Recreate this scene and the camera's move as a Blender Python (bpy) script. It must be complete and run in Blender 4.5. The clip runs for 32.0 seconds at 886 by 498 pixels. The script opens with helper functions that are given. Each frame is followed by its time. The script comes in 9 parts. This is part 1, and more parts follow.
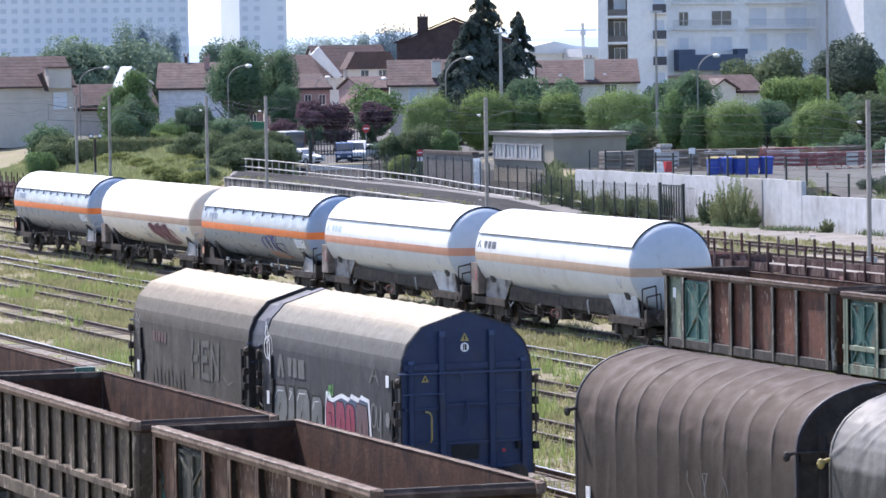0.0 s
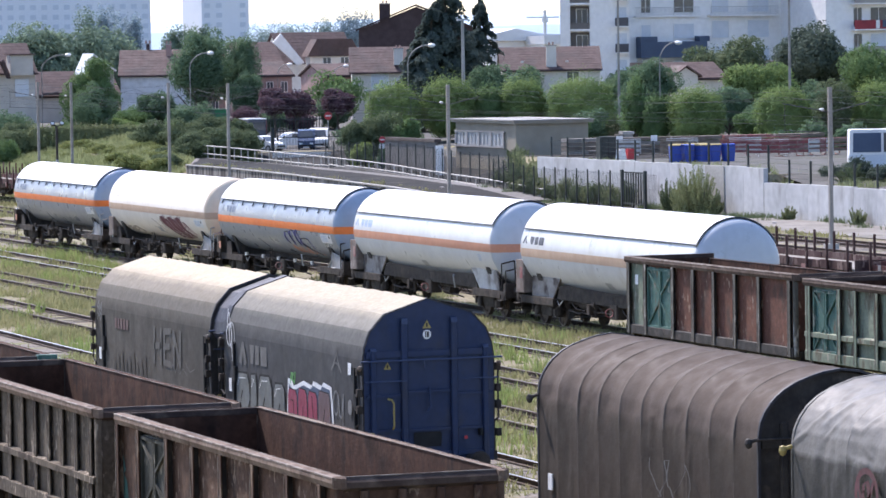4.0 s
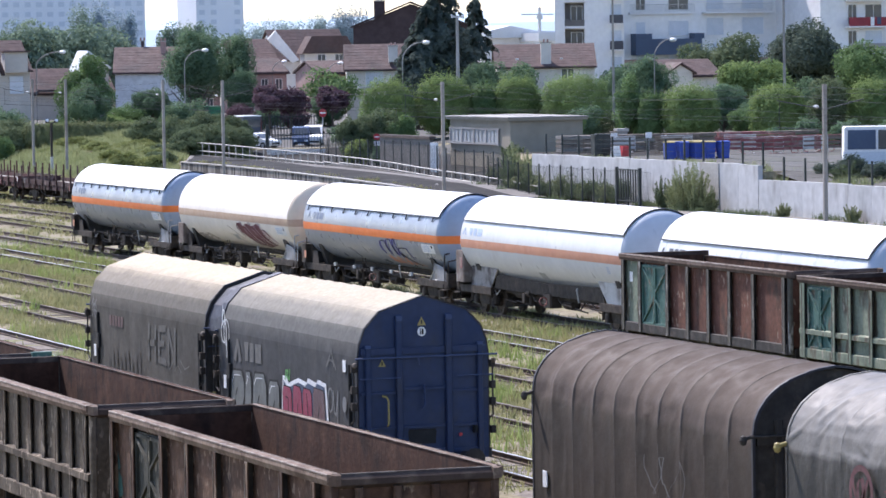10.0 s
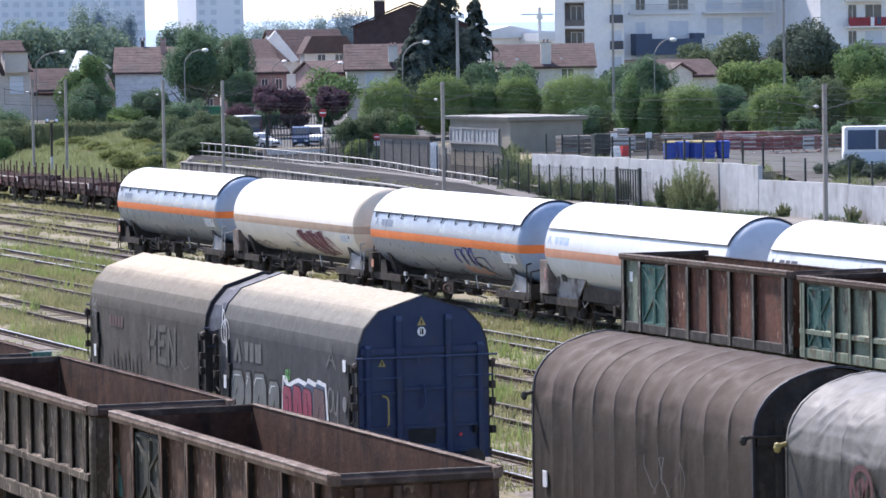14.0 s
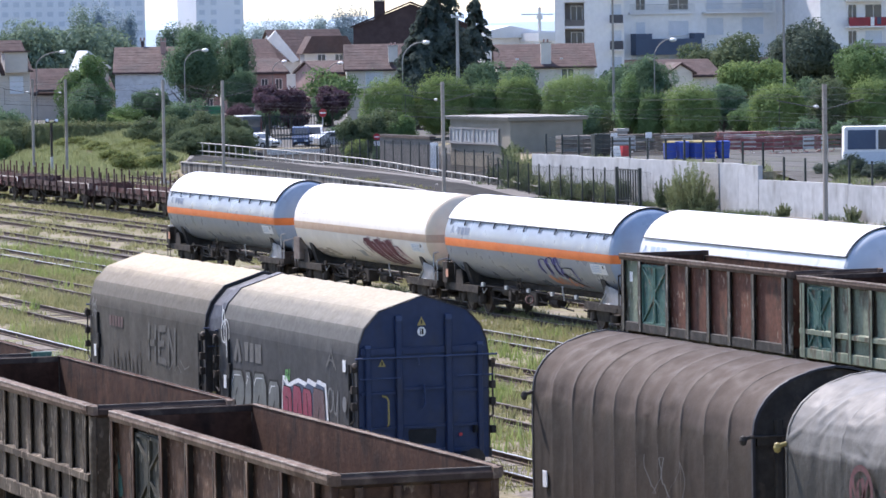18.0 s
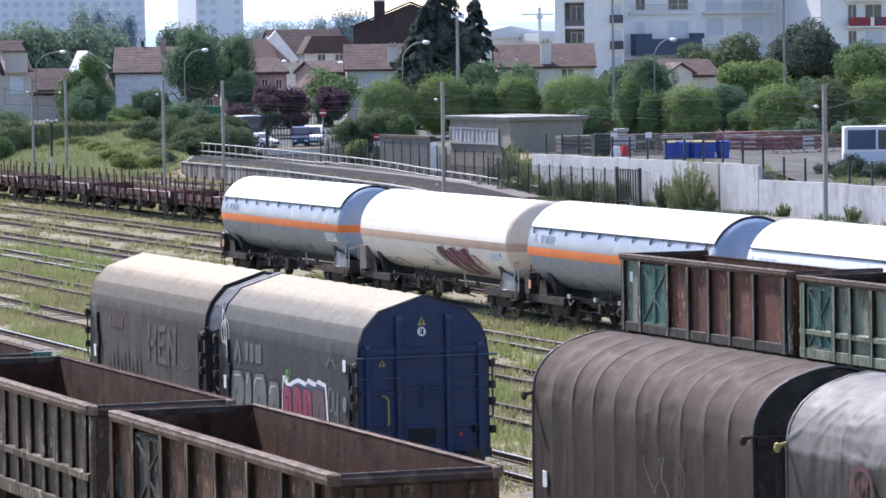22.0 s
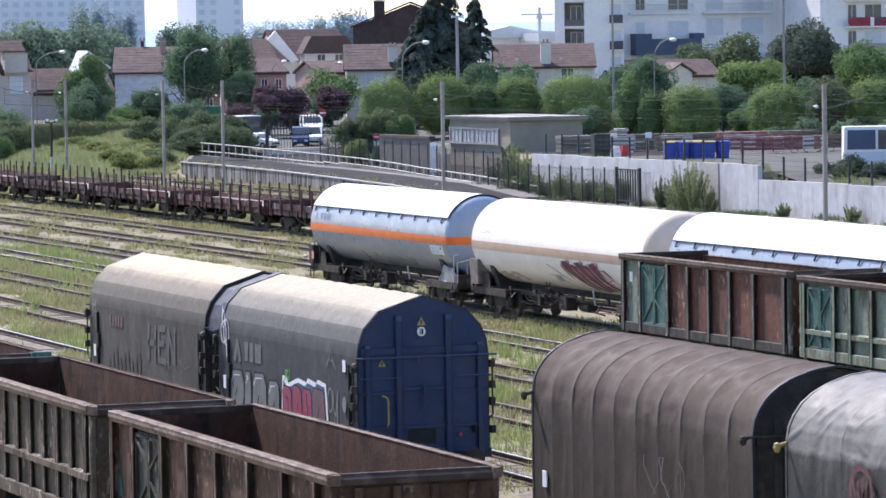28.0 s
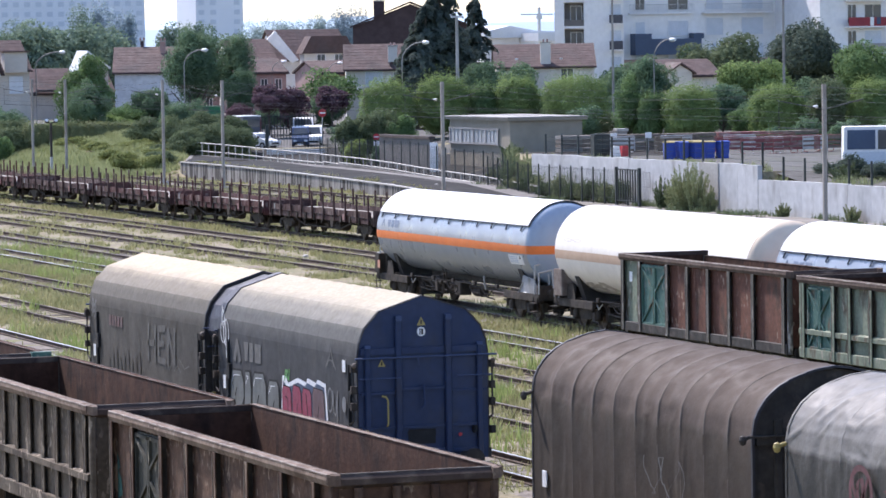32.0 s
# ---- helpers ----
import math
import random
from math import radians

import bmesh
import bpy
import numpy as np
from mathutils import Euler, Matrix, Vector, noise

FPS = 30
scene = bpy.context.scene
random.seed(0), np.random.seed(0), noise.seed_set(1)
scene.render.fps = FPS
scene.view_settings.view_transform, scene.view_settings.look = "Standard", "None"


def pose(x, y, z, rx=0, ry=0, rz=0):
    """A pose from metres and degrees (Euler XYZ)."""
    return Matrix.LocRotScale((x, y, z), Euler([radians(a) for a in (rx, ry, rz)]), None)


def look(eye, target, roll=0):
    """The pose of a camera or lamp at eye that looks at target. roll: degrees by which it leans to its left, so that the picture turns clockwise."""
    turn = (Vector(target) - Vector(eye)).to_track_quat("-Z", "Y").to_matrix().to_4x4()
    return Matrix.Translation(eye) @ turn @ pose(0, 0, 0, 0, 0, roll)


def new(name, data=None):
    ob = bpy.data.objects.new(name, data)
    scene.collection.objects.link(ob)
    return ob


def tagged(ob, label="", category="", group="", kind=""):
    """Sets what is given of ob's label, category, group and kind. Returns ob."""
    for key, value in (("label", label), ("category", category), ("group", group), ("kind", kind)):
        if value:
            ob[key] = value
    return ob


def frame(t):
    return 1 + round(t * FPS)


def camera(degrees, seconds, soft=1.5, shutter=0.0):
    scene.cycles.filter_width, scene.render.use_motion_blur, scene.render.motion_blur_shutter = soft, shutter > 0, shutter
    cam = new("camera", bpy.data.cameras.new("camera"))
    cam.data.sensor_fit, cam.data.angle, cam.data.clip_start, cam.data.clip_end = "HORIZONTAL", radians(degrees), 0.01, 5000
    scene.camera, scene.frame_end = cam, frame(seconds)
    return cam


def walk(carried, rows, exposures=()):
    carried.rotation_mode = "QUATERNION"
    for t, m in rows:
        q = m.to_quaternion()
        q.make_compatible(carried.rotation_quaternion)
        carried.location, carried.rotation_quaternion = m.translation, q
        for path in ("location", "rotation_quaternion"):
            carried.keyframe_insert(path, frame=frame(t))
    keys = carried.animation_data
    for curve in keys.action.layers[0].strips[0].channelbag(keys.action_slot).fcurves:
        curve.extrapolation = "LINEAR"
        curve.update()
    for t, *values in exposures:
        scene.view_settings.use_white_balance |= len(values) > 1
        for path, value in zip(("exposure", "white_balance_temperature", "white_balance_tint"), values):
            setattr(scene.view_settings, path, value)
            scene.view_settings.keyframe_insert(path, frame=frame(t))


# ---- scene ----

# ---------------------------------------------------------------- camera
EYE = Vector((0.0, 0.0, 9.649))
F_LEN = 7308.7


def aim(turn_left, tilt_up):
    """The standing camera on the footbridge, turned and tilted by small angles (degrees) from its final view."""
    yaw, pitch, roll = 70.2686, -2.7729, -0.903
    m = Matrix.Rotation(radians(yaw + turn_left), 4, "Z") @ Matrix.Rotation(radians(90 + pitch + tilt_up), 4, "X")
    m = m @ Matrix.Rotation(radians(roll), 4, "Z")
    return Matrix.Translation(EYE) @ m


STEP = math.degrees(1 / F_LEN)
cam = camera(12.2453, 32.0, 1.6)
PAN = [(0, 76, 29), (0.5, 75, 29), (1, 65.5, 29), (1.5, 50, 24), (2, 35, 18.2), (2.5, 26, 13.7), (3, 18, 10.3), (3.5, 13, 7.4),
       (4.2, 8.2, 4.6), (5.5, 3.6, 1.9), (6, 3, 1.4), (7, 1.4, 1.1), (8, 1.0, 0.7), (9, 0.3, 0.2), (11, 0, 0), (20, 0, 0), (32, -0.7, 0)]
walk(cam, [(t, aim(dx * STEP, dy * STEP)) for t, dx, dy in PAN],
     [(0, 1.07, 6290, 19), (0.6, 1.0, 6290, 19), (1.2, 0.93, 6290, 19), (3, 0.9, 6290, 19), (32, 0.9, 6290, 19)])

# ---------------------------------------------------------------- light
SUN_EL, SUN_AZ = 50.0, -106.0
world = bpy.data.worlds.new("sky")
scene.world = world
world.use_nodes = True
wn = world.node_tree
sky = wn.nodes.new("ShaderNodeTexSky")
sky.sky_type, sky.sun_disc = "NISHITA", False
sky.sun_elevation, sky.sun_rotation = radians(SUN_EL), radians(SUN_AZ)
sky.air_density, sky.dust_density, sky.ozone_density = 1.0, 0.7, 3.0
wn.links.new(sky.outputs[0], wn.nodes["Background"].inputs[0])
wn.nodes["Background"].inputs[1].default_value = 0.15
sun = new("sun", bpy.data.lights.new("sun", "SUN"))
sun.data.energy, sun.data.angle, sun.data.color = 4.2, radians(2.5), (1.0, 0.955, 0.89)
sd = Vector((math.sin(radians(SUN_AZ)) * math.cos(radians(SUN_EL)), math.cos(radians(SUN_AZ)) * math.cos(radians(SUN_EL)), math.sin(radians(SUN_EL))))
sun.matrix_world = look(sd * 200, (0, 0, 0))

# ---------------------------------------------------------------- materials


def surf(name, c1, c2, scale=2.0, c3=None, s3=0.7, amt3=(0.5, 0.62), rough=0.75, metal=0.0, bump=0.15, bscale=25.0, streak=1.0, spec=0.4, fine=0.12, flake=None, sf=5.0, amtf=(0.58, 0.61), dust_light=None):
    m = bpy.data.materials.new(name)
    m.use_nodes = True
    n, l = m.node_tree.nodes, m.node_tree.links
    bsdf = n["Principled BSDF"]
    tc, oi = n.new("ShaderNodeTexCoord"), n.new("ShaderNodeObjectInfo")
    mul = n.new("ShaderNodeMath")
    mul.operation, mul.inputs[1].default_value = "MULTIPLY", 37.0
    l.new(oi.outputs["Random"], mul.inputs[0])
    add = n.new("ShaderNodeVectorMath")
    l.new(tc.outputs["Object"], add.inputs[0])
    l.new(mul.outputs[0], add.inputs[1])
    mp = n.new("ShaderNodeMapping")
    mp.inputs["Scale"].default_value = (1, 1, streak)
    l.new(add.outputs[0], mp.inputs["Vector"])

    def noise_ramp(sc, lo, hi, det, src):
        t = n.new("ShaderNodeTexNoise")
        t.inputs["Scale"].default_value, t.inputs["Detail"].default_value = sc, det
        l.new(src, t.inputs["Vector"])
        r = n.new("ShaderNodeMapRange")
        r.inputs["From Min"].default_value, r.inputs["From Max"].default_value = lo, hi
        l.new(t.outputs["Fac"], r.inputs["Value"])
        return r.outputs[0]

    def mix(fac, a, b, mode="MIX"):
        x = n.new("ShaderNodeMix")
        x.data_type, x.blend_type = "RGBA", mode
        if fac is not None:
            l.new(fac, x.inputs[0])
        for k, v in ((6, a), (7, b)):
            if isinstance(v, tuple):
                x.inputs[k].default_value = (*v, 1)
            else:
                l.new(v, x.inputs[k])
        return x

    col = mix(noise_ramp(scale, 0.36, 0.64, 6, mp.outputs[0]), c1, c2).outputs[2]
    if c3:
        col = mix(noise_ramp(s3, amt3[0], amt3[1], 7, mp.outputs[0]), col, c3).outputs[2]
    if flake:
        fm = n.new("ShaderNodeMath")
        fm.operation = "MULTIPLY"
        l.new(noise_ramp(sf, amtf[0], amtf[1], 10, mp.outputs[0]), fm.inputs[0])
        l.new(noise_ramp(0.8, 0.44, 0.56, 3, add.outputs[0]), fm.inputs[1])
        col = mix(fm.outputs[0], col, flake).outputs[2]
    # paler tones by height: settled dust and painted light on upper faces
    if dust_light:
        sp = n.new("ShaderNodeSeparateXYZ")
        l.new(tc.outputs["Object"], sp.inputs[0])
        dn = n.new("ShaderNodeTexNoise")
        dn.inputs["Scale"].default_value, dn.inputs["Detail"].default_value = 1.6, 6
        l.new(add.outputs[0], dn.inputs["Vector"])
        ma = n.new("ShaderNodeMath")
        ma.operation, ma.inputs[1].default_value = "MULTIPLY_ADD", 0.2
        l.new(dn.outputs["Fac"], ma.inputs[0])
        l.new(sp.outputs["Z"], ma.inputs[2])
        for dc, z0, z1 in dust_light:
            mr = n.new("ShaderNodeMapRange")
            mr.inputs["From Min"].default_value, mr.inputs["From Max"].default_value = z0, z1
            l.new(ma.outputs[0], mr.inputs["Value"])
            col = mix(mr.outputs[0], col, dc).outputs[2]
    g = n.new("ShaderNodeHueSaturation")
    l.new(col, g.inputs["Color"])
    fr = noise_ramp(bscale * 0.6, 0.3, 0.7, 4, add.outputs[0])
    vr = n.new("ShaderNodeMapRange")
    vr.inputs["To Min"].default_value, vr.inputs["To Max"].default_value = 1 - fine, 1 + fine
    l.new(fr, vr.inputs["Value"])
    l.new(vr.outputs[0], g.inputs["Value"])
    l.new(g.outputs[0], bsdf.inputs["Base Color"])
    rr = n.new("ShaderNodeMapRange")
    rr.inputs["To Min"].default_value, rr.inputs["To Max"].default_value = max(0.05, rough - 0.12), min(1, rough + 0.12)
    l.new(noise_ramp(scale * 2.3, 0.3, 0.7, 4, add.outputs[0]), rr.inputs["Value"])
    l.new(rr.outputs[0], bsdf.inputs["Roughness"])
    bsdf.inputs["Metallic"].default_value = metal
    bsdf.inputs["Specular IOR Level"].default_value = spec
    if bump:
        b = n.new("ShaderNodeBump")
        b.inputs["Strength"].default_value, b.inputs["Distance"].default_value = bump, 0.03
        t = n.new("ShaderNodeTexNoise")
        t.inputs["Scale"].default_value, t.inputs["Detail"].default_value = bscale, 5
        l.new(add.outputs[0], t.inputs["Vector"])
        l.new(t.outputs["Fac"], b.inputs["Height"])
        l.new(b.outputs[0], bsdf.inputs["Normal"])
    return m


def leafy(name, c1, c2, thin=0.35):
    """Leaves: colour varies leaf by leaf and clump by clump; light shines through a little."""
    m = bpy.data.materials.new(name)
    m.use_nodes = True
    n, l = m.node_tree.nodes, m.node_tree.links
    bsdf, out = n["Principled BSDF"], n["Material Output"]
    geo, tc = n.new("ShaderNodeNewGeometry"), n.new("ShaderNodeTexCoord")
    t = n.new("ShaderNodeTexNoise")
    t.inputs["Scale"].default_value, t.inputs["Detail"].default_value = 0.7, 3
    l.new(tc.outputs["Object"], t.inputs["Vector"])
    s = n.new("ShaderNodeMath")
    s.operation = "MULTIPLY_ADD"
    s.inputs[1].default_value = 0.4
    l.new(geo.outputs["Random Per Island"], s.inputs[0])
    o = n.new("ShaderNodeMapRange")
    o.inputs["From Min"].default_value, o.inputs["From Max"].default_value, o.inputs["To Max"].default_value = 0.35, 0.65, 0.5
    l.new(t.outputs["Fac"], o.inputs["Value"])
    l.new(o.outputs[0], s.inputs[2])
    x = n.new("ShaderNodeMix")
    x.data_type = "RGBA"
    l.new(s.outputs[0], x.inputs[0])
    x.inputs[6].default_value, x.inputs[7].default_value = (*c1, 1), (*c2, 1)
    l.new(x.outputs[2], bsdf.inputs["Base Color"])
    bsdf.inputs["Roughness"].default_value = 0.85
    bsdf.inputs["Specular IOR Level"].default_value = 0.08
    tr = n.new("ShaderNodeBsdfTranslucent")
    l.new(x.outputs[2], tr.inputs["Color"])
    ms = n.new("ShaderNodeMixShader")
    ms.inputs[0].default_value = thin
    l.new(bsdf.outputs[0], ms.inputs[1])
    l.new(tr.outputs[0], ms.inputs[2])
    l.new(ms.outputs[0], out.inputs["Surface"])
    return m


RUST = surf("rusted_steel", (0.0492, 0.0251, 0.0164), (0.0782, 0.042, 0.0271), 1.4, (0.123, 0.078, 0.0534), 2.2, (0.52, 0.66), 0.85, 0.1, 0.3, 16, 0.35, 0.35, 0.2, (0.179, 0.126, 0.0877), 6.0, (0.54, 0.6))
RUST_IN = surf("rusted_inside", (0.05, 0.0225, 0.0135), (0.074, 0.035, 0.022), 1.1, (0.1, 0.05, 0.031), 1.4, (0.5, 0.68), 0.92, 0.05, 0.3, 12, 0.5, 0.2, 0.25, (0.032, 0.0165, 0.0115), 2.2, (0.5, 0.62))
RUST_RED = surf("red_oxide_panel", (0.0926, 0.0354, 0.023), (0.1454, 0.0603, 0.0383), 1.2, (0.0661, 0.0362, 0.025), 1.4, (0.54, 0.64), 0.85, 0.05, 0.35, 14, 0.5, 0.4, 0.2, (0.25, 0.175, 0.125), 8.0, (0.58, 0.63))
RIM = surf("worn_grey_brown_rim", (0.198, 0.1464, 0.1128), (0.144, 0.1008, 0.0768), 2.4, (0.085, 0.055, 0.04), 1.6, (0.5, 0.66), 0.88, 0.05, 0.25, 20, 1.0, 0.25, 0.2, (0.22, 0.17, 0.13), 7.0, (0.57, 0.64))
PANEL_DK = surf("dirty_dark_panel", (0.0662, 0.0361, 0.0242), (0.115, 0.0664, 0.0437), 1.5, (0.0414, 0.0252, 0.0187), 1.3, (0.52, 0.62), 0.88, 0.05, 0.35, 16, 0.5, 0.25, 0.25, (0.22, 0.16, 0.115), 7.5, (0.57, 0.62))
RIM_DULL = surf("dull_brown_rim", (0.11, 0.078, 0.062), (0.082, 0.056, 0.043), 2.4, (0.14, 0.105, 0.085), 1.6, (0.52, 0.66), 0.88, 0.05, 0.25, 20, 1.0, 0.25, 0.2)
PANEL_GR = surf("dirty_grey_green_panel", (0.101, 0.0926, 0.0768), (0.154, 0.139, 0.117), 1.4, (0.0688, 0.0566, 0.0468), 1.5, (0.55, 0.66), 0.85, 0.05, 0.35, 16, 0.35, 0.4, 0.2, (0.355, 0.324, 0.283), 6.0, (0.54, 0.6))
PANEL_GB = surf("dirty_grey_brown_panel", (0.0789, 0.0625, 0.0459), (0.123, 0.0986, 0.0738), 1.4, (0.0522, 0.0387, 0.0295), 1.5, (0.53, 0.64), 0.88, 0.05, 0.35, 16, 0.45, 0.25, 0.25, (0.27, 0.22, 0.17), 7.5, (0.57, 0.62))
DOOR_GR = surf("dark_grimy_green_door", (0.032, 0.0336, 0.028), (0.06, 0.0592, 0.048), 1.6, (0.096, 0.0896, 0.072), 2.2, (0.56, 0.66), 0.85, 0.05, 0.3, 16, 0.4, 0.25, 0.2, (0.2, 0.18, 0.14), 7.0, (0.58, 0.63))
GREEN_WORN = surf("worn_green_paint", (0.1371, 0.1672, 0.1196), (0.2097, 0.2376, 0.1733), 1.4, (0.0968, 0.0748, 0.0495), 1.8, (0.55, 0.64), 0.8, 0.05, 0.3, 16, 0.4, 0.4, 0.2, (0.3, 0.28, 0.22), 7.0, (0.57, 0.62))
TEAL = surf("teal_green_paint", (0.0391, 0.1037, 0.0874), (0.0626, 0.1368, 0.1147), 1.8, (0.0936, 0.0706, 0.0457), 2.4, (0.56, 0.66), 0.7, 0.05, 0.2, 20, 0.5, 0.4, 0.15, (0.2, 0.22, 0.19), 7.0, (0.57, 0.62))
DARK_STEEL = surf("grimy_dark_steel", (0.03, 0.027, 0.025), (0.06, 0.052, 0.046), 2.0, (0.11, 0.085, 0.07), 2.5, (0.6, 0.75), 0.8, 0.2, 0.2, 20)
UNDER = surf("brake_dust_steel", (0.0252, 0.0202, 0.0173), (0.054, 0.0418, 0.0331), 3.0, (0.0864, 0.0648, 0.0504), 1.6, (0.6, 0.75), 0.85, 0.15, 0.2, 25)
WHEEL = surf("wheel_steel", (0.06, 0.045, 0.036), (0.1, 0.075, 0.06), 4.0, None, rough=0.7, metal=0.4)
WHITE_TANK = surf("white_tank_paint", (0.78, 0.78, 0.76), (0.72, 0.72, 0.7), 0.8, (0.6, 0.58, 0.53), 1.2, (0.66, 0.85), 0.42, 0.0, 0.03, 6, 0.3, 0.5, 0.03)
GREY_TANK = surf("light_grey_tank_paint", (0.26, 0.285, 0.335), (0.235, 0.26, 0.305), 0.7, (0.19, 0.2, 0.225), 0.9, (0.58, 0.85), 0.34, 0.0, 0.03, 6, 0.3, 0.9, 0.04)
CREAM_TANK = surf("cream_tank_paint", (0.8, 0.735, 0.665), (0.75, 0.685, 0.615), 0.7, (0.52, 0.46, 0.4), 0.8, (0.62, 0.85), 0.42, 0.0, 0.03, 6, 0.3, 0.5, 0.05)
PALE_TANK = surf("pale_grey_tank_paint", (0.63, 0.635, 0.64), (0.58, 0.585, 0.59), 0.7, (0.42, 0.4, 0.37), 0.8, (0.6, 0.85), 0.38, 0.0, 0.03, 6, 0.3, 0.6, 0.05)
# tank ends bluer than their shells: blue shade is put into the colour
HEAD_BLUE_SHADE = surf("blue_shade_tank_end", (0.29, 0.36, 0.46), (0.26, 0.33, 0.43), 0.7, (0.24, 0.27, 0.32), 0.9, (0.6, 0.85), 0.36, 0.0, 0.03, 6, 0.3, 0.5, 0.04)
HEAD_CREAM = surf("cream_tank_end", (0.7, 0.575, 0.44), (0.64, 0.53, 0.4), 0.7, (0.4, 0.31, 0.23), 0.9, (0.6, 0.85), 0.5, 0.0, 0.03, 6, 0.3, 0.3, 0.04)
# pale tanks' ends, with the same blue shade painted in
HEAD_PALE_SHADE = surf("pale_blue_shade_tank_end", (0.46, 0.5, 0.55), (0.42, 0.46, 0.52), 0.7, (0.34, 0.36, 0.38), 0.9, (0.6, 0.85), 0.36, 0.0, 0.03, 6, 0.3, 0.5, 0.04)
ORANGE = surf("orange_band_paint", (0.78, 0.2, 0.045), (0.7, 0.17, 0.04), 1.5, None, rough=0.45, bump=0.02, fine=0.05)
ORANGE_FADED = surf("faded_orange_paint", (0.58, 0.275, 0.175), (0.52, 0.24, 0.155), 1.5, None, rough=0.5, bump=0.02, fine=0.06)
TAN = surf("tan_band_paint", (0.49, 0.345, 0.25), (0.44, 0.3, 0.215), 1.5, None, rough=0.5, bump=0.02, fine=0.06)
# hood tops: dust plus the sunlit facet tones, both in the colour
HOOD_GREY = surf("weathered_grey_hood", (0.05, 0.05, 0.052), (0.064, 0.064, 0.066), 1.3, (0.083, 0.08, 0.076), 1.1, (0.5, 0.75), 0.75, 0.02, 0.1, 18, 0.5, 0.2, 0.12, dust_light=(((0.1, 0.098, 0.092), 3.36, 3.6), ((0.18, 0.168, 0.143), 3.8, 4.05), ((0.36, 0.315, 0.235), 4.15, 4.38)))
HOOD_BROWN = surf("weathered_brown_hood", (0.06, 0.054, 0.046), (0.078, 0.07, 0.06), 1.3, (0.098, 0.088, 0.076), 1.1, (0.5, 0.75), 0.75, 0.02, 0.1, 18, 0.5, 0.2, 0.12, dust_light=(((0.12, 0.108, 0.09), 3.36, 3.6), ((0.19, 0.165, 0.13), 3.8, 4.05), ((0.4, 0.34, 0.245), 4.15, 4.38)))
NAVY = surf("navy_blue_paint", (0.011, 0.0235, 0.067), (0.0135, 0.028, 0.078), 1.2, (0.026, 0.031, 0.055), 1.6, (0.55, 0.75), 0.55, 0.05, 0.08, 14, 0.4, 0.4, 0.1)
# tarpaulins: the brighter light above the shoulder is painted in by height
TARP_BROWN = surf("brown_tarpaulin", (0.0387, 0.029, 0.0213), (0.0515, 0.0373, 0.0277), 1.6, (0.0602, 0.0466, 0.0333), 1.4, (0.45, 0.95), 0.82, 0.0, 0.15, 14, 0.8, 0.25, 0.06, dust_light=(((0.077, 0.057, 0.0455), 3.22, 3.36),))
TARP_GREY = surf("grey_tarpaulin", (0.0399, 0.037, 0.0319), (0.0475, 0.0438, 0.0378), 1.2, (0.057, 0.0528, 0.0463), 0.9, (0.55, 0.75), 0.62, 0.0, 0.25, 12.0, 0.6, 0.35, 0.08, dust_light=(((0.15, 0.142, 0.13), 3.22, 3.32),))
FLAT_RED = surf("oxide_red_wagon", (0.072, 0.027, 0.026), (0.105, 0.044, 0.041), 1.0, (0.06, 0.041, 0.034), 1.0, (0.5, 0.64), 0.85, 0.05, 0.2, 18, 0.5, 0.3, 0.2, (0.18, 0.13, 0.115), 3.0, (0.55, 0.6))
PINK_PLATE = surf("faded_pink_panel", (0.3, 0.17, 0.16), (0.22, 0.12, 0.11), 3.0, None, rough=0.8, bump=0.05)
FLAT_BROWN = surf("dark_brown_wagon", (0.044, 0.022, 0.021), (0.074, 0.039, 0.037), 1.0, (0.11, 0.075, 0.066), 1.4, (0.5, 0.62), 0.85, 0.05, 0.2, 18, 0.5, 0.3, 0.2, (0.18, 0.13, 0.115), 3.0, (0.55, 0.6))
OLD_WOOD = surf("old_brown_timber", (0.15, 0.12, 0.095), (0.2, 0.165, 0.135), 2.5, (0.1, 0.08, 0.065), 1.5, (0.5, 0.7), 0.9, 0.0, 0.2)
PLANK = surf("grey_wagon_planks", (0.19, 0.17, 0.15), (0.26, 0.235, 0.21), 2.5, None, rough=0.9, bump=0.3)
RAILTOP = surf("rail_steel", (0.44, 0.43, 0.44), (0.34, 0.33, 0.33), 0.6, (0.18, 0.14, 0.12), 0.25, (0.58, 0.7), 0.35, 0.6, 0.05, 20)
RAIL_OLD = surf("dull_rusted_rail_top", (0.125, 0.1, 0.092), (0.09, 0.068, 0.06), 0.6, (0.075, 0.05, 0.038), 0.25, (0.5, 0.64), 0.6, 0.2, 0.05, 20)
RAILWEB = surf("rusty_rail_web", (0.05, 0.034, 0.027), (0.075, 0.05, 0.038), 2.0, None, rough=0.9, metal=0.1)
SLEEPER = surf("old_sleeper", (0.085, 0.072, 0.06), (0.13, 0.115, 0.1), 3.0, None, rough=0.95, bump=0.3)
CONCRETE = surf("grey_concrete", (0.34, 0.325, 0.3), (0.43, 0.41, 0.385), 0.6, (0.22, 0.205, 0.185), 0.5, (0.55, 0.75), 0.9, 0.0, 0.15, 12, 0.4)
WALL_WHITE = surf("whitewashed_wall", (0.52, 0.52, 0.52), (0.44, 0.44, 0.442), 0.7, (0.3, 0.29, 0.28), 0.9, (0.54, 0.72), 0.88, 0.0, 0.05, 3, 0.4, 0.3, 0.1)
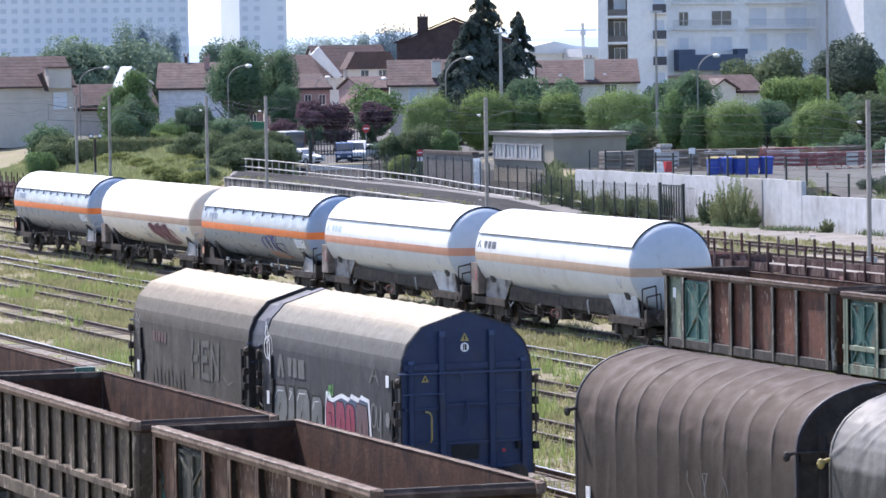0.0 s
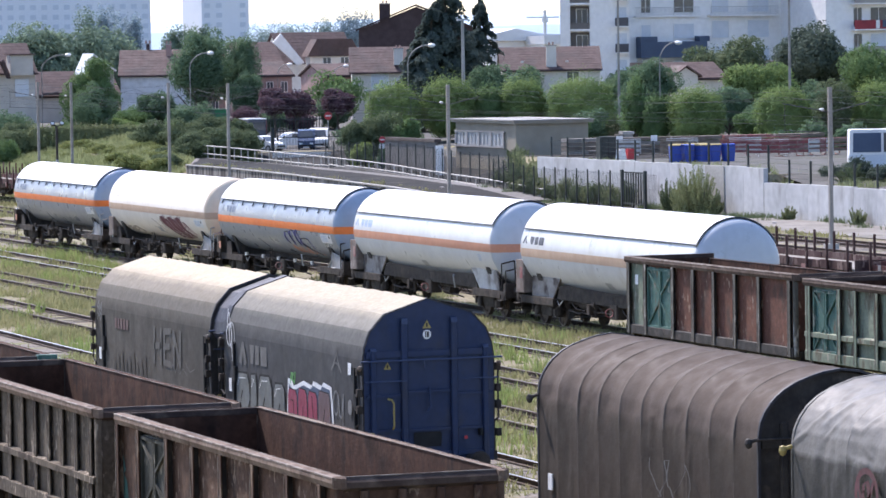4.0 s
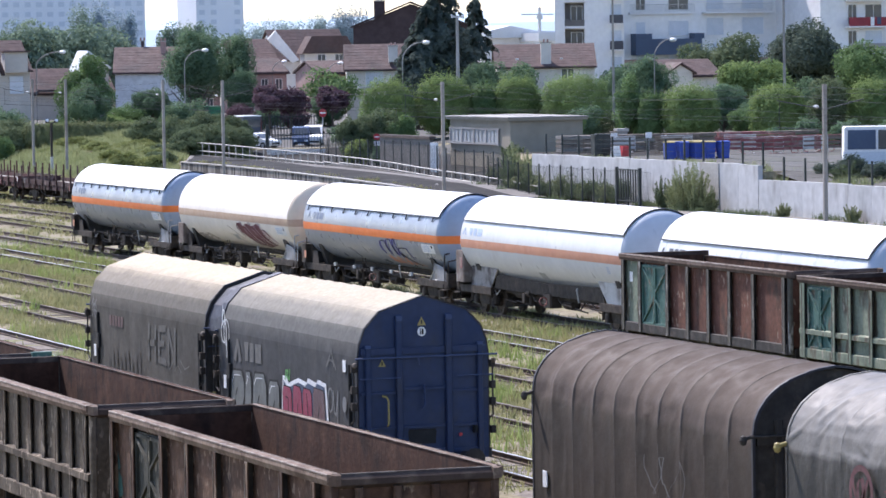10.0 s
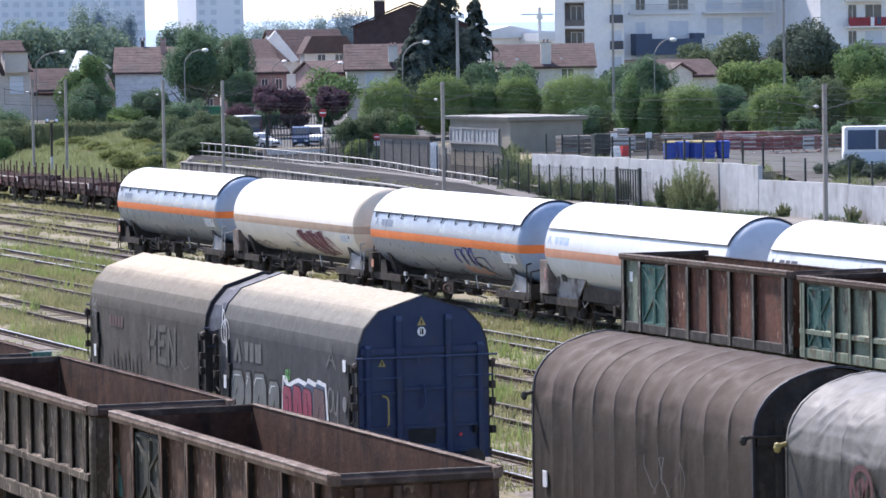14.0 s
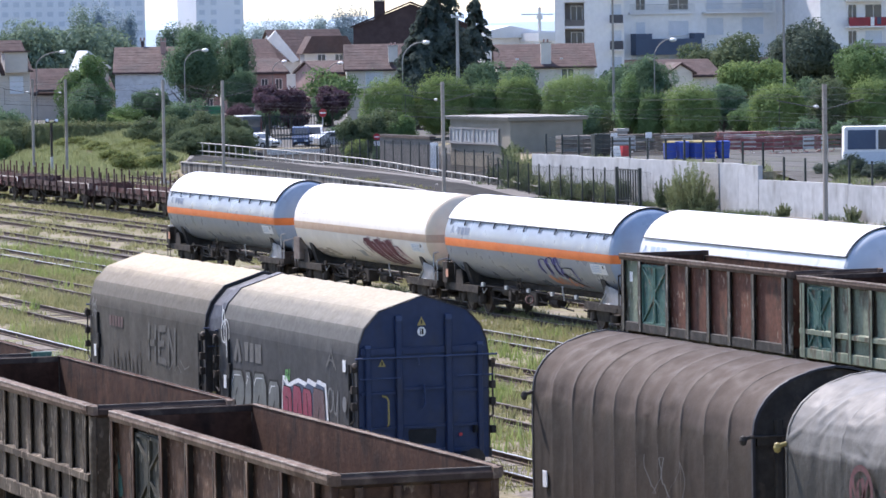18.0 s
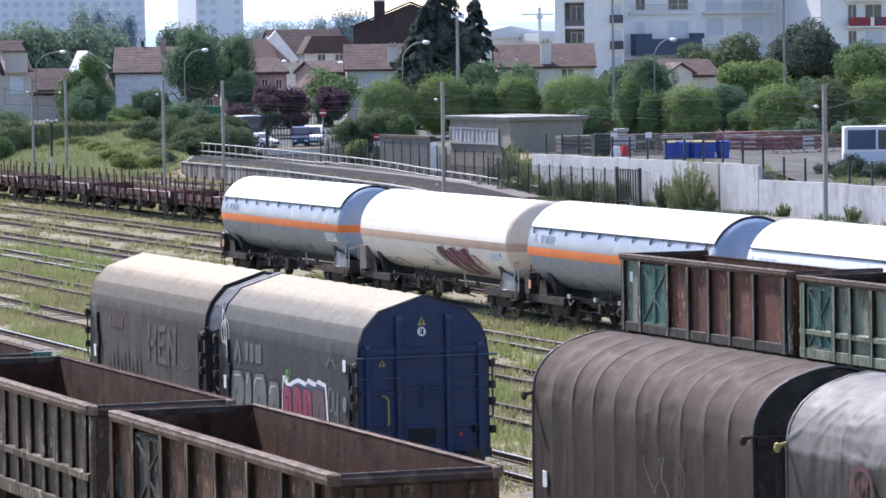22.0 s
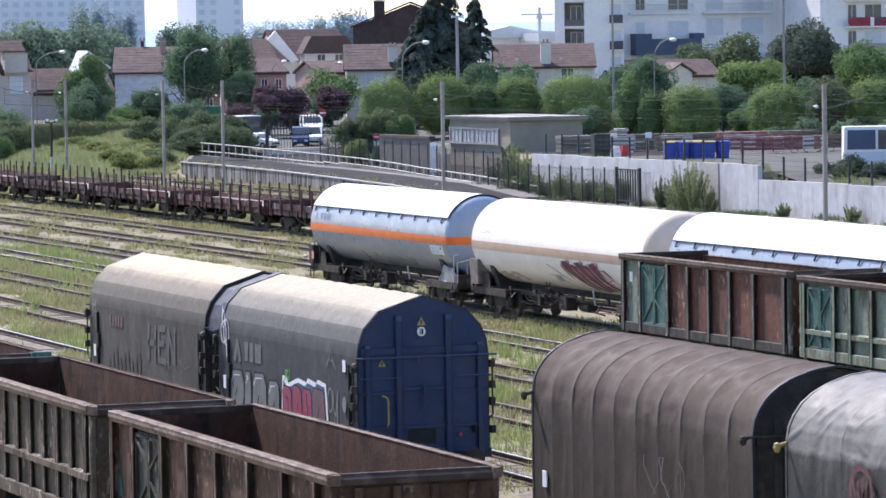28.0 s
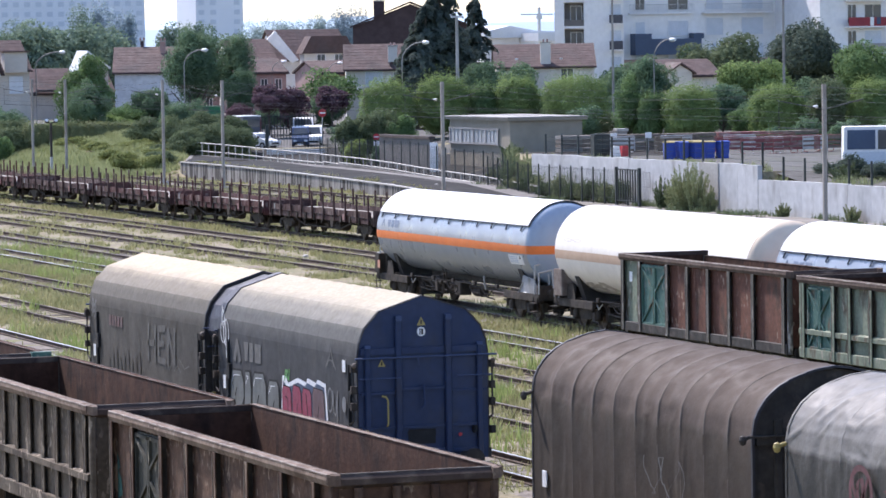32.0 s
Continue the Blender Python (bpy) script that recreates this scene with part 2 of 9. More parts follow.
RENDER_WHITE = surf("white_render", (0.82, 0.81, 0.8), (0.77, 0.76, 0.75), 0.3, (0.66, 0.64, 0.62), 0.15, (0.55, 0.8), 0.9, 0.0, 0.02, 3, 0.5, 0.3, 0.05)
RENDER_TAN = surf("beige_render", (0.53, 0.49, 0.44), (0.47, 0.43, 0.385), 0.4, (0.39, 0.355, 0.31), 0.25, (0.55, 0.8), 0.9, 0.0, 0.02, 3, 0.5, 0.3, 0.05)
RENDER_PALE = surf("pale_grey_render", (0.64, 0.64, 0.65), (0.58, 0.58, 0.59), 0.4, (0.48, 0.47, 0.47), 0.25, (0.55, 0.8), 0.9, 0.0, 0.02, 3)
RENDER_CREAM = surf("cream_render", (0.7, 0.655, 0.6), (0.64, 0.595, 0.54), 0.4, (0.52, 0.475, 0.42), 0.25, (0.55, 0.8), 0.9, 0.0, 0.02, 3, 0.5, 0.3, 0.05)
RENDER_GREY = surf("grey_render", (0.34, 0.327, 0.315), (0.289, 0.276, 0.264), 0.4, (0.221, 0.204, 0.187), 0.25, (0.55, 0.8), 0.9, 0.0, 0.02, 3, 0.5, 0.3, 0.05)
# far towers: distance haze is put into this pale blue base colour
TOWER = surf("haze_tinted_tower_facade", (0.68, 0.73, 0.8), (0.62, 0.68, 0.76), 0.06, None, rough=0.9, bump=0)
ROOF_TILE = surf("red_brown_roof_tile", (0.0831, 0.055, 0.0514), (0.1125, 0.0739, 0.069), 0.8, (0.0684, 0.053, 0.0525), 0.4, (0.5, 0.7), 0.85, 0.0, 0.4, 4)
ROOF_DARK = surf("dark_brown_cladding", (0.0619, 0.0455, 0.0459), (0.0785, 0.0583, 0.0593), 0.6, None, rough=1.0, bump=0.2, bscale=3, spec=0.05)
BRICK_RED = surf("red_brick_facade", (0.3105, 0.2025, 0.1823), (0.378, 0.2497, 0.2228), 0.8, (0.432, 0.3038, 0.27), 0.4, (0.55, 0.75), 0.9, 0.0, 0.2, 6)
GLASS_DK = surf("dark_window_glass", (0.05, 0.058, 0.07), (0.08, 0.09, 0.1), 0.3, None, rough=0.12, bump=0, spec=0.6)
SHUTTER = surf("pale_shutter", (0.62, 0.65, 0.7), (0.56, 0.6, 0.65), 1.0, None, rough=0.6, bump=0)
BALC_BLUE = surf("dark_blue_balcony_panel", (0.05, 0.075, 0.13), (0.06, 0.09, 0.15), 0.5, None, rough=0.5, bump=0)
BALC_RED = surf("red_balcony_cloth", (0.3, 0.05, 0.06), (0.24, 0.045, 0.055), 1.0, None, rough=0.9)
ZINC = surf("pale_zinc_roof", (0.62, 0.63, 0.65), (0.55, 0.57, 0.6), 0.4, None, rough=0.55, metal=0.2, bump=0)
FENCE_DK = surf("dark_green_fence_steel", (0.03, 0.038, 0.036), (0.045, 0.052, 0.05), 2.0, None, rough=0.6, metal=0.2)
GALV = surf("galvanised_steel", (0.45, 0.455, 0.46), (0.38, 0.385, 0.39), 1.5, None, rough=0.5, metal=0.5, bump=0.02)
POLE = surf("grey_pole", (0.36, 0.335, 0.305), (0.28, 0.258, 0.235), 1.0, (0.2, 0.17, 0.15), 0.6, (0.55, 0.75), 0.8, 0.1, 0.05, 14)
BIN_BLUE = surf("blue_plastic", (0.025, 0.07, 0.36), (0.022, 0.06, 0.31), 2.0, None, rough=0.45, bump=0.02)
RED_FADED = surf("faded_red_paint", (0.25, 0.075, 0.075), (0.2, 0.07, 0.07), 1.5, (0.3, 0.2, 0.18), 1.0, (0.5, 0.65), 0.8)
RED = surf("red_paint", (0.45, 0.04, 0.05), (0.38, 0.035, 0.045), 1.0, None, rough=0.55, bump=0.02)
WHITE = surf("white_paint", (0.78, 0.78, 0.78), (0.72, 0.72, 0.72), 1.0, None, rough=0.5, bump=0.02)
LORRY_GREY = surf("dull_grey_blue_lorry", (0.09, 0.1, 0.125), (0.07, 0.08, 0.1), 1.0, None, rough=0.5, bump=0)
VAN_BLUE = surf("dark_blue_car_paint", (0.035, 0.052, 0.1), (0.042, 0.062, 0.115), 1.0, None, rough=0.25, bump=0)
CAR_GREY = surf("grey_car_paint", (0.42, 0.43, 0.45), (0.38, 0.39, 0.41), 1.0, None, rough=0.25, bump=0)
RUBBER = surf("black_rubber", (0.02, 0.02, 0.02), (0.03, 0.03, 0.03), 3.0, None, rough=0.8, bump=0)
GRAF_RED = surf("dark_red_spray", (0.115, 0.03, 0.045), (0.16, 0.045, 0.06), 3.0, None, rough=0.6, bump=0)
GRAF_MAUVE = surf("mauve_spray", (0.32, 0.2, 0.23), (0.26, 0.16, 0.2), 3.0, None, rough=0.6, bump=0)
GRAF_BLUSH = surf("pale_pink_spray", (0.62, 0.48, 0.47), (0.55, 0.42, 0.42), 3.0, None, rough=0.6, bump=0)
GRAF_PINK = surf("crimson_spray", (0.3, 0.045, 0.09), (0.22, 0.035, 0.065), 2.0, None, rough=0.6, bump=0)
GRAF_SLATE = surf("slate_grey_spray", (0.12, 0.13, 0.125), (0.16, 0.17, 0.165), 1.5, None, rough=0.6, bump=0)
GRAF_ROSE = surf("grey_rose_spray", (0.16, 0.09, 0.095), (0.12, 0.075, 0.08), 2.0, None, rough=0.6, bump=0)
GRAF_PALE = surf("pale_grey_spray", (0.194, 0.194, 0.194), (0.155, 0.155, 0.155), 2.0, None, rough=0.6, bump=0)
GRAF_BLUE = surf("blue_violet_spray", (0.1, 0.1, 0.34), (0.14, 0.13, 0.4), 2.0, None, rough=0.6, bump=0)
GRAF_GREEN = surf("green_spray", (0.1, 0.3, 0.08), (0.08, 0.26, 0.07), 2.0, None, rough=0.6, bump=0)
MARK_GREY = surf("grey_blue_lettering", (0.351, 0.432, 0.567), (0.405, 0.486, 0.608), 2.0, None, rough=0.5, bump=0)
BARK = surf("tree_bark", (0.075, 0.06, 0.046), (0.12, 0.1, 0.08), 4.0, None, rough=0.95, bump=0.4)
ASPHALT = surf("asphalt", (0.062, 0.06, 0.059), (0.09, 0.088, 0.085), 0.5, (0.12, 0.114, 0.108), 0.3, (0.55, 0.75), 0.9, 0.0, 0.1, 20)
GRAVEL = surf("pale_gravel_platform", (0.165, 0.15, 0.131), (0.225, 0.206, 0.184), 0.8, (0.0975, 0.0938, 0.06), 0.4, (0.55, 0.7), 0.95, 0.0, 0.3, 15)
CLAD = surf("grey_brown_cladding", (0.129, 0.119, 0.112), (0.156, 0.143, 0.136), 0.8, None, rough=0.7, bump=0.05)
BALC_DARK = surf("dark_balcony_mesh", (0.06, 0.06, 0.07), (0.09, 0.09, 0.1), 1.0, None, rough=0.6, bump=0)
# tower windows, paled by the same haze in their colour
TOWER_WIN = surf("haze_tinted_tower_windows", (0.52, 0.59, 0.68), (0.47, 0.545, 0.64), 0.2, None, rough=0.6, bump=0)
RENDER_GREY2 = surf("grey_beige_render", (0.318, 0.284, 0.228), (0.273, 0.243, 0.194), 0.5, (0.231, 0.205, 0.171), 0.3, (0.55, 0.8), 0.9, 0.0, 0.02, 3, 0.5, 0.3, 0.05)
SHUTTER_GREY = surf("frosted_grey_panes", (0.36, 0.37, 0.38), (0.3, 0.31, 0.32), 2.0, None, rough=0.4, bump=0)
CONT_GREEN = surf("green_container_paint", (0.05, 0.24, 0.1), (0.042, 0.2, 0.085), 1.0, (0.12, 0.15, 0.12), 0.8, (0.5, 0.7), 0.7, 0.0, 0.05)
DOCK_ROAD = surf("worn_dock_concrete", (0.13, 0.122, 0.115), (0.18, 0.168, 0.158), 0.8, (0.085, 0.08, 0.07), 0.4, (0.55, 0.7), 0.95, 0.0, 0.3, 15)
CASEMENT = surf("dull_white_casement", (0.4, 0.4, 0.4), (0.34, 0.34, 0.34), 1.0, None, rough=0.7, bump=0)
COPING = surf("dark_brown_coping", (0.075, 0.055, 0.048), (0.1, 0.078, 0.07), 1.0, None, rough=0.85, bump=0.1)
RAIL_PALE = surf("pale_painted_railing", (0.46, 0.445, 0.41), (0.38, 0.365, 0.335), 1.0, (0.33, 0.28, 0.24), 2.0, (0.6, 0.75), 0.6, 0.1, 0.02)
DOCK = surf("stained_dock_concrete", (0.175, 0.162, 0.148), (0.29, 0.272, 0.252), 1.1, (0.06, 0.055, 0.05), 2.4, (0.47, 0.55), 0.92, 0.0, 0.15, 12, 0.1)
YARD_SURF = surf("trodden_depot_surface", (0.0612, 0.059, 0.054), (0.0864, 0.0828, 0.0756), 0.6, (0.0504, 0.054, 0.0324), 0.4, (0.52, 0.66), 0.95, 0.0, 0.2, 14)
DARK_ASPHALT = surf("dark_asphalt", (0.0273, 0.0265, 0.0257), (0.039, 0.0374, 0.0359), 0.5, (0.0585, 0.0546, 0.0499), 0.3, (0.55, 0.75), 1.0, 0.0, 0.1, 20, 1.0, 0.1)
WIRE = surf("dark_wire", (0.07, 0.07, 0.075), (0.09, 0.09, 0.095), 1.0, None, rough=0.9, metal=0.0, bump=0)
BALLAST = surf("grey_brown_ballast", (0.16, 0.14, 0.12), (0.23, 0.2, 0.175), 2.5, (0.16, 0.16, 0.07), 0.5, (0.5, 0.62), 0.95, 0.0, 0.5, 14, 1.0, 0.2, 0.3)
# horizon hills: the blue haze is part of the base colour
HILL = surf("haze_tinted_hill", (0.4, 0.51, 0.62), (0.46, 0.56, 0.66), 0.01, None, rough=1.0, bump=0)
LEAF_MID = leafy("mid_green_leaves", (0.102, 0.171, 0.072), (0.18, 0.264, 0.108))
LEAF_LIGHT = leafy("light_green_leaves", (0.115, 0.18, 0.068), (0.275, 0.36, 0.135), 0.4)
LEAF_DARK = leafy("dark_green_leaves", (0.113, 0.177, 0.107), (0.156, 0.234, 0.132))
LEAF_DUSK = leafy("dusky_dark_leaves", (0.075, 0.102, 0.081), (0.114, 0.144, 0.106))
LEAF_OLIVE = leafy("olive_leaves", (0.109, 0.145, 0.08), (0.162, 0.198, 0.108))
LEAF_BANK = leafy("yellow_green_weeds", (0.15, 0.185, 0.062), (0.27, 0.29, 0.12), 0.4)
LEAF_WILD = leafy("feathery_olive_leaves", (0.19, 0.22, 0.115), (0.3, 0.33, 0.18), 0.4)
LEAF_WEED = leafy("tall_green_weeds", (0.17, 0.24, 0.07), (0.36, 0.4, 0.16), 0.4)
# three far leaf colours, paler and bluer because haze is mixed into them
LEAF_FAR = leafy("far_haze_tinted_leaves", (0.159, 0.222, 0.161), (0.208, 0.28, 0.202))
LEAF_SKY = leafy("haze_paled_skyline_leaves", (0.312, 0.39, 0.377), (0.372, 0.444, 0.42))
LEAF_HAZE = leafy("haze_tinted_poplar_leaves", (0.244, 0.325, 0.365), (0.3, 0.374, 0.413))
LEAF_PURPLE = leafy("dark_purple_leaves", (0.093, 0.061, 0.076), (0.152, 0.094, 0.114))
NEEDLES = leafy("dark_conifer_needles", (0.068, 0.09, 0.08), (0.12, 0.15, 0.125))
GRASS = leafy("grass_blades", (0.18, 0.195, 0.085), (0.38, 0.35, 0.19), 0.45)
GRASS_BANK = leafy("pale_green_bank_grass", (0.19, 0.225, 0.1), (0.36, 0.38, 0.2), 0.45)

# the ground: dry grass, green patches, bare ballast by noise at several scales
GROUND = surf("yard_ground", (0.18, 0.166, 0.09), (0.225, 0.193, 0.126), 0.25, (0.2, 0.165, 0.13), 0.6, (0.54, 0.68), 0.95, 0.0, 0.5, 9, 1.0, 0.2, 0.3)

# ---------------------------------------------------------------- mesh helpers


class Shape:
    """Gathers vertices and faces of one part."""

    def __init__(self):
        self.v, self.f = [], []

    def add(self, vs, fs):
        o = len(self.v)
        self.v.extend(vs)
        self.f.extend(tuple(i + o for i in f) for f in fs)
        return self

    def box(self, x0, x1, y0, y1, z0, z1):
        vs = [(x, y, z) for x in (x0, x1) for y in (y0, y1) for z in (z0, z1)]
        return self.add(vs, [(0, 1, 3, 2), (4, 6, 7, 5), (0, 4, 5, 1), (2, 3, 7, 6), (0, 2, 6, 4), (1, 5, 7, 3)])

    def cbox(self, x0, x1, y0, y1, z0, z1, c=0.03):
        """A box with its long edges along x chamfered."""
        return self.prism([(y0 + c, z0), (y1 - c, z0), (y1, z0 + c), (y1, z1 - c), (y1 - c, z1), (y0 + c, z1), (y0, z1 - c), (y0, z0 + c)], x0, x1)

    def vbox(self, x0, x1, y0, y1, z0, z1, c=0.03):
        """A box with its upright edges chamfered."""
        p = [(x0 + c, y0), (x1 - c, y0), (x1, y0 + c), (x1, y1 - c), (x1 - c, y1), (x0 + c, y1), (x0, y1 - c), (x0, y0 + c)]
        n = len(p)
        return self.add([(a, b, z) for z in (z0, z1) for a, b in p], [tuple(range(n))[::-1], tuple(range(n, 2 * n))] + [(i, (i + 1) % n, n + (i + 1) % n, n + i) for i in range(n)])

    def prism(self, prof, x0, x1, caps=True):
        """A profile of (y, z) drawn out along x."""
        n = len(prof)
        fs = [(i, (i + 1) % n, n + (i + 1) % n, n + i) for i in range(n)]
        if caps:
            fs += [tuple(range(n))[::-1], tuple(range(n, 2 * n))]
        return self.add([(x, y, z) for x in (x0, x1) for y, z in prof], fs)

    def yprism(self, prof, y0, y1):
        """A profile of (x, z) drawn out along y."""
        n = len(prof)
        fs = [(i, (i + 1) % n, n + (i + 1) % n, n + i) for i in range(n)] + [tuple(range(n))[::-1], tuple(range(n, 2 * n))]
        return self.add([(x, y, z) for y in (y0, y1) for x, z in prof], fs)

    def strip(self, rings):
        """A skin through rows of points."""
        m = len(rings[0])
        vs = [p for r in rings for p in r]
        return self.add(vs, [(i * m + j, i * m + j + 1, (i + 1) * m + j + 1, (i + 1) * m + j) for i in range(len(rings) - 1) for j in range(m - 1)])

    def tube(self, a, b, r, n=8, r2=None):
        a, b = Vector(a), Vector(b)
        d = (b - a).normalized()
        u = d.orthogonal().normalized()
        w = d.cross(u)
        vs = []
        for p, q in ((a, r), (b, r if r2 is None else r2)):
            vs += [tuple(p + (u * math.cos(k * math.tau / n) + w * math.sin(k * math.tau / n)) * q) for k in range(n)]
        return self.add(vs, [(k, (k + 1) % n, n + (k + 1) % n, n + k) for k in range(n)] + [tuple(range(n))[::-1], tuple(range(n, 2 * n))])

    def pipe(self, pts, r, n=6):
        for a, b in zip(pts, pts[1:]):
            self.tube(a, b, r, n)
        return self

    def lathe(self, rings, n=48, cy=0.0, cz=0.0, a0=0.0, a1=math.tau):
        """Rings of (x, radius) about an axis along x."""
        full = abs(a1 - a0 - math.tau) < 1e-6
        m = n if full else n + 1
        vs = [(x, cy + r * math.cos(a0 + (a1 - a0) * k / n), cz + r * math.sin(a0 + (a1 - a0) * k / n)) for x, r in rings for k in range(m)]
        fs = []
        for i in range(len(rings) - 1):
            for k in range(n):
                k2 = (k + 1) % m if full else k + 1
                fs.append((i * m + k, i * m + k2, (i + 1) * m + k2, (i + 1) * m + k))
        return self.add(vs, fs)

    def ball(self, c, r, n=8, sz=1.0):
        vs, fs = [], []
        for i in range(n // 2 + 1):
            t = math.pi * i / (n // 2)
            for k in range(n):
                a = math.tau * k / n
                vs.append((c[0] + r * math.sin(t) * math.cos(a), c[1] + r * math.sin(t) * math.sin(a), c[2] + r * sz * math.cos(t)))
        for i in range(n // 2):
            for k in range(n):
                fs.append((i * n + k, i * n + (k + 1) % n, (i + 1) * n + (k + 1) % n, (i + 1) * n + k))
        return self.add(vs, fs)


def mesh_of(name, s, material, smooth=None):
    me = bpy.data.meshes.new(name)
    me.from_pydata(s.v, [], s.f)
    me.materials.append(material)
    if smooth:
        me.polygons.foreach_set("use_smooth", [True] * len(me.polygons))
        me.set_sharp_from_angle(angle=radians(smooth))
    me.update()
    return me


def part(name, s, material, parent=None, label="", smooth=None):
    ob = new(name, mesh_of(name, s, material, smooth))
    if parent is not None:
        ob.parent = parent
    return tagged(ob, label)


def thing(name, label, category, group="", kind="", at=None):
    return_ob = new(name)
    return_ob.empty_display_size = 0.2
    if at is not None:
        return_ob.matrix_basis = at
    return tagged(return_ob, label, category, group, kind)


def cloud_mesh(name, v, f, material):
    """A mesh from numpy arrays: v (n, 3), f (m, k)."""
    me = bpy.data.meshes.new(name)
    n, m, k = len(v), len(f), f.shape[1]
    me.vertices.add(n)
    me.vertices.foreach_set("co", np.asarray(v, np.float32).ravel())
    me.loops.add(m * k)
    me.loops.foreach_set("vertex_index", np.asarray(f, np.int32).ravel())
    me.polygons.add(m)
    me.polygons.foreach_set("loop_start", np.arange(0, m * k, k, dtype=np.int32))
    me.update(calc_edges=True)
    me.materials.append(material)
    return me

# ---------------------------------------------------------------- rolling stock
WHEELSETS = []


def wheelset_shape(r=0.46):
    s = Shape()
    for y in (-0.75, 0.75):
        sg = 1 if y > 0 else -1
        rings = [(-0.065, r + 0.03), (-0.03, r + 0.03), (-0.02, r), (0.065, r - 0.004), (0.065, r - 0.07), (0.02, r - 0.1), (0.02, 0.16), (0.08, 0.13), (0.08, 0.0)]
        n = 20
        vs, fs = [], []
        for off, q in [(-0.065, 0.0)] + rings:
            vs += [(q * math.cos(k * math.tau / n), y + sg * off, q * math.sin(k * math.tau / n)) for k in range(n)]
        for i in range(len(rings)):
            fs += [(i * n + k, i * n + (k + 1) % n, (i + 1) * n + (k + 1) % n, (i + 1) * n + k) for k in range(n)]
        s.add(vs, fs)
        for k in range(4):
            a = k * math.pi / 2
            s.tube((0.3 * math.cos(a), y + sg * 0.02, 0.3 * math.sin(a)), (0.3 * math.cos(a), y + sg * 0.05, 0.3 * math.sin(a)), 0.04, 6)
    return s.tube((0, -0.98, 0), (0, 0.98, 0), 0.075, 10)


WHEEL_MESH = mesh_of("wheelset", wheelset_shape(), WHEEL)


def bogie_parts():
    """Meshes of one bogie, shared by all wagons."""
    fr = Shape()
    for y in (-1.0, 1.0):
        fr.yprism([(-1.25, 0.62), (-1.1, 0.74), (-0.45, 0.78), (0.45, 0.78), (1.1, 0.74), (1.25, 0.62), (1.1, 0.5), (0.62, 0.5), (0.45, 0.36), (-0.45, 0.36), (-0.62, 0.5), (-1.1, 0.5)], y - 0.06, y + 0.06)
        for x in (-0.9, 0.9):
            fr.vbox(x - 0.14, x + 0.14, y - 0.14, y + 0.14, 0.34, 0.62, 0.03)
            for d in (-0.24, 0.24):
                fr.tube((x + d, y, 0.5), (x + d, y, 0.68), 0.075, 8)
    fr.box(-0.18, 0.18, -1.0, 1.0, 0.5, 0.82)
    br = Shape()
    for y in (-0.05, 0.05):
        br.yprism([(-0.05, 0.3), (0.05, 0.3), (0.06, 0.62), (-0.06, 0.62)], y - 0.8 + 0.05, y - 0.7 + 0.05).yprism([(-0.05, 0.3), (0.05, 0.3), (0.06, 0.62), (-0.06, 0.62)], y + 0.7, y + 0.8)
    br.box(-0.03, 0.03, -0.8, 0.8, 0.31, 0.37)
    return mesh_of("bogie_frame", fr, UNDER), mesh_of("brake_beam", br, DARK_STEEL)


BOGIE_FRAME, BOGIE_BRAKE = bogie_parts()


def bogie(wagon, x, spin=False, label=""):
    b = new("bogie", BOGIE_FRAME)
    b.parent = wagon
    b.location = (x, 0, 0)
    for dx in (-1.42, -0.38, 0.38, 1.42):
        r = new("brake_beam", BOGIE_BRAKE)
        r.parent = b
        r.location = (dx, 0, 0)
    for dx in (-0.9, 0.9):
        w = new("wheelset", WHEEL_MESH)
        w.parent = b
        w.location = (dx, 0, 0.46)
        if spin:
            WHEELSETS.append(w)
    return b


def buffer_shape():
    s = Shape()
    s.tube((-0.62, 0, 0), (-0.3, 0, 0), 0.13, 10).tube((-0.3, 0, 0), (-0.06, 0, 0), 0.09, 10)
    return s.lathe([(-0.06, 0.0), (-0.06, 0.23), (-0.02, 0.235), (0.0, 0.2), (0.012, 0.0)], 16)


BUFFER_MESH = mesh_of("buffer", buffer_shape(), UNDER)


def buffers(wagon, half):
    for sx in (-1, 1):
        for y in (-0.875, 0.875):
            b = new("buffer", BUFFER_MESH)
            b.parent = wagon
            b.matrix_basis = pose(sx * half, y, 1.04, 0, 0, 0 if sx > 0 else 180)
        hk = Shape().tube((sx * (half - 0.62), 0, 1.0), (sx * (half - 0.3), 0, 1.0), 0.06, 8)
        hk.pipe([(sx * (half - 0.3), 0, 1.0), (sx * (half - 0.22), 0, 0.82), (sx * (half - 0.1), 0, 0.7)], 0.035)
        part("coupling", hk, UNDER, wagon)


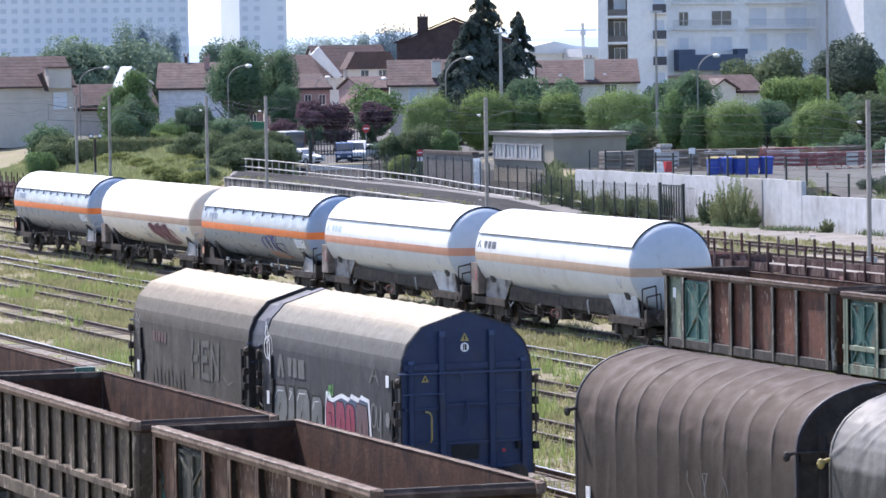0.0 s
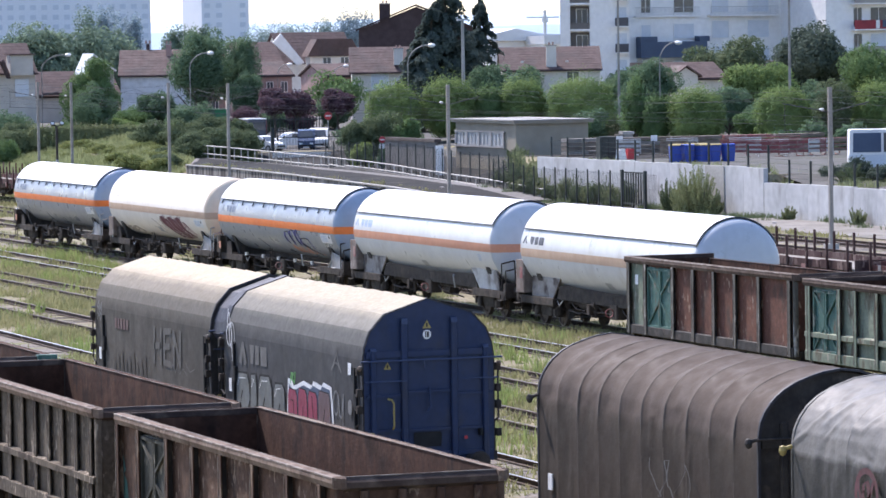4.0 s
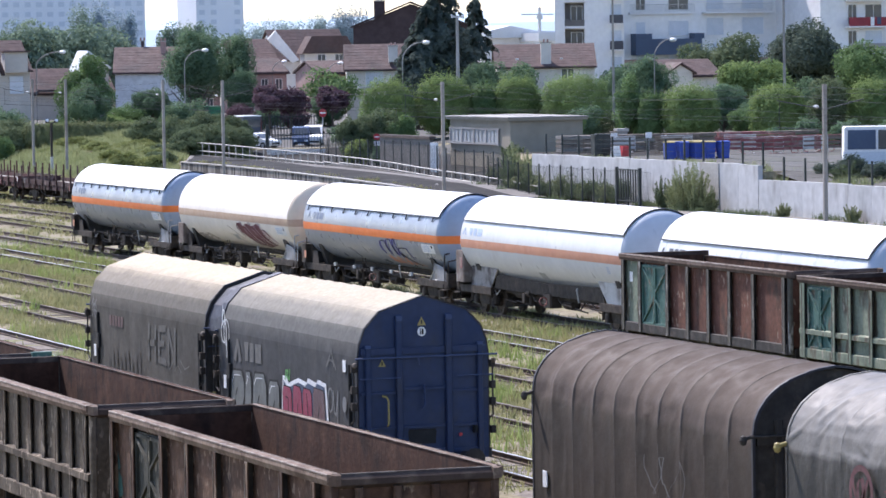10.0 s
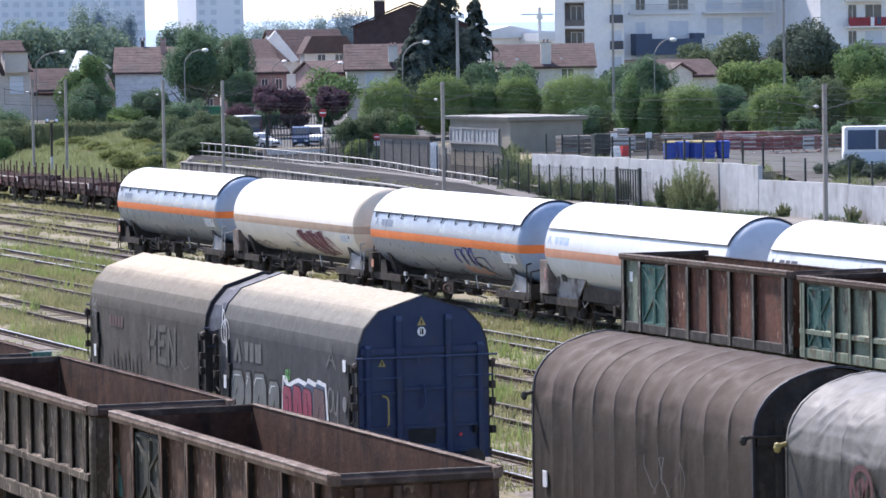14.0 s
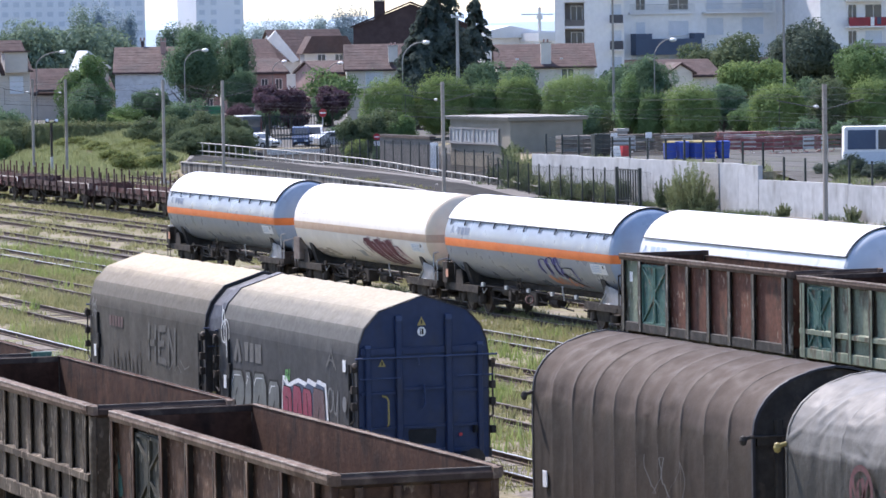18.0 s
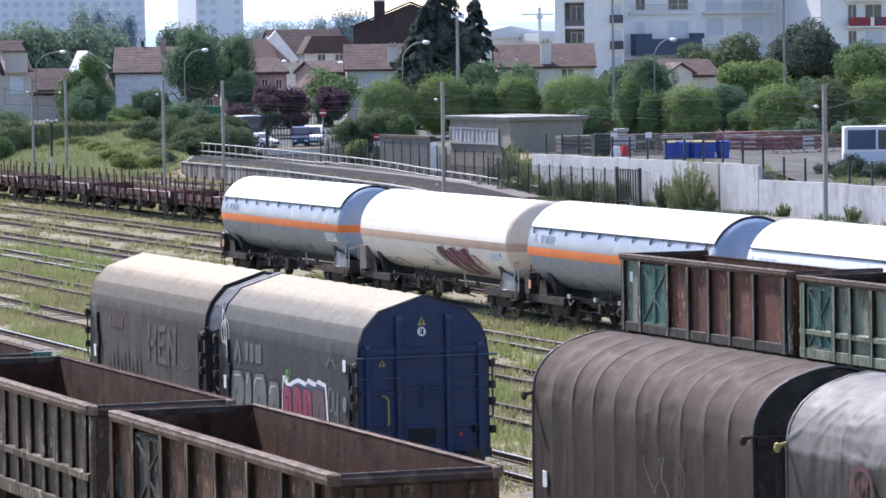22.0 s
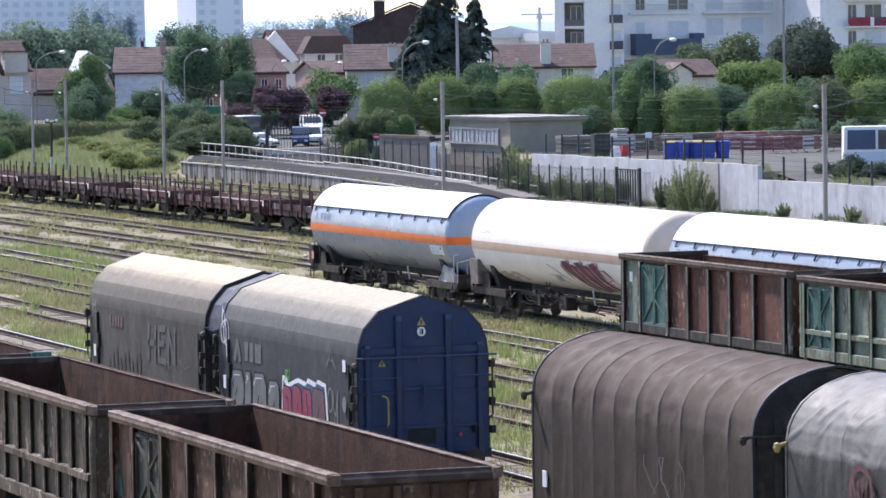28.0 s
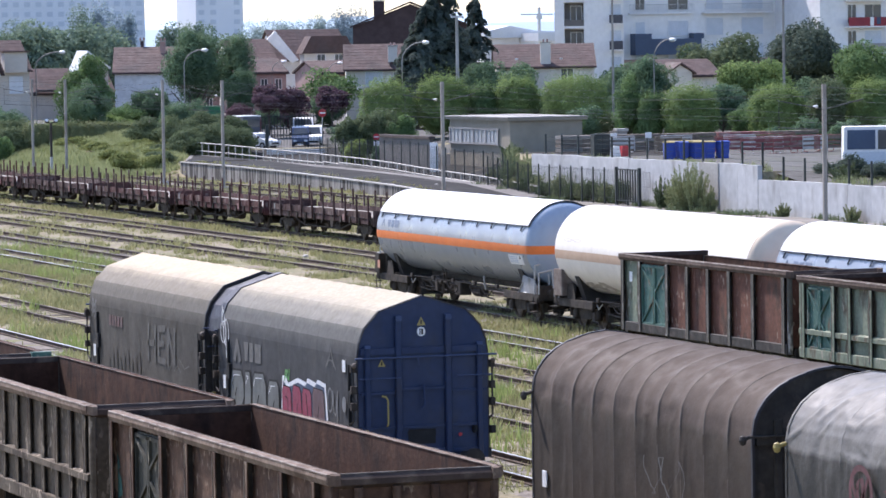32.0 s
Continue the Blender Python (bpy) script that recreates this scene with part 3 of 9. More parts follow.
def gondola(label, at, length=12.9, width=2.9, top=3.05, floor=1.3, half=7.05, posts=(), door=None, panel=None, post_mat=None, rim_mat=None,
            door_mat=None, inner=None, belt=None, belt_mat=None, end_bay=None, band=False, sill_mat=None, post_d=0.14, far_drop=0.0, group="open goods wagons"):
    """An open high-sided wagon; posts: their places along its side, from its far end."""
    w = thing("open_wagon", label, "freight wagon", group, at=at)
    h, y = length / 2, width / 2 - 0.13
    part("floor", Shape().box(-h, h, -y, y, floor - 0.06, floor), RUST_IN, w)
    uf = Shape()
    for yy in (-0.6, 0.6):
        uf.box(-h + 0.1, h - 0.1, yy - 0.07, yy + 0.07, floor - 0.4, floor - 0.06)
    for sx in (-1, 1):
        uf.cbox(sx * h - 0.12, sx * h + 0.12, -1.25, 1.25, floor - 0.42, floor - 0.06)
    for k in range(7):
        x = -h + 0.6 + k * (length - 1.2) / 6
        uf.box(x - 0.05, x + 0.05, -y, y, floor - 0.25, floor - 0.06)
    part("underframe", uf, UNDER, w)
    full = top
    for sy in (-1, 1):
        top = full - (far_drop if sy > 0 else 0.0)
        part("side_wall", Shape().box(-h, h, sy * y - 0.012, sy * y + 0.012, floor - 0.02, top - 0.1), panel if sy < 0 else RUST, w)
        part("inner_lining", Shape().box(-h + 0.02, h - 0.02, sy * (y - 0.03) - 0.006, sy * (y - 0.03) + 0.006, floor, top - 0.012), inner or RUST_IN, w)
        sill = Shape().cbox(-h, h, sy * y - 0.03 + (0.05 if sy > 0 else -0.09), sy * y + 0.03 + (0.09 if sy > 0 else -0.05), floor - 0.22, floor + 0.06, 0.02)
        part("sill", sill, sill_mat or post_mat, w)
        o = sy * (y + 0.07)
        inn = 0.045 if sy < 0 else 0.02
        rm = Shape().prism([(sy * (y - inn), top - 0.01), (o - sy * 0.02, top), (o + sy * 0.075, top - 0.02), (o + sy * 0.09, top - 0.11), (o + sy * 0.05, top - 0.2), (sy * (y + 0.01), top - 0.21), (sy * (y - inn), top - 0.16)], -h - 0.06, h + 0.06)
        tr_ = part("top_rail", rm, rim_mat if sy < 0 or band else RUST_IN, w)
        part("worn_edge", Shape().prism([(o + sy * 0.06, top - 0.008), (o + sy * 0.083, top - 0.012), (o + sy * 0.088, top - 0.032), (o + sy * 0.07, top - 0.03)], -h - 0.06, h + 0.06), EDGE, tr_, "rim edge scraped to pale metal")
        part("worn_edge", Shape().box(-h - 0.06, h + 0.06, min(sy * (y - 0.048), sy * (y - 0.036)), max(sy * (y - 0.048), sy * (y - 0.036)), top - 0.014, top - 0.002), EDGE, tr_)
        for k in posts:
            x = -h + k
            yy = sy * y
            ps = Shape().box(x - 0.085, x + 0.09, yy + sy * post_d - 0.012, yy + sy * post_d + 0.012, floor - 0.2, top - 0.2).box(x - 0.085, x - 0.07, min(yy, yy + sy * post_d), max(yy, yy + sy * post_d), floor - 0.2, top - 0.2)
            po = part("post", ps, post_mat, w)
            # dark strip inside the post: the recess's shade put into the colour
            part("post_web", Shape().box(x - 0.068, x - 0.04, min(yy, yy + sy * (post_d - 0.014)), max(yy, yy + sy * (post_d - 0.014)), floor - 0.18, top - 0.21), DARK_STEEL, po)
            part("worn_edge", Shape().tube((x - 0.052, yy + sy * (post_d + 0.013), floor - 0.15), (x - 0.052, yy + sy * (post_d + 0.013), top - 0.22), 0.013, 4), EDGE, po)
        if belt:
            part("belt_rail", Shape().prism([(sy * y, belt - 0.1), (sy * (y + 0.13), belt - 0.06), (sy * (y + 0.13), belt + 0.06), (sy * y, belt + 0.1)], -h, h), belt_mat or rim_mat, w)
        if end_bay:
            for a, b in end_bay:
                part("end_bay_panel", Shape().box(-h + a, -h + b, sy * (y + 0.016) - 0.004, sy * (y + 0.016) + 0.004, floor + 0.05, top - 0.22), GREEN_WORN, w, "patch of worn pale green paint")
            part("data_panel", Shape().box(-h + 0.5, -h + 0.72, sy * (y + 0.024) - 0.004, sy * (y + 0.024) + 0.004, 2.6, 2.9), WHITE, w)
        if door:
            d0, d1 = -h + door[0], -h + door[1]
            yo = sy * (y + 0.03)
            dr = part("door", Shape().box(d0, d1, yo - 0.02, yo + 0.02, floor + 0.02, top - 0.26), door_mat, w, "double door with crossed braces")
            for a, b in ((d0, (d0 + d1) / 2), ((d0 + d1) / 2, d1)):
                fr = Shape()
                f, t = floor + 0.04, top - 0.28
                yf = yo + sy * 0.045
                for p, q in (((a + .05, yf, f), (a + .05, yf, t)), ((b - .05, yf, f), (b - .05, yf, t)), ((a, yf, f + .04), (b, yf, f + .04)), ((a, yf, t - .04), (b, yf, t - .04))):
                    fr.tube(p, q, 0.045, 4)
                part("door_frame", fr, door_mat, dr)
                x1, x2 = (a, b) if b < d1 - 0.01 else (b, a)
                bc = Shape().tube((x1 + (.06 if x1 < x2 else -.06), yf, t - .1), (x2 - (.06 if x1 < x2 else -.06), yf, (f + t) / 2 + .12), 0.04, 4)
                bc.tube((x2 - (.06 if x1 < x2 else -.06), yf, (f + t) / 2 - .1), (x1 + (.06 if x1 < x2 else -.06), yf, f + .1), 0.04, 4)
                part("brace", bc, door_mat, dr)
    top = full
    for sx in (-1, 1):
        part("end_wall", Shape().box(sx * h - 0.012, sx * h + 0.012, -y, y, floor - 0.02, top - 0.08), panel, w)
        part("end_lining", Shape().box(sx * (h - 0.03) - 0.006, sx * (h - 0.03) + 0.006, -y + 0.05, y - 0.05, floor, top - 0.05), inner or RUST_IN, w)
        er = Shape().yprism([(sx * (h - 0.045), top - 0.02), (sx * (h + 0.03), top - 0.02), (sx * (h + 0.12), top - 0.1), (sx * (h + 0.12), top - 0.19), (sx * (h + 0.03), top - 0.25), (sx * (h - 0.045), top - 0.12)], -y - 0.06, y + 0.06)
        part("end_rail", er, DARK_RIM, w)
        part("worn_edge", Shape().tube((sx * (h + 0.03), -y, top - 0.018), (sx * (h + 0.03), y, top - 0.018), 0.012, 5), EDGE, w)
        for sy in (-1, 1):
            # mitred corner: the rim's end is cut back towards the end rail
            ca, cb, yo = sx * (h + 0.04), sx * (h + 0.15), sy * (y + 0.15)
            part("corner_cap", Shape().add([(ca, sy * (y - 0.05), top + 0.004), (ca, yo, top - 0.016), (cb, sy * (y + 0.04), top - 0.03), (cb, sy * (y - 0.05), top - 0.03),
                                            (ca, sy * (y - 0.05), top - 0.2), (ca, yo, top - 0.17), (cb, sy * (y + 0.04), top - 0.2), (cb, sy * (y - 0.05), top - 0.2)],
                                           [(0, 1, 2, 3), (7, 6, 5, 4), (0, 4, 5, 1), (1, 5, 6, 2), (2, 6, 7, 3), (3, 7, 4, 0)]), rim_mat, w)
        for yy in (-0.95, -0.32, 0.32, 0.95):
            part("end_post", Shape().vbox(sx * h + (0.012 if sx > 0 else -0.13), sx * h + (0.13 if sx > 0 else -0.012), yy - 0.07, yy + 0.07, floor - 0.2, top - 0.24), post_mat, w)
        part("corner_post", Shape().vbox(sx * h - 0.07, sx * h + 0.07, -y - 0.08, -y + 0.05, floor - 0.2, top - 0.16), post_mat, w)
        part("corner_post", Shape().vbox(sx * h - 0.07, sx * h + 0.07, y - 0.05, y + 0.08, floor - 0.2, top - 0.16), post_mat, w)
    for sx in (-1, 1):
        bogie(w, sx * (h - 2.0))
    buffers(w, half)
    return w


EDGE = surf("scraped_pale_edge", (0.24, 0.205, 0.17), (0.17, 0.135, 0.11), 3.0, (0.1, 0.068, 0.052), 2.0, (0.45, 0.58), 0.7, 0.2, 0.1)
DARK_RIM = surf("dark_worn_rim", (0.05, 0.035, 0.03), (0.075, 0.055, 0.046), 2.0, (0.12, 0.09, 0.072), 1.6, (0.58, 0.7), 0.95, 0.0, 0.2, 20, spec=0.1)


def bars(wagon, name, x0, y, z0, widths, hgt, material, gap=0.06, sy=-1, label=""):
    """Unreadable writing or a mark: bars of its size on a side wall at y."""
    x = x0
    for wd in widths:
        part(name, Shape().box(x, x + wd, y - 0.004, y + 0.004, z0, z0 + hgt), material, wagon, label)
        x += wd + gap


TANKS = []
LIP_DARK = surf("dull_grey_edge_strip", (0.075, 0.08, 0.095), (0.1, 0.105, 0.12), 2.0, None, rough=0.6, bump=0)
OWNER = surf("slate_blue_marking", (0.13, 0.165, 0.23), (0.17, 0.2, 0.26), 2.0, None, rough=0.6, bump=0)
SADDLE_PALE = surf("beige_stain", (0.5, 0.44, 0.38), (0.42, 0.36, 0.31), 2.0, None, rough=0.7, bump=0)
SADDLE = surf("rust_stained_saddle", (0.19, 0.155, 0.135), (0.12, 0.09, 0.075), 3.0, (0.3, 0.27, 0.25), 1.5, (0.55, 0.66), 0.8, 0.0, 0.1)
R_TANK, Z_TANK, H_LONG, D_HEAD = 1.5, 2.68, 8.05, 0.6
TANK_HALF = (H_LONG, H_LONG, H_LONG, 7.72, 7.72)


def on_tank(x, ang, r=R_TANK):
    """A point of the tank's near side, ang degrees above its middle height."""
    a = radians(180 - ang)
    return (x, r * math.cos(a), Z_TANK + r * math.sin(a))


def head_profile(r, x, d, sgn, n=10):
    return [(sgn * (x + d * math.sin(k / n * math.pi / 2)), r * math.cos(k / n * math.pi / 2)) for k in range(n + 1)]


def patch(x0, x1, a0, a1, r):
    """A bent sheet on the tank's near side between two angles."""
    return Shape().strip([[on_tank(x, a0 + (a1 - a0) * k / 6, r) for k in range(7)] for x in (x0, x1)])


def tank_wagon(label, at, body, band, shield, brackets, letters=False, box_panel=False, half=9.36, head_mat=None, rng=0):
    w = thing("tank_wagon", label, "tank wagon", "tank wagons of the moving train", at=at)
    H_CYL = 7.72 if box_panel else H_LONG
    tk = Shape().lathe([(-H_CYL + k * H_CYL / 4, R_TANK) for k in range(9)], 64, 0, Z_TANK)
    part("tank_shell", tk, body, w, smooth=40)
    for sx in (-1, 1):
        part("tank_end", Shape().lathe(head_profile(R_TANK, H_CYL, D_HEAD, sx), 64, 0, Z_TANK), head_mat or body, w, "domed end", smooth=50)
        part("end_seam", Shape().lathe([(sx * H_CYL - 0.025, R_TANK + 0.004), (sx * H_CYL + 0.025, R_TANK + 0.004)], 64, 0, Z_TANK), body, w, smooth=40)
    # painted band: along both sides and round the ends
    for sy in (0, 1):
        bd = Shape()
        b0, b1 = radians(-11.0), radians(0.5)
        prof = [(-H_CYL - D_HEAD * math.sin(q), math.cos(q)) for q in [k * math.pi / 24 for k in range(12, 0, -1)]] + [(-H_CYL, 1.0), (0, 1.0), (H_CYL, 1.0)] + [(H_CYL + D_HEAD * math.sin(q), math.cos(q)) for q in [k * math.pi / 24 for k in range(1, 13)]]
        rows = []
        for x, q in prof:
            r = []
            for k in range(5):
                zz = R_TANK * math.sin(b0 + (b1 - b0) * k / 4)
                rr = q * (R_TANK + 0.006)
                yy = math.sqrt(max(0.0, rr * rr - zz * zz))
                r.append((x + (0.004 if x > H_CYL else -0.004 if x < -H_CYL else 0), -yy if sy == 0 else yy, Z_TANK + zz))
            rows.append(r)
        bd.strip(rows)
        part("painted_band", bd, band, w, smooth=60)
    if shield:
        sh = Shape()
        r0, r1 = R_TANK + 0.045, R_TANK + 0.06
        n = 40
        a0, a1 = radians(27.0), radians(180 - 27.0)
        x0, x1 = -H_CYL + 0.05, H_CYL + 0.02
        loop = [(r1 * math.cos(a0 + (a1 - a0) * k / n), Z_TANK + r1 * math.sin(a0 + (a1 - a0) * k / n)) for k in range(n + 1)] + \
               [(r0 * math.cos(a1 - (a1 - a0) * k / n), Z_TANK + r0 * math.sin(a1 - (a1 - a0) * k / n)) for k in range(n + 1)]
        sh.prism(loop, x0, x1, caps=False)
        part("sun_shield", sh, WHITE_TANK, w, "white curved sun shield", smooth=40)
        for sx in (x0, x1):
            part("shield_edge", Shape().lathe([(sx - 0.02, r1 + 0.006), (sx + 0.02, r1 + 0.006), (sx + 0.02, r0), (sx - 0.02, r0)], n, 0, Z_TANK, a0, a1), LIP_DARK, w, smooth=60)
        for sy in (-1, 1):
            y, z = sy * math.cos(a0) * r1, Z_TANK + math.sin(a0) * r1
            part("shield_lip", Shape().prism([(y - 0.012, z - 0.022), (y + 0.012, z - 0.022), (y + 0.012, z + 0.012), (y - 0.012, z + 0.012)], x0, x1), LIP_DARK, w)
            if brackets:
                for k in range(11):
                    x = x0 + 0.5 + k * (x1 - x0 - 1.0) / 10
                    lo, hi = (x - 0.14, sy * 1.525 * math.cos(radians(19.5)), Z_TANK + 1.525 * math.sin(radians(19.5))), (x, y + sy * 0.01, z)
                    part("shield_bracket", Shape().tube(lo, hi, 0.026, 5), LIP_DARK, w)
    # saddles, solebars, end platforms
    for sx in (-1, 1):
        sd = Shape()
        a = [radians(180 + 35 + k * 110 / 10) for k in range(11)]
        prof = [(1.51 * math.cos(t), Z_TANK + 1.51 * math.sin(t)) for t in a] + [(0.95, 0.98), (-0.95, 0.98)]
        if box_panel:
            # the tank's paint runs down over broad skirts above each bogie
            for y in (-1.0, 1.0):
                sk = Shape()
                xi, xo = sx * 5.15, sx * 7.5
                q = [(xi - sx * 0.35, Z_TANK - 0.96, 1.155), (xo, Z_TANK - 0.96, 1.155), (xo + sx * 0.15, 1.0, 1.13), (xi + sx * 0.45, 1.0, 1.13)]
                sk.add([(x, y * b, z) for x, z, b in q] + [(x, y * (b - 0.05), z) for x, z, b in q], [(0, 1, 2, 3), (7, 6, 5, 4)] + [(k, (k + 1) % 4, 4 + (k + 1) % 4, 4 + k) for k in range(4)])
                part("saddle_skirt", sk, SKIRT_PALE if sx > 0 else SKIRT_DIRTY, w, "tank-coloured skirt over the bogie, stained")
            part("side_sill", Shape().yprism([(sx * 0.01, 0.98), (sx * 5.3, 0.98), (sx * 5.1, 1.42), (sx * 4.7, 1.5), (sx * 0.01, 1.4)][::sx], -1.1, -1.04), UNDER, w)
        sd.prism(prof, sx * 6.75 - 0.2, sx * 6.75 + 0.2)
        part("saddle", sd, DARK_STEEL, w, "plated saddle under the tank")
        if not box_panel:
            for y in (-1.22, 1.22):
                g = [(6.75, 1.0), (8.7, 1.0), (8.35, 1.32), (8.0, 1.52), (7.1, 1.62)] if sx > 0 else [(6.9, 1.0), (7.7, 1.0), (7.6, 1.5), (7.1, 1.55)]
                part("gusset", Shape().yprism([(sx * x, z) for x, z in g][::sx], y - 0.02, y + 0.02), GUSSET if sx > 0 else UNDER, w, "pale sloping gusset plate" if sx > 0 else "")
            if sx > 0:
                part("catwalk_bracket", Shape().tube((6.6, -1.25, 0.95), (7.1, -1.25, 1.35), 0.035, 6).tube((6.6, -1.25, 0.95), (7.5, -1.25, 1.0), 0.03, 6), GALV, w)
        ds = Shape().box(sx * 7.0 - 1.75, sx * 7.0 + 1.75, -1.2, 1.2, 0.86, 0.98)
        ds.cbox(sx * 8.66 - 0.1, sx * 8.66 + 0.1, -1.3, 1.3, 0.78, 1.3)
        ds.box(sx * 7.0 - 1.75, sx * 7.0 + 1.75, -1.28, -1.18, 0.74, 1.0).box(sx * 7.0 - 1.75, sx * 7.0 + 1.75, 1.18, 1.28, 0.74, 1.0)
        part("draft_frame", ds, UNDER, w)
        for xx, zz in ((8.35, 0.0), (8.75, -0.25)):
            for y in (-1.28, 1.28):
                part("handrail", Shape().pipe([(sx * xx, y, 1.0), (sx * xx, y, 2.0 + zz), (sx * xx, y - math.copysign(0.5, y), 2.1 + zz), (sx * xx, y - math.copysign(0.55, y), 1.0)], 0.028, 6), GALV if rng % 2 else DARK_STEEL, w)
        for y in (-1.33, 1.33):
            st = Shape()
            for z in (0.38, 0.68):
                st.box(sx * 8.5 - 0.22, sx * 8.5 + 0.22, y - 0.12, y + 0.12, z, z + 0.03)
            for dx in (-0.2, 0.2):
                st.tube((sx * 8.5 + dx, y, 0.38), (sx * 8.5 + dx, y, 0.9), 0.02, 5)
            part("step", st, UNDER, w)
        bogie(w, sx * 6.4, True)
    # dark plate added to stand for the shadow beside the tank end
    part("end_bulkhead", Shape().box(-7.95, -7.89, -1.2, 1.2, 1.0, 2.15), DARK_STEEL, w)
    part("centre_sill", Shape().prism([(-0.2, 0.98), (0.2, 0.98), (0.2, 1.22), (-0.2, 1.22)], -5.4, 5.4), UNDER, w)
    for y in (-0.75, 0.75):
        part("bottom_pipe", Shape().pipe([(-5, y, 0.88), (5, y, 0.88)], 0.06, 8), UNDER, w)
    vz = Shape().vbox(-0.35, 0.35, -1.15, -0.7, 0.55, 1.05, 0.05).tube((0.6, -0.6, 0.7), (1.4, -0.6, 0.7), 0.19, 12)
    part("valve_box", vz, UNDER, w)
    for x in (-4.6, -3.4, 2.2, 4.4):
        part("brake_rod", Shape().tube((x, -0.95, 0.62), (x + 1.2, -0.95, 0.55), 0.03, 6).tube((x + 0.5, -0.95, 0.6), (x + 0.5, -0.7, 0.95), 0.025, 5), UNDER, w)
    for x in (-5.3, 5.3):
        part("safety_chain", Shape().pipe([(x, -1.1, 0.95), (x + 0.25, -1.12, 0.75), (x + 0.55, -1.1, 0.95)], 0.02, 4), GALV, w)
    part("hand_wheel", Shape().lathe([(0.0, 0.16), (0.03, 0.16), (0.03, 0.12), (0.0, 0.12)], 18, -1.28, 0.78), UNDER if rng % 2 else RED_FADED, w, "small hand wheel")
    part("brake_cylinder", Shape().tube((-2.6, -0.35, 0.72), (-1.5, -0.35, 0.72), 0.22, 12).box(-1.5, -0.5, -0.4, -0.3, 0.68, 0.76), UNDER, w)
    part("grab_pole", Shape().pipe([(3.3, -1.25, 0.9), (3.3, -1.32, 1.35), (3.3, -1.28, 1.4)], 0.03), GALV, w)
    if box_panel:
        part("equipment_box", Shape().vbox(-8.5, -7.7, -1.42, -0.85, 1.1, 2.25, 0.04), SADDLE, w, "rust-stained brown box at the wagon's end")
        part("notice_plate", Shape().box(-8.05, -7.8, -1.436, -1.425, 1.6, 2.0), RED_FADED, w)
    elif not shield:
        part("equipment_box", Shape().vbox(-8.5, -7.7, -1.42, -0.85, 1.1, 2.0, 0.04), SADDLE, w, "rust-stained beige box at the wagon's end")
    else:
        part("equipment_box", Shape().vbox(-8.75, -8.25, -1.38, -0.95, 1.0, 1.75, 0.03), UNDER, w)
        part("notice_plate", Shape().box(-8.35, -8.1, -1.396, -1.386, 1.2, 1.5), ORANGE_FADED, w)
    rg_ = random.Random(rng * 7 + len(TANKS))
    for x in () if box_panel else (-5.0, -2.6, -0.4, 1.9, 4.2):
        part("sole_clip", Shape().vbox(x - 0.12, x + 0.12, -1.2, -1.1, 1.0, 1.14, 0.02), UNDER if rng % 2 else GALV, w)
    if not box_panel:
        part("side_pipe", Shape().pipe([(-4.9, -1.12, 1.04), (5.2, -1.12, 1.04)], 0.03, 6), UNDER, w)
    part("air_tank", Shape().lathe([(-3.9, 0.0), (-3.86, 0.14), (-3.7, 0.2), (-2.9, 0.2), (-2.74, 0.14), (-2.7, 0.0)], 14, -0.75, 0.9), UNDER, w)
    part("drain_valve", Shape().tube((-1.9, -1.0, 0.5), (-1.9, -1.0, 1.3), 0.07, 8).tube((-2.05, -1.05, 0.95), (-1.75, -1.05, 0.95), 0.11, 8).vbox(-2.3, -2.05, -1.2, -0.9, 0.6, 0.95, 0.03), UNDER, w)
    if not box_panel:
        part("ladder", Shape().pipe([(-0.9, -1.3, 0.55), (-0.9, -1.38, 1.5)], 0.022).pipe([(-0.6, -1.3, 0.55), (-0.6, -1.38, 1.5)], 0.022).tube((-0.9, -1.31, 0.7), (-0.6, -1.31, 0.7), 0.018).tube((-0.9, -1.34, 1.0), (-0.6, -1.34, 1.0), 0.018).tube((-0.9, -1.36, 1.3), (-0.6, -1.36, 1.3), 0.018), UNDER, w)
    for x in (-7.6, -7.1, -5.7, -5.2, 5.2, 5.7, 7.1, 7.6):
        part("spring_case", Shape().tube((x, -1.08, 0.42), (x, -1.08, 0.7), 0.085, 8), UNDER, w)
    for k in range(5):
        t = rg_.uniform(-5, 6)
        part("brake_pipe", Shape().pipe([(t, -1.0, 0.9), (t + 0.5, -1.05, 0.72), (t + 1.4, -1.05, 0.7)], 0.025, 5), UNDER, w)
    part("data_plate", patch(6.2, 7.6, -27.5, -13.5, 1.508) if not box_panel else patch(6.3, 6.7, -29, -14, 1.508), WHITE if not box_panel else PALE_TANK, w, "white data plate")
    for z in (-17.0, -19.6, -22.2, -24.6):
        part("plate_line", patch(6.3, 7.1 if not box_panel else 6.6, z, z + 1.1, 1.511), MARK_GREY, w)
    if not box_panel:
        part("plate_mark", patch(7.28, 7.42, -19, -15, 1.511), DARK_STEEL, w)
    part("small_plate", patch(-0.6, 0.0, -49, -37, 1.508), SHUTTER_GREY, w, "small pale plate")
    if letters:
        m = LIP_DARK if rng == 4 else MARK_GREY if box_panel else OWNER
        s = Shape()
        for xa, xb in ((-7.55, -7.32), (-7.1, -7.32)):
            s.strip([[on_tank(xa, 7.0, 1.508), on_tank(xa + 0.14 * (1 if xb > xa else -1), 7.0, 1.508)], [on_tank(xb - 0.05, 17.5, 1.508), on_tank(xb + 0.05, 17.5, 1.508)]])
        part("owner_mark", s, m, w, "grey-blue owner mark")
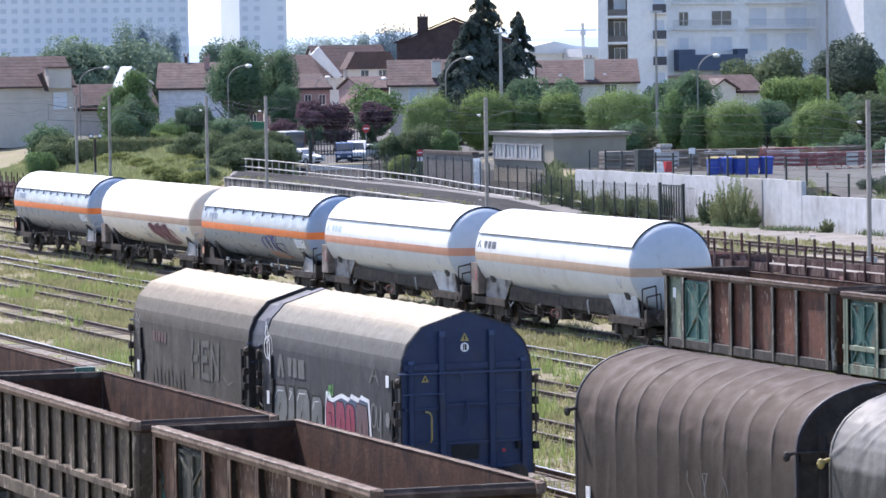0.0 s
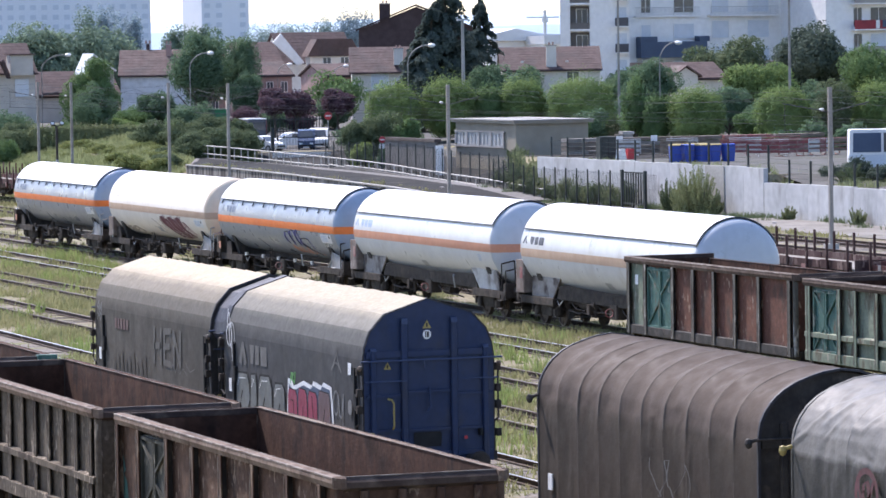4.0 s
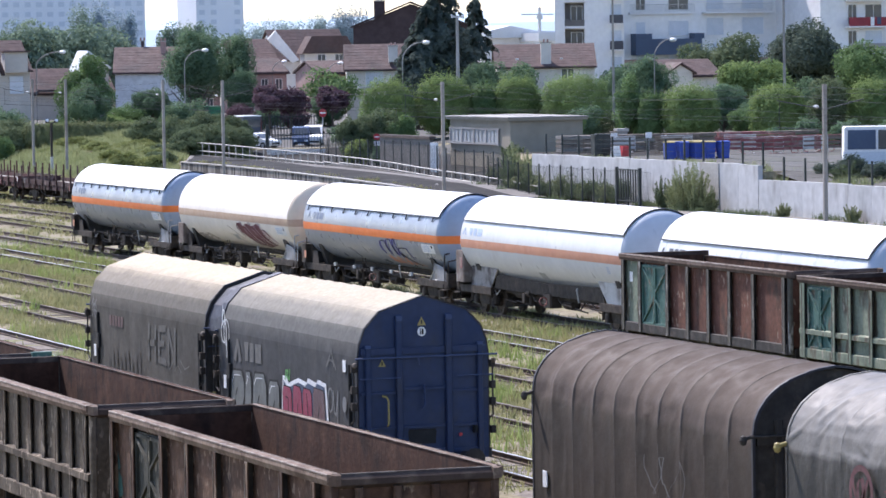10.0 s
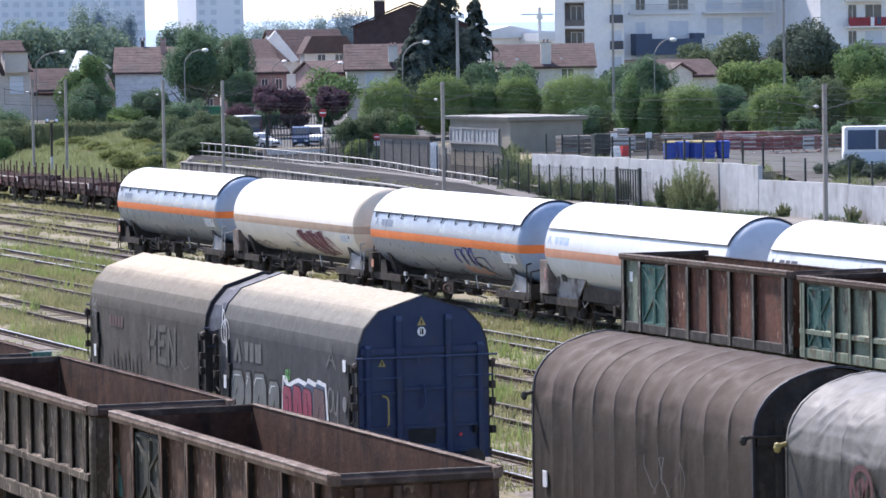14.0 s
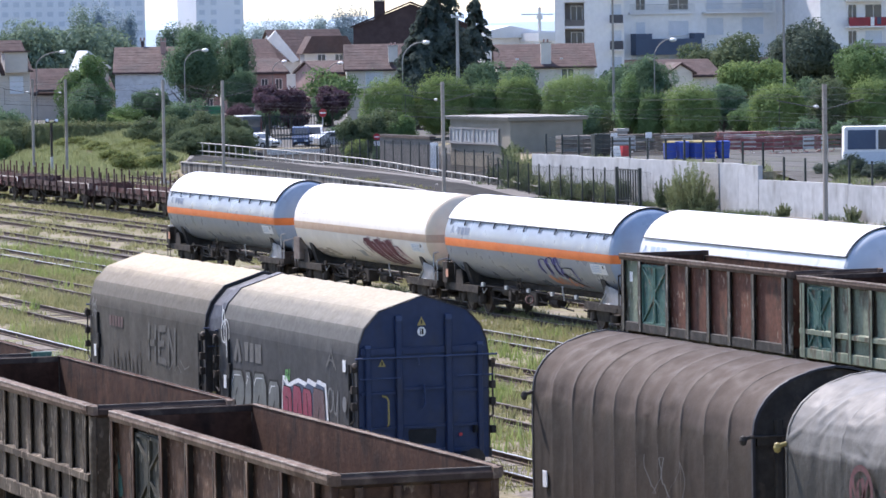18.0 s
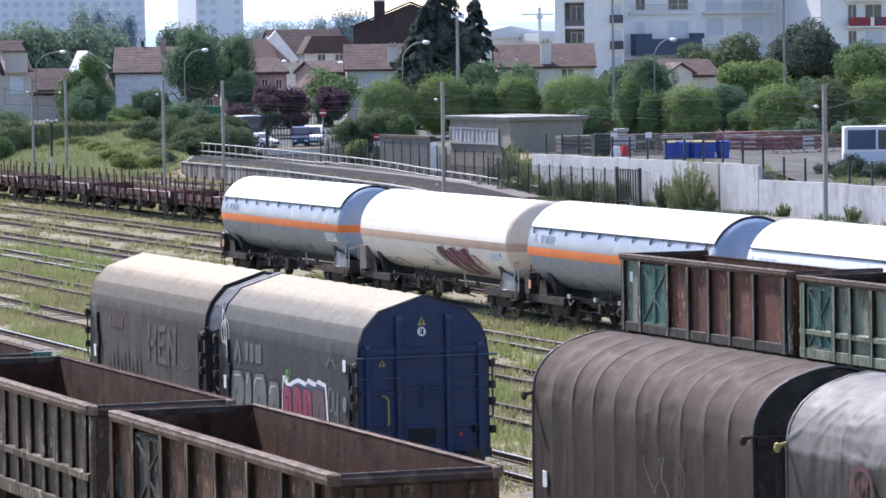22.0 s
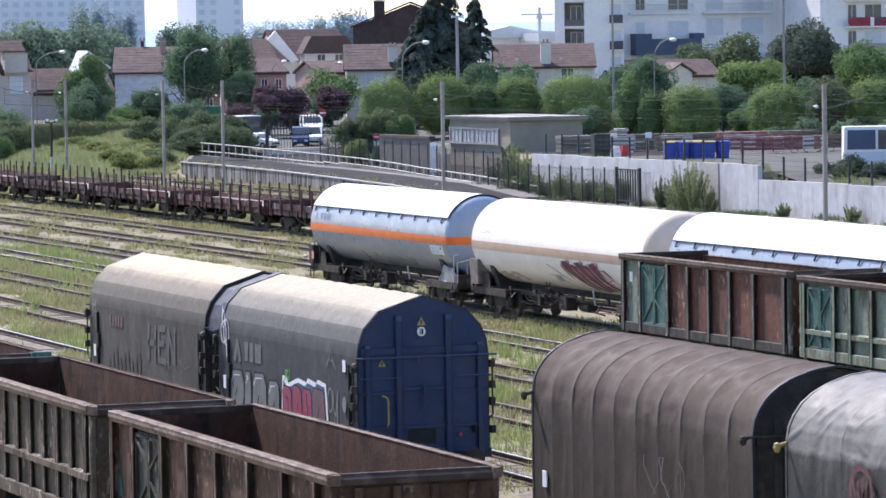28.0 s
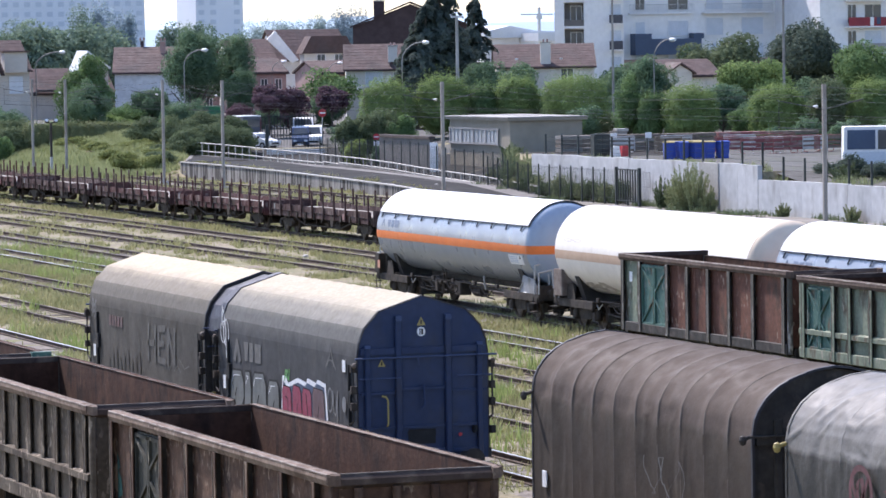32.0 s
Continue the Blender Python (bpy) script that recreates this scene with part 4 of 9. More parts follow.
        for x0, x1, sl in ((-6.85, -6.5, 0.1), (-6.4, -6.1, 0.0), (-6.0, -5.55, 0.0)):
            part("owner_mark", Shape().strip([[on_tank(x0 + sl, 6.5, 1.508), on_tank(x0, 12, 1.508), on_tank(x0, 17.0, 1.508)], [on_tank(x1 - sl, 6.5, 1.508), on_tank(x1, 12, 1.508), on_tank(x1, 17.0, 1.508)]]), m, w)
    buffers(w, half)
    return w


def tank_scrawl(w, name, x0, x1, a0, a1, material, seed, n=9, r=1.51, thick=0.07, label="", lean=0.0, drop=0.0):
    """A spray-painted scrawl: a looping band on the tank's curved side."""
    rnd = random.Random(seed)
    s, rows = Shape(), []
    for k in range(n):
        u = k / n
        xa = x0 + (x1 - x0) * u
        pts = []
        ph = rnd.uniform(0, 6)
        for j in range(9):
            v = j / 8
            up = v if k % 2 else 1 - v
            pts.append((xa + (x1 - x0) / n * (0.9 * v + 0.7 * math.sin(3.6 * v + ph)) + lean * (1 - up), a0 - drop * u + (a1 - a0) * (0.04 + up * (0.75 + 0.3 * math.sin(k * 2.3))) + rnd.uniform(-2, 2)))
        th = thick * rnd.uniform(0.7, 1.6)
        rows += [[on_tank(x - th, a, r), on_tank(x + th, a + 0.6, r)] for x, a in pts]
    s.strip(rows)
    return part(name, s, material, w, label)


def scrawl(w, name, x0, x1, z0, z1, y, material, seed, n=6, thick=0.05, label=""):
    """A spray-painted scrawl on a flat side."""
    rnd = random.Random(seed)
    s, rows = Shape(), []
    for k in range(n):
        pts, ph = [], rnd.uniform(0, 6)
        xa = x0 + (x1 - x0) * k / n
        for j in range(9):
            v = j / 8
            pts.append((xa + (x1 - x0) / n * (0.8 * v + 0.45 * math.sin(4 * v + ph)), z0 + (z1 - z0) * (0.05 + 0.9 * (v if k % 2 else 1 - v)) + rnd.uniform(-0.04, 0.04)))
        th = thick * rnd.uniform(0.6, 1.5)
        rows += [[(x - th, y, z), (x + th, y, z + th * 0.7)] for x, z in pts]
    s.strip(rows)
    return part(name, s, material, w, label)


HOOD_PROF = [(-1.46, 1.2), (-1.465, 3.22), (-1.425, 3.5), (-1.3, 3.82), (-0.97, 4.17), (0.0, 4.48), (0.97, 4.17), (1.3, 3.82), (1.425, 3.5), (1.465, 3.22), (1.46, 1.2)]
HOOD_INNER = [(y * 0.97, z - (0.05 if z > 1.3 else 0)) for y, z in HOOD_PROF]


def hood_panel_shape(x0, x1, rnd_):
    """One overlapping sheet of a hood: its leading edge stands a little proud and uneven."""
    rings = []
    for i in range(5):
        u = i / 4
        q = 0.02 - 0.022 * u
        row = []
        for k, (y, z) in enumerate(HOOD_PROF):
            d = (q if z > 3.3 else 0.35 * q) + rnd_.uniform(-0.003, 0.003) if 0 < k < 10 else 0
            row.append((x0 + (x1 - x0) * u + rnd_.uniform(-0.02, 0.02), y * (1 + d / 1.46), z + (d if z > 3.3 else 0)))
        rings.append(row)
    last = [(x, y * 0.975, z - (0.03 if z > 1.3 else 0)) for x, y, z in rings[0]]
    return Shape().strip([last] + rings)


def hood_wagon(label, at, hood, h, half=6.02, paint=NAVY, wall="navy blue ribbed end wall", seed=1):
    """A steel-coil wagon with a telescopic hood of overlapping sheets and a ribbed end wall."""
    w = thing("hood_wagon", label, "covered wagon", "hooded coil wagons", at=at)
    rh = random.Random(seed)
    n = 11
    for k in range(n):
        x0 = -h + 2 * h * k / n
        part("hood_panel", hood_panel_shape(x0, x0 + 2 * h / n + 0.02, rh), hood, w, "faceted steel hood sheet, dusty and painted lighter on top" if k == 0 else "", smooth=4)
    part("hood_lining", Shape().prism([(y * 0.972, z - (0.045 if z > 1.3 else 0)) for y, z in HOOD_PROF] + [(y * 0.995, z) for y, z in HOOD_INNER][::-1], -h + 0.02, h - 0.02), HOOP_DARK, w)
    for x in (-h + 0.02, h - 0.02):
        hp = [(y * 1.008, z + 0.012 if z > 1.3 else z) for y, z in HOOD_PROF]
        part("hood_edge", Shape().prism(hp + HOOD_INNER[::-1], x - 0.025, x + 0.025), HOOP_DARK, w)
    for sx in (-1, 1):
        # a recessed bellows ring closes the gap to the neighbour
        if paint is not NAVY and sx > 0:
            hp = [(y * 0.965, z - 0.07) for y, z in HOOD_PROF if z > 2.9]
            part("end_ring", Shape().prism(hp + [(y * 0.9, z - 0.22) for y, z in HOOD_PROF if z > 2.9][::-1], min(sx * h, sx * (h + 0.8)), max(sx * h, sx * (h + 0.8))), RING_BLUE, w, "blue-grey recessed end ring")
        if paint is NAVY and sx < 0:
            # the dark leading collar of the hood
            part("end_collar", Shape().prism([(y * 1.022, z + 0.034) for y, z in HOOD_PROF if z > 1.3] + [(y * 0.985, z - 0.03) for y, z in HOOD_PROF if z > 1.3][::-1], -h - 0.03, -h + 0.3), RING_BLUE, w, "dark blue-grey collar at the hood's edge")
        ep = [(y * 0.985, z - 0.02 if z > 1.3 else 1.0) for y, z in HOOD_PROF]
        x = sx * (h - 0.05)
        e = part("end_wall", Shape().prism(ep, x - 0.03, x + 0.06 if sx > 0 else x + 0.03), paint, w, wall)
        xo = x + sx * (0.06 if sx > 0 else 0.03)
        xa, xb = (xo, xo + sx * 0.09) if sx > 0 else (xo + sx * 0.09, xo)
        for y in (-0.56, 0.55):
            part("end_post", Shape().vbox(xa, xb, y - 0.07, y + 0.07, 1.0, 3.98, 0.02), paint, e)
            part("post_cap", Shape().yprism([(xb - 0.02, 3.96), (xb + 0.025, 3.96), (xb + 0.01, 4.07), (xb - 0.05, 4.08)], y - 0.065, y + 0.07), MARK_NAVY, e)
        for y in (-1.25, 1.25):
            part("end_post", Shape().vbox(xa, xb, y - 0.06, y + 0.06, 1.0, 3.42, 0.02), paint, e)
            part("post_cap", Shape().yprism([(xb - 0.02, 3.4), (xb + 0.02, 3.4), (xb, 3.46), (xb - 0.05, 3.47)], y - 0.065, y + 0.065), MARK_NAVY, e)
        for z, t in ((3.33, 0.13), (2.45, 0.06), (1.72, 0.06), (1.2, 0.08)):
            for y0, y1 in ((-1.4, -0.64), (-0.48, 0.47), (0.63, 1.4)):
                zz = z + (0.07 if y0 > -1 and z > 2 and z < 3 and y0 < 0.5 else 0)
                part("cross_rib", Shape().box(xa, xb - 0.03, y0, y1, zz - t / 2, zz + t / 2), paint, e)
        part("grab_bar", Shape().tube((xb + sx * 0.06, -1.56, 3.2), (xb + sx * 0.06, 1.6, 3.2), 0.022, 6), MARK_NAVY, e)
        part("grab_bar", Shape().tube((xb + sx * 0.06, -1.45, 2.77), (xb + sx * 0.06, -0.55, 2.77), 0.016, 6), MARK_NAVY, e)
        part("grab_bar", Shape().tube((xb + sx * 0.06, 0.7, 2.77), (xb + sx * 0.06, 1.5, 2.77), 0.016, 6), MARK_NAVY, e)
        part("yellow_handle", Shape().pipe([(xb, -0.95, 2.4), (xb + sx * 0.07, -0.88, 2.38), (xb + sx * 0.07, -0.84, 2.3), (xb + sx * 0.07, -0.84, 1.82), (xb, -0.84, 1.76)], 0.022), YELLOW_DULL, e, "yellow grab handle")
        part("latch_rod", Shape().pipe([(xb, -0.02, 2.62), (xb + sx * 0.05, -0.02, 2.2), (xb + sx * 0.05, -0.1, 2.1)], 0.025), paint, e)
        part("hanging_hook", Shape().tube((xb + sx * 0.06, -0.16, 3.2), (xb + sx * 0.06, -0.14, 3.02), 0.025, 6, 0.01), MARK_NAVY, e)
        part("bottom_opening", Shape().prism([(-0.34, 1.35), (0.25, 1.35), (0.27, 1.62), (0.24, 1.66), (-0.33, 1.66), (-0.36, 1.62)], min(xo, xo + sx * 0.014), max(xo, xo + sx * 0.014)), BLACK, e, "dark opening")
        for y, z, q in ((-0.03, 3.93, 0.1), (-0.92, 3.08, 0.085)):
            part("warning_sign", Shape().add([(xo + sx * 0.012, y - q, z - q * 0.8), (xo + sx * 0.012, y + q, z - q * 0.8), (xo + sx * 0.012, y, z + q)], [(0, 1, 2)]), YELLOW_DULL, e, "yellow warning triangle")
            part("sign_mark", Shape().box(min(xo, xo + sx * 0.018), max(xo, xo + sx * 0.018), y - 0.016, y + 0.016, z - q * 0.5, z + q * 0.35), DARK_STEEL, e)
        rg = Shape().add([(xo + sx * 0.012, -0.03 + 0.095 * math.cos(k * math.tau / 18), 3.72 + 0.1 * math.sin(k * math.tau / 18)) for k in range(18)], [tuple(range(18))])
        part("round_plate", rg, WHITE, e, "round white plate")
        rg = Shape().box(min(xo, xo + sx * 0.02), max(xo, xo + sx * 0.02), -0.07, -0.05, 3.66, 3.78).box(min(xo, xo + sx * 0.02), max(xo, xo + sx * 0.02), -0.05, 0.01, 3.77, 3.78).box(min(xo, xo + sx * 0.02), max(xo, xo + sx * 0.02), -0.03, 0.01, 3.66, 3.77)
        part("plate_mark", rg, DARK_STEEL, e)
        for y in (-1.3, 1.12):
            part("lamp_bracket", Shape().vbox(xa, xb + 0.05, y - 0.035, y + 0.035, 1.55, 1.7, 0.01), YELLOW_DULL if y < 0 else BLACK, e)
        part("red_reflector", Shape().tube((xb, 0.78, 1.52), (xb + sx * 0.02, 0.78, 1.52), 0.04, 10), RED, e)
        for y in (-1.55, 1.55):
            part("corner_steps", Shape().pipe([(xo, y, 3.1), (xo, y, 1.9), (xo - sx * 0.25, y, 1.8), (xo - sx * 0.25, y, 1.2)], 0.022), DARK_STEEL, e)
            for z in (3.0, 2.55, 2.2, 1.6):
                part("corner_latch", Shape().vbox(xo - 0.07, xo + 0.05, y - 0.06, y + 0.06, z - 0.09, z + 0.07, 0.02), UNDER, e)
            part("corner_latch_tip", Shape().ball((xo + sx * 0.06, y, 3.06), 0.06, 8), EDGE, e)
    for sy in (-1, 1):
        part("side_rail", Shape().cbox(-h, h, sy * 1.46 - 0.06, sy * 1.46 + 0.06, 1.0, 1.2, 0.02), DARK_STEEL, w)
        for x in (-h + 0.86, h - 0.42):
            part("latch_bar", Shape().vbox(x - 0.035, x + 0.035, sy * 1.49 - 0.04, sy * 1.49 + 0.04, 1.3, 3.05, 0.01), BLACK, w, "black locking bar")
            part("bar_hook", Shape().vbox(x + 0.05, x + 0.17, sy * 1.49 - 0.05, sy * 1.49 + 0.05, 2.15, 2.5, 0.02), BLACK, w)
        if paint is NAVY:
            part("side_plate", Shape().box(h - 0.88, h - 0.68, sy * 1.492 - 0.006, sy * 1.492 + 0.006, 2.87, 3.12), WHITE, w)
        part("side_plate", Shape().box(-h + 0.42, -h + 0.62, sy * 1.492 - 0.006, sy * 1.492 + 0.006, 1.9, 2.2), WHITE, w)
    part("underframe", Shape().box(-h, h, -1.35, 1.35, 0.85, 1.02), UNDER, w)
    for sx in (-1, 1):
        bogie(w, sx * 3.4)
    buffers(w, half)
    return w


GRAF_FADE = surf("faded_pale_spray", (0.13, 0.125, 0.118), (0.105, 0.1, 0.095), 2.0, None, rough=0.7, bump=0)
GRAF_DIM = surf("dim_pale_spray", (0.094, 0.088, 0.079), (0.086, 0.08, 0.072), 2.0, None, rough=0.75, bump=0)
GRAF_ROUGE = surf("dull_red_spray", (0.125, 0.048, 0.052), (0.1, 0.048, 0.05), 2.0, None, rough=0.7, bump=0)
GRAF_FAINT = surf("faint_red_spray", (0.125, 0.07, 0.068), (0.1, 0.066, 0.064), 2.0, None, rough=0.7, bump=0)
SKIRT_PALE = surf("stained_pale_skirt", (0.5, 0.49, 0.47), (0.42, 0.405, 0.385), 1.6, (0.2, 0.175, 0.16), 1.2, (0.5, 0.66), 0.7, 0.0, 0.05)
SKIRT_DIRTY = surf("grimy_pale_skirt", (0.3, 0.285, 0.27), (0.22, 0.2, 0.185), 2.0, (0.07, 0.055, 0.05), 1.4, (0.5, 0.62), 0.8, 0.0, 0.1)
GUSSET = surf("dirty_pale_gusset", (0.272, 0.2788, 0.2924), (0.2312, 0.2312, 0.238), 2.0, (0.136, 0.1224, 0.1088), 1.5, (0.5, 0.7), 0.7, 0.0, 0.1)
HOOP_DARK = surf("dark_blue_grey_edge", (0.022, 0.022, 0.03), (0.036, 0.034, 0.04), 2.0, None, rough=0.6)
RING_BLUE = surf("blue_grey_ring", (0.022, 0.025, 0.04), (0.03, 0.033, 0.05), 2.0, None, rough=0.6)
BLACK = surf("black_shadow_gap", (0.012, 0.012, 0.013), (0.02, 0.02, 0.02), 2.0, None, rough=0.9, bump=0)
MARK_NAVY = surf("scuffed_navy", (0.03, 0.046, 0.1), (0.04, 0.058, 0.12), 2.0, None, rough=0.6)
YELLOW_DULL = surf("dull_yellow_paint", (0.34, 0.27, 0.09), (0.28, 0.22, 0.08), 2.0, None, rough=0.6, bump=0)


SEAM = surf("paler_tarpaulin_seam", (0.15, 0.125, 0.105), (0.105, 0.088, 0.075), 2.0, None, rough=0.95, bump=0, spec=0.1)


TARP_Y = (-1.5, -1.485, -1.455, -1.37, -1.23, -1.03, -0.78, -0.38, 0.0)
TARP_Z = (3.18, 3.34, 3.52, 3.7, 3.89, 4.05, 4.18, 4.31, 4.36)


def tarp_profile(n=38):
    """Tarpaulin section: straight sides, a soft shoulder and a flattened arch."""
    p = [(-1.5, 1.15 + 0.2 * k) for k in range(10)]
    arch = []
    for k in range(n // 2 + 1):
        u = 8 * k / (n // 2)
        arch.append((float(np.interp(u, range(9), TARP_Y)), float(np.interp(u, range(9), TARP_Z))))
    return p + arch + [(-y, z) for y, z in arch[-2::-1]] + [(-y, z) for y, z in p[::-1]]


def tarp_wagon(label, at, tarp, h, ribs, seed, end_mat, sag=0.014, wrinkle=0.02, creases=10):
    """A coil wagon under a tarpaulin stretched over hoops; the cloth sinks between them."""
    w = thing("tarpaulin_wagon", label, "covered wagon", "tarpaulin wagons", at=at)
    prof = tarp_profile(90 if creases > 50 else 38)
    rings = []
    per = (420 if creases > 50 else 200) // ribs
    steps = ribs * per
    rf = random.Random(seed)
    folds = [(rf.uniform(-h, h), rf.uniform(0.05, 0.13), rf.uniform(0.002, 0.009), rf.uniform(1.2, 3.0), rf.uniform(-0.12, 0.12)) for _ in range(ribs * 2)]
    tucks = [(rf.uniform(-h, h), rf.uniform(-1.5, 1.2), rf.uniform(2.6, 4.3), rf.uniform(-0.9, 0.9), rf.uniform(0.25, 0.9), rf.uniform(0.01, 0.026)) for _ in range(creases)]
    for i in range(steps + 1):
        x = -h + 2 * h * i / steps
        u = (i % per) / per
        dip0 = sag * math.sin(math.pi * u) ** 0.75
        row = []
        near = [t for t in tucks if abs(x - t[0]) < t[4]]
        nearf = [t for t in folds if abs(x - t[0]) < 0.4]
        for j, (y, z) in enumerate(prof):
            q = noise.noise(Vector((x * 1.7 + seed, y * 1.3, z * 1.1))) * 0.035 + noise.noise(Vector((x * 4 + y * 3 + seed, y * 3 - x, z * 2))) * wrinkle
            q *= (0.1 + 0.9 * math.sin(math.pi * u)) * (1.0 if z > 3.2 or creases > 50 else 0.35)
            if y < 0:
                for fx, fw, fa, fz, fl in nearf:
                    if z < fz + 0.12:
                        d = abs(x - fx - fl * (z - 1.2)) / fw
                        if d < 1:
                            q += fa * (1 - d) * min(1.0, (fz + 0.12 - z) * 1.2)
            for cx, cy, cz, ca, cl, cd in near:
                dx, dz = x - cx, z - cz
                if abs(dx) < cl and abs(dz) < cl and y < 1.0:
                    al, ac = dx * math.cos(ca) + dz * math.sin(ca), -dx * math.sin(ca) + dz * math.cos(ca)
                    q += cd * max(0.0, 1 - abs(ac) / 0.085) * max(0.0, 1 - abs(al) / cl) * (math.sin(math.pi * u) if creases < 50 and z > 3.1 else 1)
            dip = dip0 * (1.0 if z > 3.3 else 0.25 if z < 2.9 else 0.25 + 0.75 * (z - 2.9) / 0.4)
            ln = math.hypot(y, max(0.0, z - 3.0)) or 1.0
            k = 1 - (dip - q) / ln
            row.append((x, y * k, 3.0 + (z - 3.0) * k if z > 3.0 else z))
        rings.append(row)
    part("tarpaulin", Shape().strip(rings), tarp, w, "stretched wrinkled tarpaulin over hoops", smooth=32)
    for i in range(ribs + 1):
        if ribs == 10 and i == 1:
            continue
        x = -h + 2 * h * i / ribs
        ridge = [[(x + d, y * (1 + q / 1.5), z + q) if z > 3.05 else (x + 0.5 * d, y * (1 + q / 3.0), z) for y, z in prof] for d, q in ((-0.028, -0.006), (-0.012, 0.003), (0.012, 0.003), (0.028, -0.006))]
        part("hoop_seam", Shape().strip(ridge), SEAM if tarp is TARP_BROWN else tarp, w, "paler seam over a hoop", smooth=60)
    for sx in (-1, 1):
        ep = [(y * 0.97, z - 0.05 if z > 1.2 else 1.0) for y, z in prof]
        x = sx * (h - 0.12)
        e = part("end_wall", Shape().prism(ep, x - 0.03, x + 0.03), end_mat, w, "dark steel end wall")
        for y in (-1.0, -0.35, 0.35, 1.0):
            part("end_post", Shape().vbox(min(x, x + sx * 0.1), max(x, x + sx * 0.1), y - 0.07, y + 0.07, 1.0, 3.9 if abs(y) < 0.5 else 3.5), end_mat, e)
        part("cross_rib", Shape().box(min(x, x + sx * 0.09), max(x, x + sx * 0.09), -1.4, 1.4, 3.1, 3.22), end_mat, e)
        part("grab_bar", Shape().tube((x + sx * 0.16, -1.55, 3.25), (x + sx * 0.16, 1.5, 3.25), 0.022), DARK_STEEL, e)
        lo = [(y * 1.005, z + (0.008 if z > 3 else 0)) for y, z in prof]
        part("end_hoop", Shape().prism(lo + [(y * 0.975, z - 0.03) for y, z in prof[::-1]], sx * h - 0.03, sx * h + 0.03), HOOP_DARK if tarp is TARP_BROWN else tarp, w)
        part("corner_latch", Shape().tube((sx * h, -1.5, 3.26), (sx * h, -1.66, 3.22), 0.035, 8).ball((sx * h, -1.66, 3.2), 0.07, 8, 1.3), YELLOW_DULL if sx < 0 and tarp is TARP_GREY else DARK_STEEL, w)
    part("side_rail", Shape().cbox(-h, h, -1.5, -1.36, 0.95, 1.15, 0.02).cbox(-h, h, 1.36, 1.5, 0.95, 1.15, 0.02), DARK_STEEL, w)
    part("side_plate", Shape().box(-h + 0.55, -h + 0.75, -1.53, -1.505, 1.55, 1.85), WHITE, w, "white data card")
    part("underframe", Shape().box(-h, h, -1.35, 1.35, 0.8, 0.97), UNDER, w)
    for sx in (-1, 1):
        bogie(w, sx * (h - 2.0))
    buffers(w, h + 0.62)
    return w


